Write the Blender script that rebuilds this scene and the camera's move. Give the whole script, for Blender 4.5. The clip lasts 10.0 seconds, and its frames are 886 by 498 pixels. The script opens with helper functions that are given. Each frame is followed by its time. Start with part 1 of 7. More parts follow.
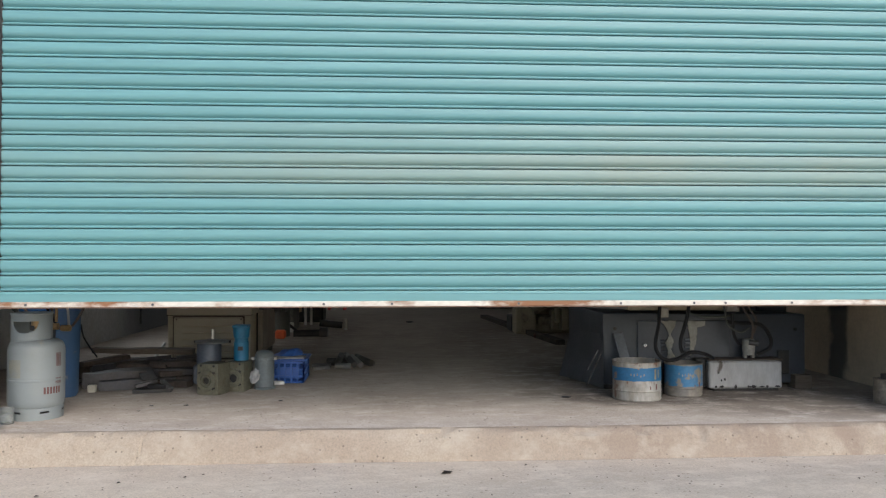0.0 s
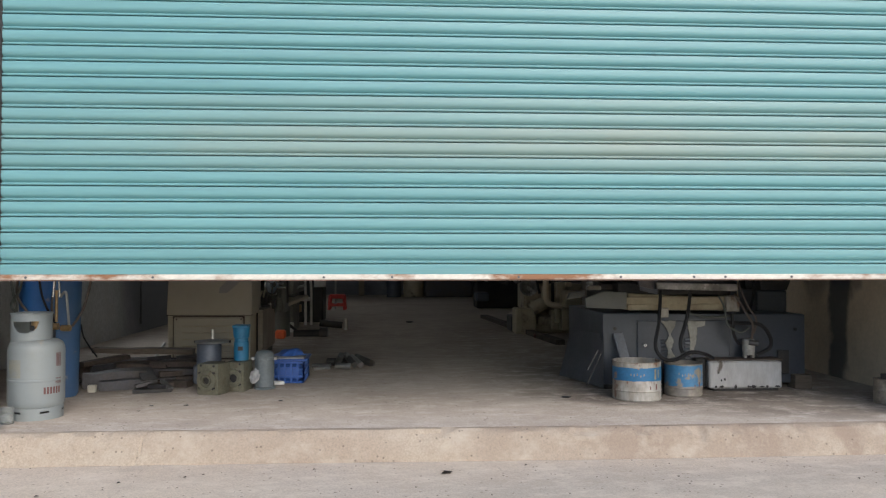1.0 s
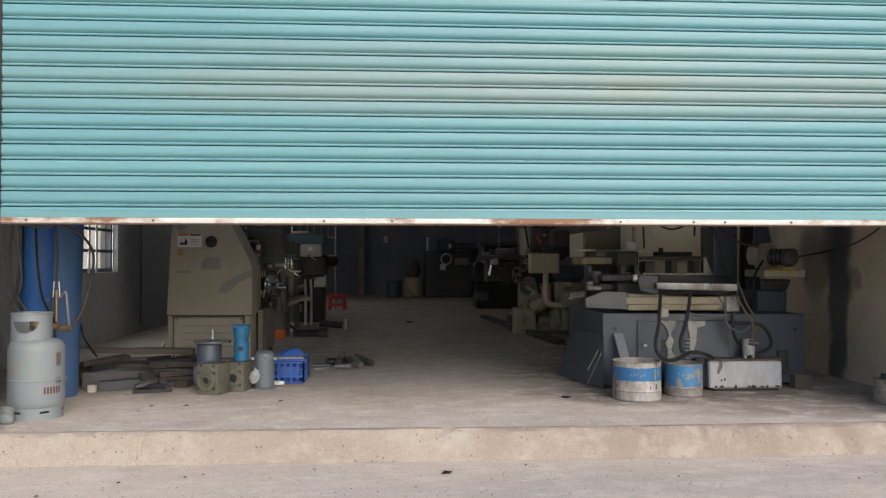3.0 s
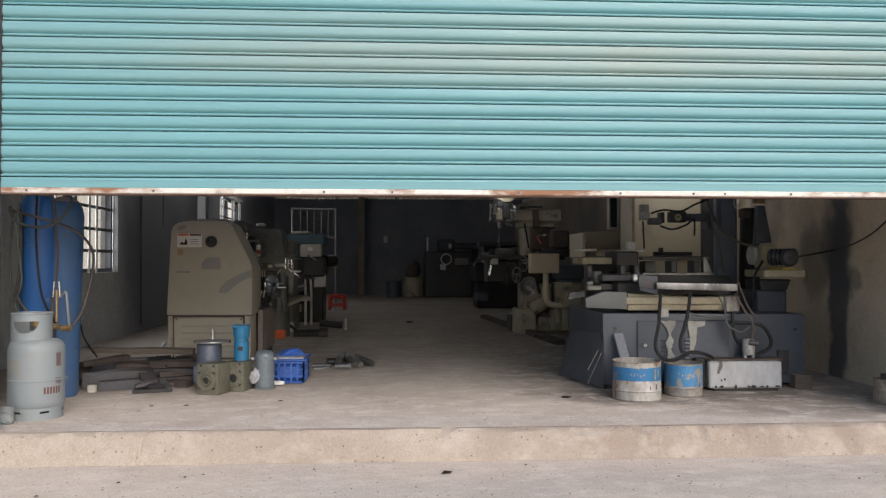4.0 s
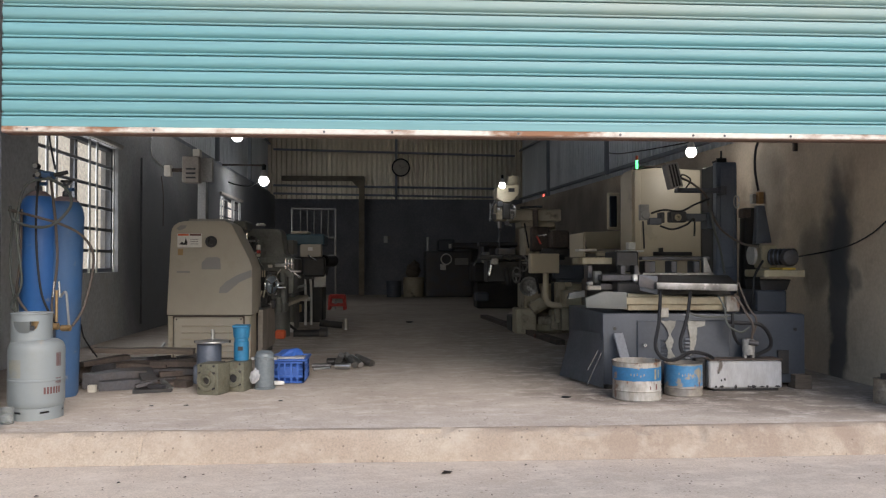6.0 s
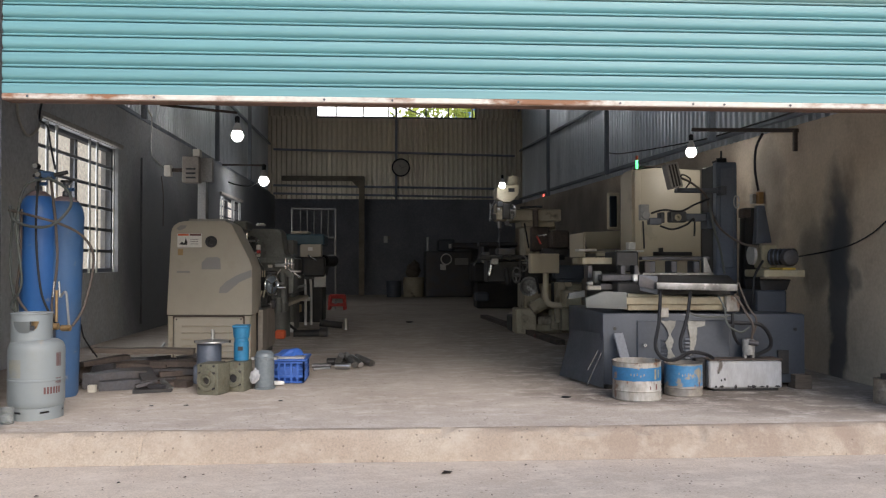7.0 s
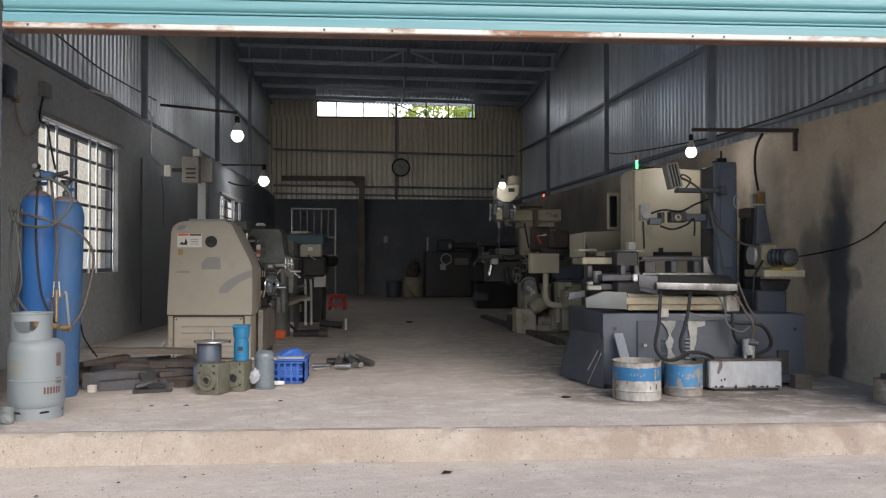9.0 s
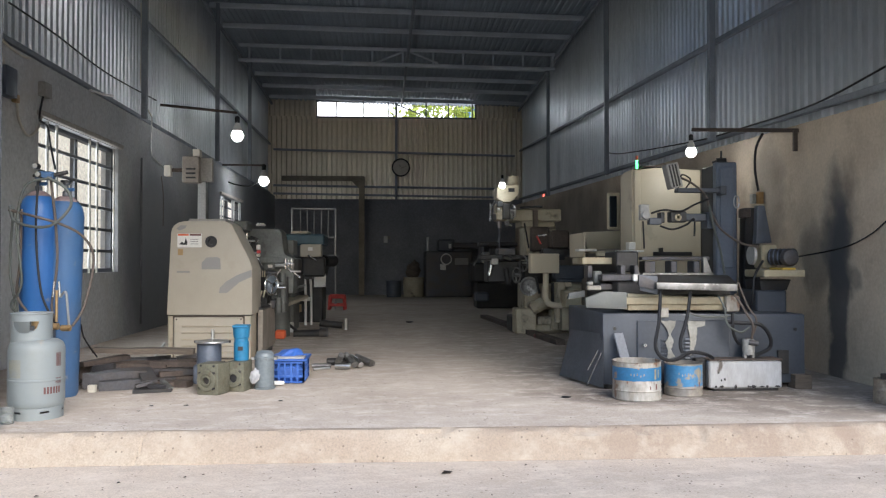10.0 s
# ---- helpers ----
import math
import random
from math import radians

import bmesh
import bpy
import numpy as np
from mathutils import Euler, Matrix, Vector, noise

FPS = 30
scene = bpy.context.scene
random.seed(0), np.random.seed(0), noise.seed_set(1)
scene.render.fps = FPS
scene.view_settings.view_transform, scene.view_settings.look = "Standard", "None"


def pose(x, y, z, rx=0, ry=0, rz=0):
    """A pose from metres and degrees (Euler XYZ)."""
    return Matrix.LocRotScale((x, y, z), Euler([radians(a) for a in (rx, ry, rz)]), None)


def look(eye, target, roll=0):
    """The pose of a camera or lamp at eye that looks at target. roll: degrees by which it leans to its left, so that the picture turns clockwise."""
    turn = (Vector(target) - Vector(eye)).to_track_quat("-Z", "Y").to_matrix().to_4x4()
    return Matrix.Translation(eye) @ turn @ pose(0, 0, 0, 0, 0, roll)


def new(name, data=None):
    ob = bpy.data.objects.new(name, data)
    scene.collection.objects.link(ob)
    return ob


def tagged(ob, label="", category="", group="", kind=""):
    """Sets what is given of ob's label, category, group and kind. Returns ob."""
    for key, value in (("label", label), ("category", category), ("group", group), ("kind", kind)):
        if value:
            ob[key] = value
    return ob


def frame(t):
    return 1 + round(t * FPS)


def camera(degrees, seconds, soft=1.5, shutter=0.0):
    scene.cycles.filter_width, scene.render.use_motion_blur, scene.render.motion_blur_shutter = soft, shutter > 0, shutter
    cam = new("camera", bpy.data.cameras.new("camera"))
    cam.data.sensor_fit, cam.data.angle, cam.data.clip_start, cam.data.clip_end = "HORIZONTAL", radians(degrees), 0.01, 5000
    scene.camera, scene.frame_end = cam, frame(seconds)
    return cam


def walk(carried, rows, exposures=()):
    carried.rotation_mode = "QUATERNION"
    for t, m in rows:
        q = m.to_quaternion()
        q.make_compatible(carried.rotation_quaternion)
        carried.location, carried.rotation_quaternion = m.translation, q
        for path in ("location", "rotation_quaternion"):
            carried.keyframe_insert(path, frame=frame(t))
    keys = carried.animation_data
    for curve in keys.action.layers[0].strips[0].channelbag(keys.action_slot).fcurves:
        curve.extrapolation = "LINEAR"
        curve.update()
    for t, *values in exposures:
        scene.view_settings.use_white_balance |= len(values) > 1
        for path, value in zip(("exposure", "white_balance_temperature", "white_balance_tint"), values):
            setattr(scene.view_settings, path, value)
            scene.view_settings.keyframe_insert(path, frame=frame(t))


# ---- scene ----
# a shuttered workshop seen from the yard: x to the right, y into the building, z up from the slab
cam = camera(57.22, 10.0, soft=1.25)
walk(cam, [(0.0, pose(0, 0, 0.8, 90.955, 0, -3.584)), (10.0, pose(0, 0, 0.8, 90.955, 0, -3.584))],
     exposures=[(0.0, 0.1, 6500, 10), (2.5, 0.15, 6650, 12), (5.0, 0.24, 6650, 13), (7.5, 0.2, 6550, 13), (9.0, 0.27, 6430, 12), (9.5, 0.4, 6400, 11), (10.0, 0.62, 6330, 10)])

# ---- light: a bright overcast day ----
world = bpy.data.worlds.new("sky")
scene.world = world
world.use_nodes = True
wn = world.node_tree.nodes
sky = wn.new("ShaderNodeTexSky")
sky.sky_type = "NISHITA"
sky.sun_disc = False
sky.sun_elevation, sky.sun_rotation = radians(35), radians(159)
sky.air_density, sky.dust_density, sky.ozone_density = 1.0, 1.2, 2.0
wn["Background"].inputs["Strength"].default_value = 0.21
world.node_tree.links.new(sky.outputs[0], wn["Background"].inputs["Color"])
sun = new("sun", bpy.data.lights.new("sun", "SUN"))
sun.data.energy, sun.data.angle, sun.data.color = 2.15, radians(50), (1.0, 0.93, 0.84)
sun.matrix_world = look((4.6, -12, 9.0), (0, 0, 0))


# ---- materials ----
def mat(name, color, rough=0.6, metal=0.0, second=None, scale=3.0, amount=0.5, grain=0.12, fine=60.0, bump=0.15,
        stretch=(1, 1, 1), stain=None, stain_scale=1.2, stain_low=0.52, stain_high=0.66, vary=0.0, emit=0.0, spec=0.5):
    """A worn surface: two blended tones at a coarse scale, fine grain, optional stains with their own outline, fine relief."""
    m = bpy.data.materials.new(name)
    m.use_nodes = True
    nt, n, ln = m.node_tree, m.node_tree.nodes, m.node_tree.links.new
    b = n["Principled BSDF"]
    co = n.new("ShaderNodeTexCoord")
    mp = n.new("ShaderNodeMapping")
    mp.inputs["Scale"].default_value = stretch
    ln(co.outputs["Object"], mp.inputs["Vector"])
    info = n.new("ShaderNodeObjectInfo")
    off = n.new("ShaderNodeVectorMath")
    off.operation = "ADD"
    mul = n.new("ShaderNodeMath")
    mul.operation = "MULTIPLY"
    mul.inputs[1].default_value = 37.0
    ln(info.outputs["Random"], mul.inputs[0])
    ln(mp.outputs[0], off.inputs[0])
    ln(mul.outputs[0], off.inputs[1])

    def noise_tex(sc, detail):
        t = n.new("ShaderNodeTexNoise")
        t.inputs["Scale"].default_value, t.inputs["Detail"].default_value, t.inputs["Roughness"].default_value = sc, detail, 0.6
        ln(off.outputs[0], t.inputs["Vector"])
        return t

    def ramp(src, lo, hi):
        r = n.new("ShaderNodeMapRange")
        r.inputs["From Min"].default_value, r.inputs["From Max"].default_value = lo, hi
        ln(src, r.inputs["Value"])
        return r.outputs[0]

    def mix(fac, x, y, mode="MIX"):
        k = n.new("ShaderNodeMix")
        k.data_type, k.blend_type = "RGBA", mode
        if isinstance(fac, float):
            k.inputs["Factor"].default_value = fac
        else:
            ln(fac, k.inputs["Factor"])
        for i, v in ((6, x), (7, y)):
            if isinstance(v, tuple):
                k.inputs[i].default_value = (*v[:3], 1)
            else:
                ln(v, k.inputs[i])
        return k.outputs[2]

    coarse, fine_t = noise_tex(scale, 5), noise_tex(fine, 4)
    second = second or tuple(c * 0.72 for c in color)
    f = n.new("ShaderNodeMath")
    f.operation = "MULTIPLY"
    f.inputs[1].default_value = amount
    ln(ramp(coarse.outputs["Fac"], 0.38, 0.64), f.inputs[0])
    c = mix(f.outputs[0], color, second)
    g = n.new("ShaderNodeMapRange")
    g.inputs["From Min"].default_value, g.inputs["From Max"].default_value = 0.3, 0.7
    g.inputs["To Min"].default_value, g.inputs["To Max"].default_value = 1 - grain * 1.5, 1 + grain
    ln(fine_t.outputs["Fac"], g.inputs["Value"])
    c = mix(1.0, c, g.outputs[0], "MULTIPLY")
    if stain:
        st = noise_tex(stain_scale, 8)
        c = mix(ramp(st.outputs["Fac"], stain_low, stain_high), c, stain)
    if vary:
        v = n.new("ShaderNodeMapRange")
        v.inputs["To Min"].default_value, v.inputs["To Max"].default_value = 1 - vary, 1 + vary
        ln(info.outputs["Random"], v.inputs["Value"])
        c = mix(1.0, c, v.outputs[0], "MULTIPLY")
    ln(c, b.inputs["Base Color"])
    rr = n.new("ShaderNodeMapRange")
    rr.inputs["To Min"].default_value, rr.inputs["To Max"].default_value = max(rough - 0.12, 0.02), min(rough + 0.15, 1)
    ln(coarse.outputs["Fac"], rr.inputs["Value"])
    ln(rr.outputs[0], b.inputs["Roughness"])
    b.inputs["Metallic"].default_value = metal
    b.inputs["Specular IOR Level"].default_value = spec
    if bump:
        bp = n.new("ShaderNodeBump")
        bp.inputs["Strength"].default_value, bp.inputs["Distance"].default_value = bump, 0.004
        ln(fine_t.outputs["Fac"], bp.inputs["Height"])
        ln(bp.outputs[0], b.inputs["Normal"])
    if emit:
        b.inputs["Emission Color"].default_value = (*color, 1)
        b.inputs["Emission Strength"].default_value = emit
    return m


M = {}


def shutter_paint(name, dust):
    """Turquoise enamel with faint streaks along the slat, and a film of road dust that thins out to one side."""
    m = mat(name, (0.140, 0.318, 0.329), 0.36, 0.0, (0.127, 0.292, 0.306), 1.6, 0.7, 0.05, 14, 0.04, (0.18, 1, 4), vary=0.035)
    if dust:
        n, ln = m.node_tree.nodes, m.node_tree.links.new
        b = n["Principled BSDF"]
        clean = b.inputs["Base Color"].links[0].from_socket
        co, cut = n.new("ShaderNodeTexCoord"), n.new("ShaderNodeSeparateXYZ")
        ln(co.outputs["Object"], cut.inputs[0])
        side = n.new("ShaderNodeMapRange")
        side.interpolation_type = "SMOOTHSTEP"
        side.inputs["From Min"].default_value, side.inputs["From Max"].default_value = -1.9, -0.2
        side.inputs["To Min"].default_value, side.inputs["To Max"].default_value = dust * 0.25, dust
        ln(cut.outputs["X"], side.inputs["Value"])
        cloud = n.new("ShaderNodeTexNoise")
        cloud.inputs["Scale"].default_value, cloud.inputs["Detail"].default_value = 1.3, 4
        ln(co.outputs["Object"], cloud.inputs["Vector"])
        amount = n.new("ShaderNodeMath")
        amount.operation = "MULTIPLY"
        ln(side.outputs[0], amount.inputs[0])
        gain = n.new("ShaderNodeMapRange")
        gain.inputs["From Min"].default_value, gain.inputs["From Max"].default_value = 0.3, 0.7
        gain.inputs["To Min"].default_value = 0.55
        ln(cloud.outputs["Fac"], gain.inputs["Value"])
        ln(gain.outputs[0], amount.inputs[1])
        k = n.new("ShaderNodeMix")
        k.data_type = "RGBA"
        ln(amount.outputs[0], k.inputs["Factor"])
        ln(clean, k.inputs[6])
        k.inputs[7].default_value = (0.275, 0.285, 0.225, 1)
        ln(k.outputs[2], b.inputs["Base Color"])
    return m


M["slat"] = shutter_paint("shutter_paint", 0.0)
M["slat_dusty"] = shutter_paint("shutter_paint_dusty", 0.62)
M["slat_film"] = shutter_paint("shutter_paint_dust_film", 0.3)
M["bar"] = mat("shutter_bar", (0.66, 0.62, 0.54), 0.55, 0.0, (0.55, 0.5, 0.45), 6, 0.4, 0.1, 80, 0.2, (0.5, 1, 1), (0.24, 0.11, 0.05), 3.4, 0.52, 0.60)
M["plaster"] = mat("grimy_cement_render", (0.40, 0.375, 0.335), 0.92, 0.0, (0.29, 0.27, 0.24), 1.1, 0.8, 0.12, 30, 0.4, (1, 1, 1), (0.44, 0.41, 0.36), 0.9, 0.55, 0.7)
M["sheet"] = mat("galvanised_sheet", (0.68, 0.71, 0.74), 0.36, 0.8, (0.52, 0.55, 0.58), 1.0, 0.7, 0.06, 25, 0.08, (1, 1, 0.3), vary=0.08)
# old galvanised sheet again, with warm reflected light put into a beige tone
M["sheet_back"] = mat("aged_warm_lit_sheet", (0.82, 0.75, 0.62), 0.36, 0.75, (0.66, 0.60, 0.49), 1.2, 0.8, 0.06, 25, 0.08, (1, 1, 0.3), vary=0.06)
M["roof"] = mat("roof_sheet", (0.36, 0.41, 0.47), 0.5, 0.3, (0.28, 0.32, 0.37), 0.8, 0.7, 0.06, 25, 0.08)
M["steel"] = mat("painted_steel", (0.10, 0.105, 0.115), 0.55, 0.2, None, 4, 0.6, 0.12, 60, 0.15)
M["galv"] = mat("bare_steel", (0.45, 0.45, 0.44), 0.35, 0.85, None, 6, 0.6, 0.12, 70, 0.1)
M["facade"] = mat("facade_render", (0.42, 0.42, 0.38), 0.9, 0.0, None, 1.0, 0.6, 0.1, 40, 0.3)
# this wall's own emission stands in for the daylight falling on it
M["pale"] = mat("glowing_neighbour_wall", (0.62, 0.58, 0.50), 0.9, 0.0, (0.40, 0.36, 0.28), 5.0, 0.9, 0.35, 22, 0.4, emit=0.64)
M["purlin"] = mat("galvanised_purlin", (0.58, 0.62, 0.66), 0.55, 0.2, None, 3, 0.4, 0.06, 60, 0.05)
M["frame"] = mat("grey_painted_steel", (0.26, 0.285, 0.32), 0.5, 0.3, None, 4, 0.6, 0.1, 60, 0.1)
M["north"] = mat("dark_sooty_render", (0.25, 0.257, 0.283), 0.92, 0.0, (0.18, 0.186, 0.206), 1.1, 0.8, 0.12, 30, 0.4)


def blotched(name, base, spots, flat=False, tone=(0.03, 0.03, 0.034)):
    """A surface with dark blotches for grime and painted shade: (y, z, half width, half height, strength) on a wall,
    (x, y, ...) on a floor.
    """
    m = mat(name, *base)
    n, ln = m.node_tree.nodes, m.node_tree.links.new
    b = n["Principled BSDF"]
    colour = b.inputs["Base Color"].links[0].from_socket
    co = n.new("ShaderNodeTexCoord")
    wob = n.new("ShaderNodeTexNoise")
    wob.inputs["Scale"].default_value, wob.inputs["Detail"].default_value = 3.5, 5
    ln(co.outputs["Object"], wob.inputs["Vector"])
    add = n.new("ShaderNodeMix")
    add.data_type, add.blend_type = "RGBA", "LINEAR_LIGHT"
    add.inputs["Factor"].default_value = 0.16
    ln(co.outputs["Object"], add.inputs[6])
    ln(wob.outputs["Color"], add.inputs[7])
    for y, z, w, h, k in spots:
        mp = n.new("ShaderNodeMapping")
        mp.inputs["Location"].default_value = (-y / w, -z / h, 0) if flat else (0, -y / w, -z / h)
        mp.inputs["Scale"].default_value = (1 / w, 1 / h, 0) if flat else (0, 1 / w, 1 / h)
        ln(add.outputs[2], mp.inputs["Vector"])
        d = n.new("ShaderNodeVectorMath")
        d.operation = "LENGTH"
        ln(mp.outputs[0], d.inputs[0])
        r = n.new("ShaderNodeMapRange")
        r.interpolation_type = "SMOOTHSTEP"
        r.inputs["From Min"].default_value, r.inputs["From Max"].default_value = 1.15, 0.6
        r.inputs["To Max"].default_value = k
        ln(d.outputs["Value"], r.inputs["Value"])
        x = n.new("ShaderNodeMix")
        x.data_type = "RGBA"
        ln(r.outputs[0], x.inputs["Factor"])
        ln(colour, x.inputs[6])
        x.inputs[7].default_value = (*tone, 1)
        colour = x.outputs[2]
    ln(colour, b.inputs["Base Color"])
    return m


# soot near the door; the last two spots darken the wall's far half
M["plaster_sooty"] = blotched("sooty_cement_render", ((0.60, 0.50, 0.385), 0.92, 0.0, (0.43, 0.35, 0.265), 1.5, 0.9, 0.07, 45, 0.25, (1, 1, 1), (0.33, 0.265, 0.20), 2.2, 0.55, 0.72),
                           ((5.47, 0.45, 0.15, 1.05, 0.85), (5.47, 0.90, 0.2, 0.45, 0.7), (5.47, 1.12, 0.24, 0.4, 0.4), (5.78, 0.80, 0.22, 0.3, 0.5), (5.25, 0.70, 0.1, 0.14, 0.5), (6.55, 1.3, 0.35, 0.6, 0.45), (9.0, 0.9, 1.6, 1.2, 0.55), (14.0, 1.0, 4.0, 1.4, 0.65)), tone=(0.05, 0.055, 0.065))
# three wide spots paint soot and the shade deeper inside into the colour
M["plaster_west"] = blotched("shaded_sooty_render", ((0.48, 0.49, 0.495), 0.92, 0.0, (0.36, 0.367, 0.375), 1.1, 0.8, 0.12, 30, 0.4, (1, 1, 1), (0.43, 0.42, 0.40), 3.0, 0.5, 0.7),
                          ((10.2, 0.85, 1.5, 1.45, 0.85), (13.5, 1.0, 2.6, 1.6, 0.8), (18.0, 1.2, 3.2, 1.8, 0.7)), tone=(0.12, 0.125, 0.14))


def concrete(name, tones, dark, pale, pits, spots=(), tone=(0.11, 0.09, 0.077)):
    """Weathered concrete: blended tones, pale scuffs, darker patches at (x, y, half width, half depth, strength), and
    small pits.
    """
    m = blotched(name, (tones[0], 0.86, 0.0, tones[1], 1.4, 1.0, 0.15, 110, 0.45), spots, True, tone)
    n, ln = m.node_tree.nodes, m.node_tree.links.new
    b = n["Principled BSDF"]
    colour = b.inputs["Base Color"].links[0].from_socket
    co = n.new("ShaderNodeTexCoord")

    def layer(colour, scale, detail, lo, hi, amount, new_tone, stretch=(1, 1, 1), rough=0.62):
        mp = n.new("ShaderNodeMapping")
        mp.inputs["Scale"].default_value = stretch
        ln(co.outputs["Object"], mp.inputs["Vector"])
        t = n.new("ShaderNodeTexNoise")
        t.inputs["Scale"].default_value, t.inputs["Detail"].default_value, t.inputs["Roughness"].default_value = scale, detail, rough
        ln(mp.outputs[0], t.inputs["Vector"])
        r = n.new("ShaderNodeMapRange")
        r.inputs["From Min"].default_value, r.inputs["From Max"].default_value, r.inputs["To Max"].default_value = lo, hi, amount
        ln(t.outputs["Fac"], r.inputs["Value"])
        k = n.new("ShaderNodeMix")
        k.data_type = "RGBA"
        ln(r.outputs[0], k.inputs["Factor"])
        ln(colour, k.inputs[6])
        k.inputs[7].default_value = (*new_tone, 1)
        return k.outputs[2]

    colour = layer(colour, 4.5, 7, 0.50, 0.70, 0.62, dark, (1, 1.3, 1), 0.74)
    colour = layer(colour, 6.0, 9, 0.49, 0.66, 0.8, pale, (0.8, 1.2, 1), 0.78)
    colour = layer(colour, 22.0, 6, 0.55, 0.68, 0.38, dark, rough=0.75)
    v = n.new("ShaderNodeTexVoronoi")
    v.inputs["Scale"].default_value = pits
    ln(co.outputs["Object"], v.inputs["Vector"])
    r = n.new("ShaderNodeMapRange")
    r.inputs["From Min"].default_value, r.inputs["From Max"].default_value, r.inputs["To Max"].default_value = 0.26, 0.12, 0.8
    ln(v.outputs["Distance"], r.inputs["Value"])
    gate = n.new("ShaderNodeMath")
    gate.operation = "GREATER_THAN"
    gate.inputs[1].default_value = 0.72
    ln(v.outputs["Color"], gate.inputs[0])
    f = n.new("ShaderNodeMath")
    f.operation = "MULTIPLY"
    ln(r.outputs[0], f.inputs[0])
    ln(gate.outputs[0], f.inputs[1])
    k = n.new("ShaderNodeMix")
    k.data_type = "RGBA"
    ln(f.outputs[0], k.inputs["Factor"])
    ln(colour, k.inputs[6])
    k.inputs[7].default_value = (*[c * 0.45 for c in dark], 1)
    ln(k.outputs[2], b.inputs["Base Color"])
    return m


M["apron"] = concrete("yard_concrete", ((0.565, 0.474, 0.386), (0.51, 0.434, 0.364)), (0.42, 0.342, 0.272), (0.635, 0.555, 0.468), 34,
                      ((1.0, 3.25, 0.9, 0.5, 0.3), (2.3, 3.5, 0.8, 0.25, 0.35), (-1.15, 3.76, 0.10, 0.05, 0.3)), (0.33, 0.29, 0.25))
M["edge"] = concrete("slab_edge", ((0.395, 0.33, 0.258), (0.345, 0.275, 0.212)), (0.31, 0.248, 0.19), (0.42, 0.362, 0.292), 40,
                     ((1.5, 3.85, 0.55, 0.5, 0.5), (2.5, 3.95, 0.9, 0.14, 0.5), (0.75, 3.85, 0.5, 0.5, 0.35), (2.25, 3.85, 0.06, 0.05, 0.6), (-0.4, 3.85, 0.45, 0.5, 0.25)), (0.235, 0.175, 0.135))
# oil stains and the shade around the machines, both painted as dark patches
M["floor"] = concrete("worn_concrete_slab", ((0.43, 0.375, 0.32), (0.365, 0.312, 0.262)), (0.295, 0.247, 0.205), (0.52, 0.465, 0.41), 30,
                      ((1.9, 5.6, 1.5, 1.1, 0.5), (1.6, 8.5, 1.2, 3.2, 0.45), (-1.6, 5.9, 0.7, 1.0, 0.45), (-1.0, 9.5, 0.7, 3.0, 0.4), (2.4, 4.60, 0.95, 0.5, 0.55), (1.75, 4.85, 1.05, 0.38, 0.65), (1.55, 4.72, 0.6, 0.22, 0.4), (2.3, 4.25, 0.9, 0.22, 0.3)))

# ---- mesh helpers ----
def box(bm, x0, x1, y0, y1, z0, z1, bev=0.0, seg=1, m=None):
    r = bmesh.ops.create_cube(bm, size=1.0)["verts"]
    for v in r:
        v.co = Vector(((x0 + x1) / 2 + v.co.x * (x1 - x0), (y0 + y1) / 2 + v.co.y * (y1 - y0), (z0 + z1) / 2 + v.co.z * (z1 - z0)))
    if bev:
        es = list({e for v in r for e in v.link_edges})
        g = bmesh.ops.bevel(bm, geom=es, offset=bev, segments=seg, affect="EDGES", profile=0.6)
        r = [v for v in g["verts"]]
    if m is not None:
        bmesh.ops.transform(bm, matrix=m, verts=r)
    return r


def rod(bm, p, q, r0, r1=None, seg=16, bev=0.0, caps=True):
    """A round bar from p to q."""
    p, q = Vector(p), Vector(q)
    r1 = r0 if r1 is None else r1
    d = q - p
    m = Matrix.Translation((p + q) / 2) @ d.to_track_quat("Z", "Y").to_matrix().to_4x4()
    vs = bmesh.ops.create_cone(bm, cap_ends=caps, segments=seg, radius1=r0, radius2=r1, depth=d.length, matrix=m)["verts"]
    if bev:
        rim = {e for v in vs for e in v.link_edges if all(abs((v2.co - v.co).normalized().dot(d.normalized())) < 0.2 for v2 in [e.other_vert(v)])}
        bmesh.ops.bevel(bm, geom=list(rim), offset=bev, segments=2, affect="EDGES")
    return vs


def beam(bm, p, q, w, h=None):
    """A square bar from p to q."""
    p, q = Vector(p), Vector(q)
    h = w if h is None else h
    d = q - p
    m = Matrix.Translation((p + q) / 2) @ d.to_track_quat("Z", "Y").to_matrix().to_4x4()
    return box(bm, -w / 2, w / 2, -h / 2, h / 2, -d.length / 2, d.length / 2, min(w, h) * 0.12, 1, m)


def spun(bm, profile, seg=32, m=None):
    """A turned body: (radius, height) pairs from bottom to top about z."""
    rings = []
    for r, z in profile:
        if r < 1e-5:
            rings.append([bm.verts.new((0, 0, z))])
        else:
            rings.append([bm.verts.new((r * math.cos(2 * math.pi * i / seg), r * math.sin(2 * math.pi * i / seg), z)) for i in range(seg)])
    for a, b in zip(rings, rings[1:]):
        for i in range(seg):
            j = (i + 1) % seg
            if len(a) == 1 and len(b) > 1:
                bm.faces.new((a[0], b[j], b[i]))
            elif len(b) == 1 and len(a) > 1:
                bm.faces.new((a[i], a[j], b[0]))
            elif len(a) > 1:
                bm.faces.new((a[i], a[j], b[j], b[i]))
    vs = [v for r in rings for v in r]
    if m is not None:
        bmesh.ops.transform(bm, matrix=m, verts=vs)
    return vs


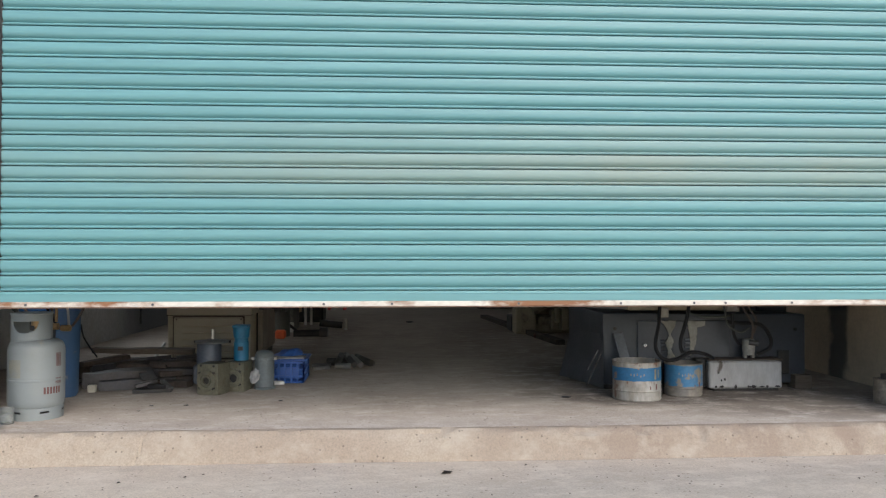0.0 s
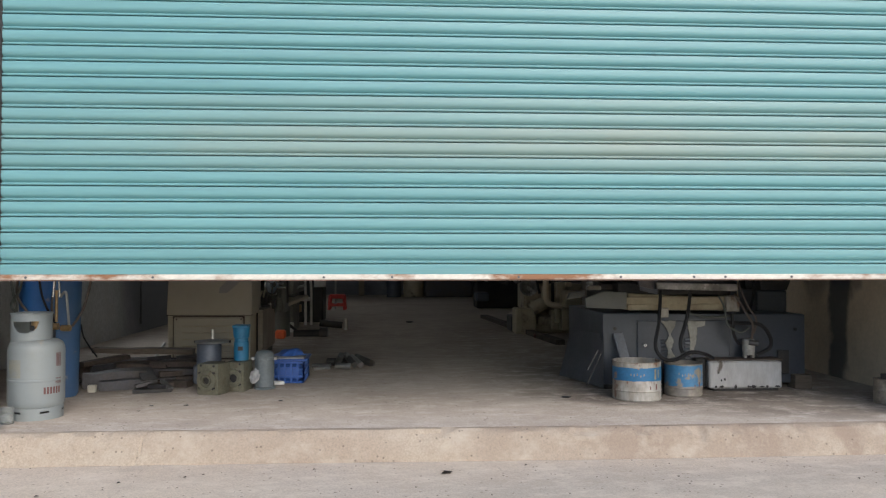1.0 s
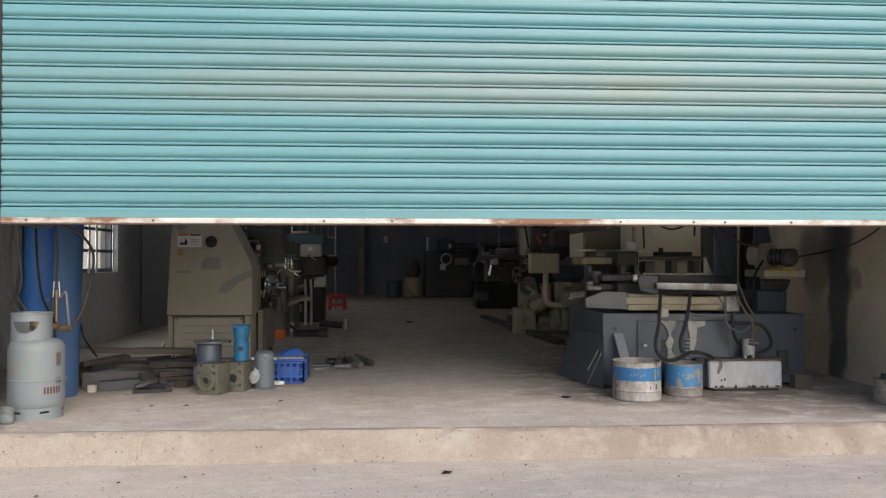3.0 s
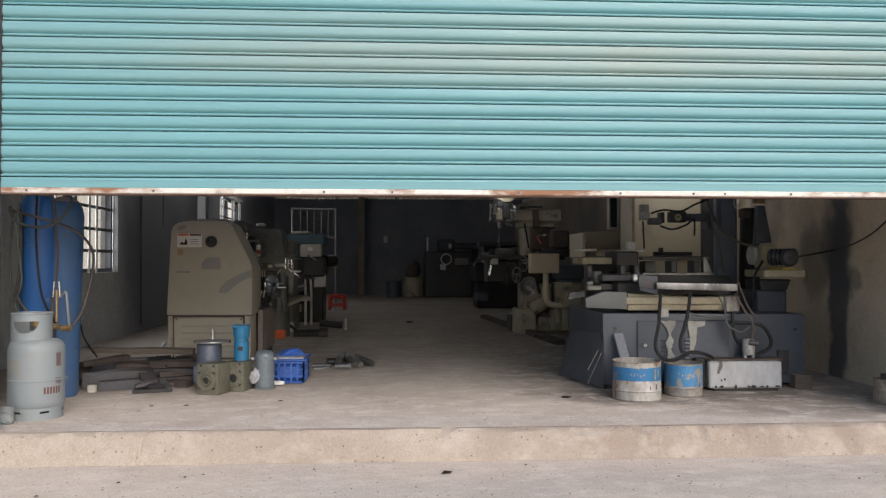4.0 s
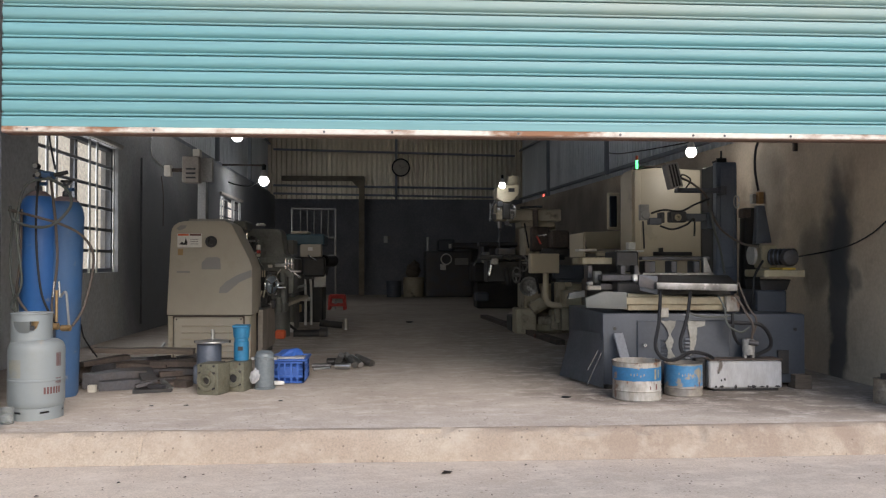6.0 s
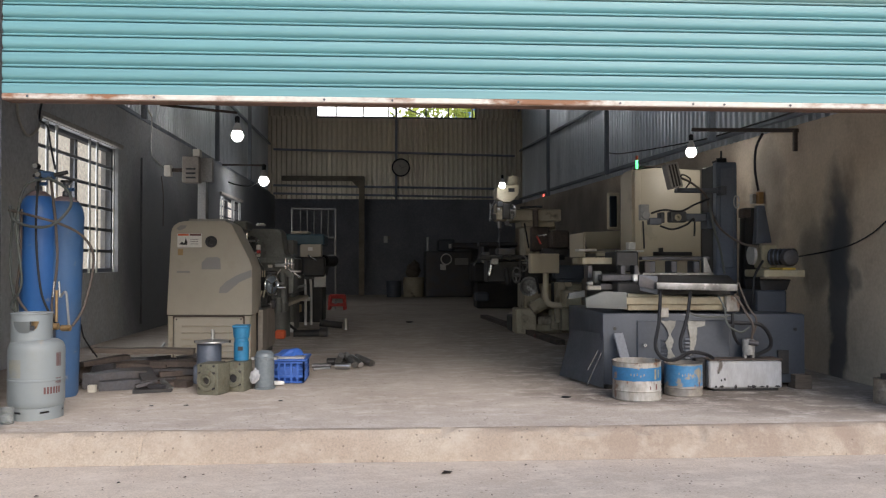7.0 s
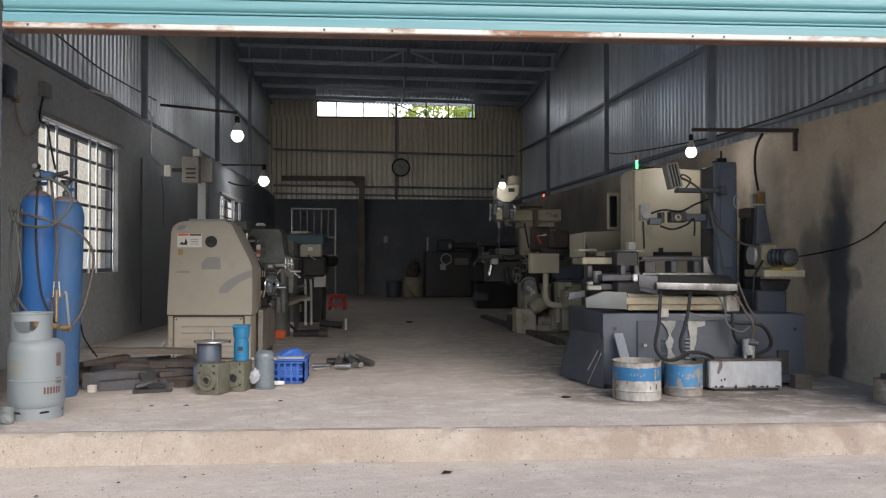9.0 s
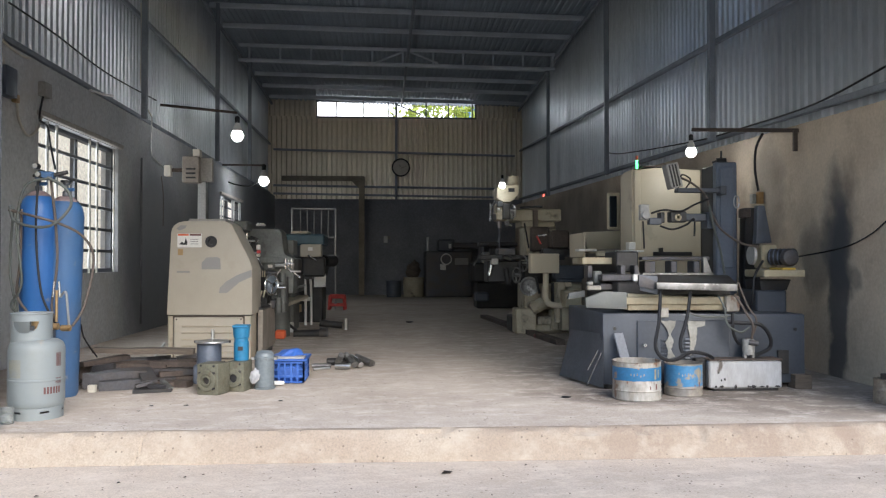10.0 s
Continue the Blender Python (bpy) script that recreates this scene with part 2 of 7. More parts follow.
def prism(bm, pts, y0, y1, bev=0.0, seg=2, m=None):
    """A plate with the outline pts (x, z) from y0 to y1."""
    a = [bm.verts.new((x, y0, z)) for x, z in pts]
    b = [bm.verts.new((x, y1, z)) for x, z in pts]
    k = len(pts)
    fs = [bm.faces.new(a), bm.faces.new(b[::-1])]
    for i in range(k):
        fs.append(bm.faces.new((a[i], b[i], b[(i + 1) % k], a[(i + 1) % k])))
    bmesh.ops.recalc_face_normals(bm, faces=fs)
    vs = a + b
    if bev:
        g = bmesh.ops.bevel(bm, geom=list({e for f in fs for e in f.edges}), offset=bev, segments=seg, affect="EDGES", profile=0.6)
        vs = g["verts"]
    if m is not None:
        bmesh.ops.transform(bm, matrix=m, verts=vs)
    return vs


def smooth_path(pts, steps=8):
    pts = [Vector(p) for p in pts]
    if len(pts) < 3:
        return pts
    out = []
    for i in range(len(pts) - 1):
        p0, p1, p2, p3 = pts[max(i - 1, 0)], pts[i], pts[i + 1], pts[min(i + 2, len(pts) - 1)]
        for s in range(steps):
            t = s / steps
            out.append(0.5 * ((2 * p1) + (p2 - p0) * t + (2 * p0 - 5 * p1 + 4 * p2 - p3) * t * t + (3 * p1 - p0 - 3 * p2 + p3) * t ** 3))
    return out + [pts[-1]]


def tube(bm, pts, r, seg=8, steps=8):
    """A bent hose or pipe through pts."""
    path = smooth_path(pts, steps)
    up, rings = None, []
    for i, p in enumerate(path):
        d = (path[min(i + 1, len(path) - 1)] - path[max(i - 1, 0)]).normalized()
        if up is None:
            up = d.orthogonal().normalized()
        up = (up - d * up.dot(d)).normalized()
        side = d.cross(up)
        rings.append([bm.verts.new(p + (up * math.cos(2 * math.pi * k / seg) + side * math.sin(2 * math.pi * k / seg)) * r) for k in range(seg)])
    for a, b in zip(rings, rings[1:]):
        for k in range(seg):
            bm.faces.new((a[k], a[(k + 1) % seg], b[(k + 1) % seg], b[k]))
    bm.faces.new(rings[0][::-1]), bm.faces.new(rings[-1])


def mesh_of(name, bm, material, angle=35):
    me = bpy.data.meshes.new(name)
    bmesh.ops.recalc_face_normals(bm, faces=bm.faces[:])
    bm.to_mesh(me)
    bm.free()
    me.materials.append(material)
    me.polygons.foreach_set("use_smooth", [True] * len(me.polygons))
    me.set_sharp_from_angle(angle=radians(angle))
    return me


def part(name, bm, material, parent=None, label=""):
    """Links a bmesh as one mesh object under a thing or a part."""
    ob = new(name, mesh_of(name, bm, material))
    if parent:
        ob.parent = parent
    return tagged(ob, label)


def thing(name, label, category, at=(0, 0, 0), rz=0, group="", kind=""):
    ob = new(name)
    ob.matrix_basis = pose(*at, 0, 0, rz)
    return tagged(ob, label, category, group, kind)


def one(name, bm, material, label, category="", group="", kind="", at=None):
    """A thing that is a single mesh."""
    ob = part(name, bm, material)
    if at:
        ob.matrix_basis = at
    return tagged(ob, label, category, group, kind)


B = bmesh.new


# ---- ground and slab ----
bm = B()
box(bm, -600, 600, -600, 900, -0.34, -0.14)
one("ground", bm, M["apron"], "worn pale concrete yard, dusty, with small chips", "ground", kind="structure")
bm = B()
prism(bm, [(3.90, -0.139), (3.968, -0.03), (3.970, -0.003), (3.976, 0.0), (20.6, 0.0), (20.6, -0.139)], -3.2, 3.4,
      m=Matrix(((0, 1, 0, 0), (1, 0, 0, 0), (0, 0, 1, 0), (0, 0, 0, 1))))
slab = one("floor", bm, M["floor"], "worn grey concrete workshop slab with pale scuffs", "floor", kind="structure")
bm = B()
NOSE = ((3.845, -0.139), (3.856, -0.11), (3.868, -0.07), (3.880, -0.035), (3.893, -0.012), (3.912, 0.0015), (3.944, 0.003), (3.955, -0.003), (3.960, -0.03))
cols = []
for i in range(1101):
    x = -3.2 + 6.6 * i / 1100
    row = []
    for k, (y, z) in enumerate(NOSE):
        w = 0.012 if 0 < k < 6 else 0.004
        dy = w * noise.noise(Vector((x * 1.3, k * 0.4, 2))) + 0.4 * w * noise.noise(Vector((x * 7, k * 0.9, 5))) + 0.016 * noise.noise(Vector((x * 0.5, 0, 9)))
        dz = (0.006 if 2 < k < 6 else 0.0015) * noise.noise(Vector((x * 5, k * 0.7, 8)))
        chip = max(0.0, noise.noise(Vector((x * 9, k * 0.35, 31))) - 0.22) * 0.05 if 2 < k < 6 else 0.0
        crack = chip + 0.006 if 1 <= k <= 6 and abs(x + 1.195 - 0.009 * k - 0.012 * noise.noise(Vector((0, k * 0.7, 0)))) < 0.0045 else chip
        row.append(bm.verts.new((x, y + dy + crack, z + min(dz, 0.001) - crack * 0.5)))
    cols.append(row)
for a, b in zip(cols, cols[1:]):
    for k in range(len(NOSE) - 1):
        bm.faces.new((a[k], b[k], b[k + 1], a[k + 1]))
one("slab_edge", bm, M["edge"], "worn ochre cement nosing along the slab edge", "kerb", kind="structure")


# ---- walls ----
def wall_x(name, x0, x1, label, holes, y0=4.02, y1=20.3, z_front=2.45, z_back=2.45, material=None):
    """A side wall with real openings (y0, y1, z0, z1), its top running from z_front to z_back."""
    bm = B()
    ys = sorted({y0, y1, *[h[0] for h in holes], *[h[1] for h in holes]})
    for a, b in zip(ys, ys[1:]):
        top = lambda y: z_front + (z_back - z_front) * (y - y0) / (y1 - y0)
        hs = [h for h in holes if h[0] <= a and h[1] >= b]
        spans = [(-0.1, hs[0][2], False), (hs[0][3], None, True)] if hs else [(-0.1, None, True)]
        for z0, z1, t in spans:
            za, zb = (top(a), top(b)) if t else (z1, z1)
            prism(bm, [(a, z0), (b, z0), (b, zb), (a, za)], x0, x1, m=Matrix(((0, 1, 0, 0), (1, 0, 0, 0), (0, 0, 1, 0), (0, 0, 0, 1))))
    bmesh.ops.remove_doubles(bm, verts=bm.verts[:], dist=0.0005)
    return one(name, bm, material or M["plaster"], label, "wall", kind="structure")


WIN = (6.85, 8.80, 0.70, 2.0)
WIN2 = (13.9, 15.8, 0.9, 1.95)
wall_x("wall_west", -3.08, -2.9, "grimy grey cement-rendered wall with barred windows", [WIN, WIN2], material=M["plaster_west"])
wall_x("wall_east", 3.1, 3.28, "stained cement-rendered block wall, sooty in places", [], z_front=1.80, z_back=2.25, material=M["plaster_sooty"])
bm = B()
box(bm, -3.08, 3.28, 20.3, 20.48, -0.1, 2.38)
one("wall_north", bm, M["north"], "dark sooty rendered back wall", "wall", kind="structure")
bm = B()
box(bm, -3.08, -2.1, 4.06, 4.24, -0.13, 5.4)
box(bm, 2.78, 3.28, 4.06, 4.24, -0.13, 5.4)
# unseen open strip from z 4.3 to 4.65, added to let daylight in
box(bm, -2.1, 2.78, 4.06, 4.24, 2.75, 4.3)
box(bm, -2.1, 2.78, 4.06, 4.24, 4.65, 5.4)
one("wall_south", bm, M["facade"], "rendered front wall around the shutter opening", "wall", kind="structure")


def ribs(width, pitch=0.125, depth=0.045):
    """The section of trapezoid-ribbed sheet: (along, out) pairs."""
    pts, x = [], 0.0
    while x < width - 0.01:
        pts += [(x, 0), (x + pitch * 0.44, 0), (x + pitch * 0.58, depth), (x + pitch * 0.84, depth), (x + pitch * 0.98, 0)]
        x += pitch
    return pts + [(x + pitch * 0.06, 0)]


def sheet_mesh(name, width, h0, h1, material, depth=0.045):
    bm = B()
    sec = ribs(width, 0.125, depth)
    cols = [[bm.verts.new((u, v, z)) for z in (h0, h1)] for u, v in sec]
    for a, b in zip(cols, cols[1:]):
        bm.faces.new((a[0], b[0], b[1], a[1]))
    return mesh_of(name, bm, material, 20)


def cladding(name, parent_label, panels):
    root = thing(name, parent_label, "cladding", kind="structure")
    for me, m in panels:
        p = new("panel", me)
        p.parent = root
        p.matrix_basis = m
    return root


side_mesh = sheet_mesh("panel", 1.0, 0.0, 3.6, M["sheet"])
west_mesh = sheet_mesh("panel", 1.0, 0.0, 3.2, M["sheet"])
back_low = sheet_mesh("panel", 1.0, 0.0, 2.17, M["sheet_back"], 0.075)
back_top = sheet_mesh("panel", 1.0, 0.0, 0.62, M["sheet_back"], 0.075)
cladding("cladding_west", "ribbed galvanised sheet cladding above the wall",
         [(west_mesh, pose(-3.10, 4.05 + i, 2.12, 0, 0, 90)) for i in range(17)])
cladding("cladding_east", "ribbed galvanised sheet cladding above the wall",
         [(side_mesh, pose(3.30, 5.05 + i, 1.72, 0, 0, -90)) for i in range(17)])
cladding("cladding_north", "ribbed galvanised sheet on the back wall",
         [(back_low, pose(-3.2 + i, 20.46, 2.30)) for i in range(7)] + [(back_top, pose(x, 20.475, 4.40)) for x in (-3.88, -2.88, 2.10, 3.10)])
bm = B()
for x in (-1.88, -1.40, -0.72, -0.10, 0.02, 0.85, 1.42, 2.02, 2.10):
    beam(bm, (x, 20.44, 4.45), (x, 20.44, 5.0), 0.03)
beam(bm, (-1.9, 20.44, 4.45), (2.12, 20.44, 4.45), 0.04)
beam(bm, (-1.9, 20.46, 4.866), (2.12, 20.46, 4.859), 0.06)
beam(bm, (0.1, 20.42, 4.78), (0.75, 20.42, 4.52), 0.03)
one("window_3", bm, M["steel"], "open high strip window with thin steel bars under the roof", "window", kind="structure")

# ---- roof: sheets, purlins, truss ----
def roof_z(x, y):
    """Height of the purlins' middle line: the roof falls to the back and to the east."""
    return 4.955 - 0.0175 * x - 0.0255 * (y - 13.4)


bm = B()
sec = ribs(6.6, 0.1, 0.02)
cols = [[bm.verts.new((-3.2 + u, y, roof_z(u - 3.2, y) + 0.057 + v)) for y in (4.0, 20.7)] for u, v in sec]
for a, b in zip(cols, cols[1:]):
    bm.faces.new((a[0], b[0], b[1], a[1]))
tagged(new("ceiling", mesh_of("ceiling", bm, M["roof"], 20)), "underside of the ribbed sheet roof", "ceiling", kind="structure")
for y in (5.2, 6.4, 7.6, 8.8, 10.0, 11.2, 12.4, 13.4, 14.45, 16.7, 17.75, 18.8, 19.9):
    bm = B()
    beam(bm, (-2.98, y, roof_z(-2.98, y)), (3.24, y, roof_z(3.24, y)), 0.05, 0.085)
    one("purlin", bm, M["purlin"], "galvanised steel roof purlin", "purlin", "roof purlins", "structure")
for name, x0, x1, drop in (("eave_beam_west", -2.98, -2.98, 0.09), ("eave_beam_east", 3.18, 3.18, 0.09), ("tie_bar", 0.40, 0.23, 0.065)):
    bm = B()
    beam(bm, (x0, 9.0, roof_z(x0, 9.0) - drop), (x1, 20.28, roof_z(x1, 20.28) - drop), 0.045, 0.06)
    one(name, bm, M["frame"], "dark steel bar running the length of the roof", "beam", kind="structure")


for name, p, q in (("girt_west", (-3.03, 4.3, 2.56), (-3.03, 20.3, 2.52)), ("girt_west", (-3.03, 4.3, 3.78), (-3.03, 20.3, 3.74)),
                   ("girt_east", (3.22, 4.3, 1.93), (3.22, 20.3, 2.40)), ("girt_east", (3.22, 4.3, 2.82), (3.22, 20.3, 3.62)),
                   ("girt_north", (-2.95, 20.40, 3.62), (3.1, 20.40, 3.50)), ("girt_north", (-2.95, 20.40, 2.52), (3.1, 20.40, 2.44)),
                   ("girt_north", (-2.95, 20.40, 2.72), (3.1, 20.40, 2.66))):
    bm = B()
    beam(bm, p, q, 0.05, 0.05)
    one(name, bm, M["frame"], "dark steel girt behind the cladding", "girt", kind="structure")
for x, y, z in ((-2.84, 9.5, 2.45), (-2.84, 13.4, 2.45), (-2.84, 16.4, 2.45), (3.04, 7.55, 1.95), (3.04, 11.35, 2.05), (3.04, 15.7, 2.1), (0.1, 20.38, 2.38)):
    bm = B()
    box(bm, x - 0.032, x + 0.032, y - 0.032, y + 0.032, z, roof_z(x, y) + 0.03, 0.006)
    one("column", bm, M["frame"], "dark painted square steel column against the cladding", "column", "steel columns", "structure")


def truss(y, zl, zr):
    root = thing("roof_truss", "dark welded steel roof truss with vertical struts", "truss", kind="structure")
    bm = B()
    beam(bm, (-2.9, y, zl), (3.15, y, zr), 0.06)
    part("top_chord", bm, M["purlin"], root)
    bm = B()
    beam(bm, (-2.9, y, zl - 0.285), (3.15, y, zr - 0.285), 0.06)
    part("bottom_chord", bm, M["purlin"], root)
    for i in range(11):
        x = -2.7 + i * 0.58
        z = zl + (zr - zl) * (x + 2.9) / 6.05
        bm = B()
        beam(bm, (x, y, z - 0.26), (x, y, z - 0.02), 0.035)
        part("strut", bm, M["purlin"], root)
    for s in (-1, 1):
        bm = B()
        beam(bm, (0.28 + s * 0.06, y, zl - 0.08), (0.28 + s * 0.6, y, zl - 0.30), 0.035)
        part("diagonal", bm, M["purlin"], root)
    return root


truss(15.5, 4.915, 4.825)
truss(9.2, 5.09, 4.99)


# ---- the shutter: slats that climb and wind on to the drum ----
PITCH, COUNT, SHUT_Y, TURN_Z, RADIUS = 0.0745, 39, 3.97, 2.95, 0.17
LIFT = [(0.0, 0.601), (0.5, 0.667), (1.0, 0.731), (1.5, 0.797), (2.0, 0.865), (2.5, 0.932), (4.0, 1.145), (4.5, 1.214), (5.0, 1.286), (5.5, 1.358), (7.0, 1.593), (7.5, 1.678), (8.0, 1.763), (8.5, 1.848), (9.0, 1.934), (9.5, 2.020), (9.9, 2.091), (10.0, 2.19)]


def lift(t):
    for (a, x), (b, y) in zip(LIFT, LIFT[1:]):
        if t <= b:
            return x + (y - x) * (t - a) / (b - a)
    return LIFT[-1][1]


def slat_mesh(name, material, shape):
    bm = B()
    rows = [[bm.verts.new((x, y, z)) for y, z in shape] for x in (-1.85, 2.74)]
    for k in range(len(shape)):
        j = (k + 1) % len(shape)
        bm.faces.new((rows[0][k], rows[1][k], rows[1][j], rows[0][j]))
    bm.faces.new(rows[0]), bm.faces.new(rows[1][::-1])
    return mesh_of(name, bm, material, 24)


SLAT = [(0.006, 0.000), (-0.003, 0.0025), (-0.0046, 0.006), (-0.002, 0.0105), (0.010, 0.0135), (0.010, 0.0160), (0.0005, 0.0235), (-0.0030, 0.0300),
        (-0.0046, 0.038), (-0.005, 0.048), (-0.0045, 0.060), (-0.0036, 0.0695), (-0.001, 0.0708), (0.018, 0.0712), (0.018, 0.0752), (0.021, 0.0752), (0.021, 0.0)]
M["rust_lip"] = mat("rusty_rail_underside", (0.20, 0.12, 0.085), 0.85, 0.1, (0.13, 0.085, 0.06), 5, 0.8, 0.2)
shutter = thing("rolling_shutter", "turquoise-green painted steel rolling shutter being raised", "shutter")
slat_a, slat_b, slat_c = slat_mesh("slat", M["slat"], SLAT), slat_mesh("slat", M["slat_dusty"], SLAT), slat_mesh("slat", M["slat_film"], SLAT)
slats = []
for i in range(COUNT):
    s = new("slat", slat_b if i in (8, 9) else slat_c if i in (7, 10, 11) else slat_a)
    s.parent = shutter
    slats.append(s)
bm = B()
box(bm, -1.85, 2.74, 0.014, 0.018, -0.010, 0.045)
box(bm, -1.85, 2.74, -0.010, 0.022, -0.014, 0.012, 0.003)
bottom_bar = part("bottom_bar", bm, M["bar"], shutter, "chipped cream bottom rail with rust spots")
bm = B()
box(bm, -1.849, 2.739, -0.006, 0.085, -0.019, -0.0145)
part("bottom_lip", bm, M["rust_lip"], bottom_bar, "rusty underside of the bottom rail")
bm = B()
box(bm, -1.849, 2.739, -0.0085, -0.006, 0.012, 0.046, 0.001)
box(bm, -1.849, 2.739, -0.0065, 0.004, 0.046, 0.050, 0.001)
part("bottom_plate", bm, M["slat"], bottom_bar, "plain turquoise strip above the bottom rail")
bm = B()
rod(bm, (0, -0.014, -0.002), (0, -0.008, -0.002), 0.006, seg=8)
bolt_mesh = mesh_of("bolt", bm, M["steel"])
for x in (-1.73, -1.14, -0.33, 0.0, 0.62, 1.13, 1.5, 1.66, 2.0):
    b = new("bolt", bolt_mesh)
    b.parent = bottom_bar
    b.matrix_basis = pose(x, 0, 0)
bm = B()
rod(bm, (-1.9, SHUT_Y + RADIUS, TURN_Z), (2.76, SHUT_Y + RADIUS, TURN_Z), 0.11, seg=24)
part("drum", bm, M["galv"], shutter)
for x, c in ((-1.90, -1), (2.755, 1)):
    bm = B()
    for y0, y1 in ((3.945, 3.95), (3.995, 4.0)):
        box(bm, x - 0.035, x + 0.035, y0, y1, 0, 2.8)
    box(bm, x + c * 0.035 - 0.004, x + c * 0.035 + 0.004, 3.945, 4.059, 0, 2.8)
    part("guide_rail", bm, M["steel"], shutter)


def on_track(z):
    """Where a slat is when its lower edge has climbed to z: straight up the guides, then round the drum."""
    if z <= TURN_Z:
        return pose(0, SHUT_Y, z)
    a = (z - TURN_Z) / RADIUS
    r = RADIUS - 0.006 * a
    return pose(0, SHUT_Y + RADIUS - r * math.cos(a), TURN_Z + r * math.sin(a), -math.degrees(a))


# ---- materials of the things ----
M["lpg"] = mat("grey_bottle_paint", (0.225, 0.25, 0.255), 0.45, 0.0, (0.205, 0.22, 0.21), 5, 0.5, 0.03, 200, 0.02, stain=(0.33, 0.27, 0.2), stain_scale=5, stain_low=0.66, stain_high=0.75)
M["blue_a"] = mat("bright_blue_enamel", (0.034, 0.133, 0.375), 0.38, 0.0, (0.028, 0.107, 0.305), 5, 0.6, 0.06, 200, 0.02, stain=(0.16, 0.2, 0.3), stain_scale=9, stain_low=0.67, stain_high=0.72)
M["blue_b"] = mat("faded_blue_enamel", (0.04, 0.115, 0.26), 0.55, 0.0, (0.065, 0.125, 0.23), 4, 0.8, 0.1, 200, 0.03, stain=(0.17, 0.19, 0.22), stain_scale=8, stain_low=0.62, stain_high=0.7)
M["pink"] = mat("scuffed_primer", (0.27, 0.20, 0.20), 0.7)
M["brass"] = mat("dull_brass", (0.42, 0.28, 0.14), 0.4, 0.6)
M["chrome"] = mat("worn_chrome", (0.62, 0.62, 0.62), 0.22, 1.0, None, 8, 0.4, 0.1)
M["rubber"] = mat("black_rubber", (0.014, 0.014, 0.016), 0.5, spec=0.3)
M["hose_brown"] = mat("brown_hose", (0.095, 0.074, 0.062), 0.6)
M["hose_grey"] = mat("grey_green_hose", (0.09, 0.10, 0.09), 0.55)
M["beige"] = mat("beige_machine_enamel", (0.425, 0.385, 0.315), 0.5, 0.0, (0.375, 0.335, 0.27), 2.5, 0.7, 0.03, 180, 0.015, stain=(0.34, 0.29, 0.215), stain_scale=3.5, stain_low=0.6, stain_high=0.8)
M["beige_low"] = mat("beige_base_enamel", (0.45, 0.405, 0.32), 0.55, 0.0, (0.38, 0.32, 0.23), 3, 0.8, 0.05, 150, 0.03, stain=(0.2, 0.155, 0.1), stain_scale=4, stain_low=0.6, stain_high=0.72)
M["wheel_blue"] = mat("bluish_polished_steel", (0.42, 0.48, 0.56), 0.3, 0.8)
M["primer"] = mat("bare_grey_patch", (0.27, 0.265, 0.255), 0.65, 0.0, (0.30, 0.285, 0.26), 8, 0.6, 0.04, 150, 0.02)
M["white"] = mat("white_paint", (0.74, 0.73, 0.70), 0.5, 0.0, (0.6, 0.58, 0.54), 5, 0.5, 0.06)
M["orange"] = mat("orange_plastic", (0.75, 0.14, 0.05), 0.45)
M["red"] = mat("red_plastic", (0.62, 0.06, 0.05), 0.42)
M["black"] = mat("oily_black_iron", (0.022, 0.022, 0.024), 0.5, 0.3, (0.05, 0.045, 0.04), 6, 0.6, 0.15)
M["cast"] = mat("grey_green_casting", (0.13, 0.135, 0.125), 0.5, 0.1, (0.08, 0.08, 0.075), 4, 0.7, 0.12, stain=(0.05, 0.045, 0.04), stain_scale=6, stain_low=0.6, stain_high=0.72)
M["slate"] = mat("slate_blue_enamel", (0.060, 0.069, 0.086), 0.42, 0.05, (0.046, 0.053, 0.067), 3, 0.7, 0.07, 50, 0.06, stain=(0.045, 0.05, 0.06), stain_scale=3.5, stain_low=0.6, stain_high=0.75)
M["olive"] = mat("olive_cast_iron", (0.15, 0.145, 0.105), 0.55, 0.1, (0.095, 0.09, 0.065), 9, 0.7, 0.14, 80, 0.25, stain=(0.10, 0.08, 0.05), stain_scale=12, stain_low=0.6, stain_high=0.68)
M["motor"] = mat("blue_grey_motor_paint", (0.085, 0.10, 0.13), 0.45, 0.1, (0.06, 0.07, 0.095), 7, 0.6, 0.1)
M["cyan"] = mat("cyan_enamel", (0.018, 0.165, 0.31), 0.42, 0.0, (0.016, 0.13, 0.25), 8, 0.5, 0.08, stain=(0.12, 0.16, 0.18), stain_scale=11, stain_low=0.64, stain_high=0.69)
M["basket"] = mat("blue_plastic", (0.04, 0.125, 0.44), 0.4, 0.0, (0.035, 0.10, 0.36), 5, 0.5, 0.05)
M["rag"] = mat("white_rag", (0.42, 0.42, 0.43), 0.9, 0.0, (0.26, 0.26, 0.27), 20, 0.7, 0.1)
M["wood"] = mat("weathered_timber", (0.135, 0.108, 0.085), 0.85, 0.0, (0.085, 0.068, 0.054), 5, 0.8, 0.2, 50, 0.4, (0.25, 2.5, 2.5))
M["rust"] = mat("rusty_steel", (0.105, 0.08, 0.066), 0.75, 0.25, (0.065, 0.053, 0.047), 7, 0.8, 0.2, 60, 0.35)
M["iron"] = mat("dark_mill_scale_steel", (0.075, 0.077, 0.088), 0.5, 0.5, (0.09, 0.075, 0.065), 6, 0.7, 0.15, 60, 0.2)
M["bright"] = mat("machined_steel", (0.55, 0.55, 0.54), 0.3, 0.95, (0.4, 0.39, 0.38), 8, 0.6, 0.12)
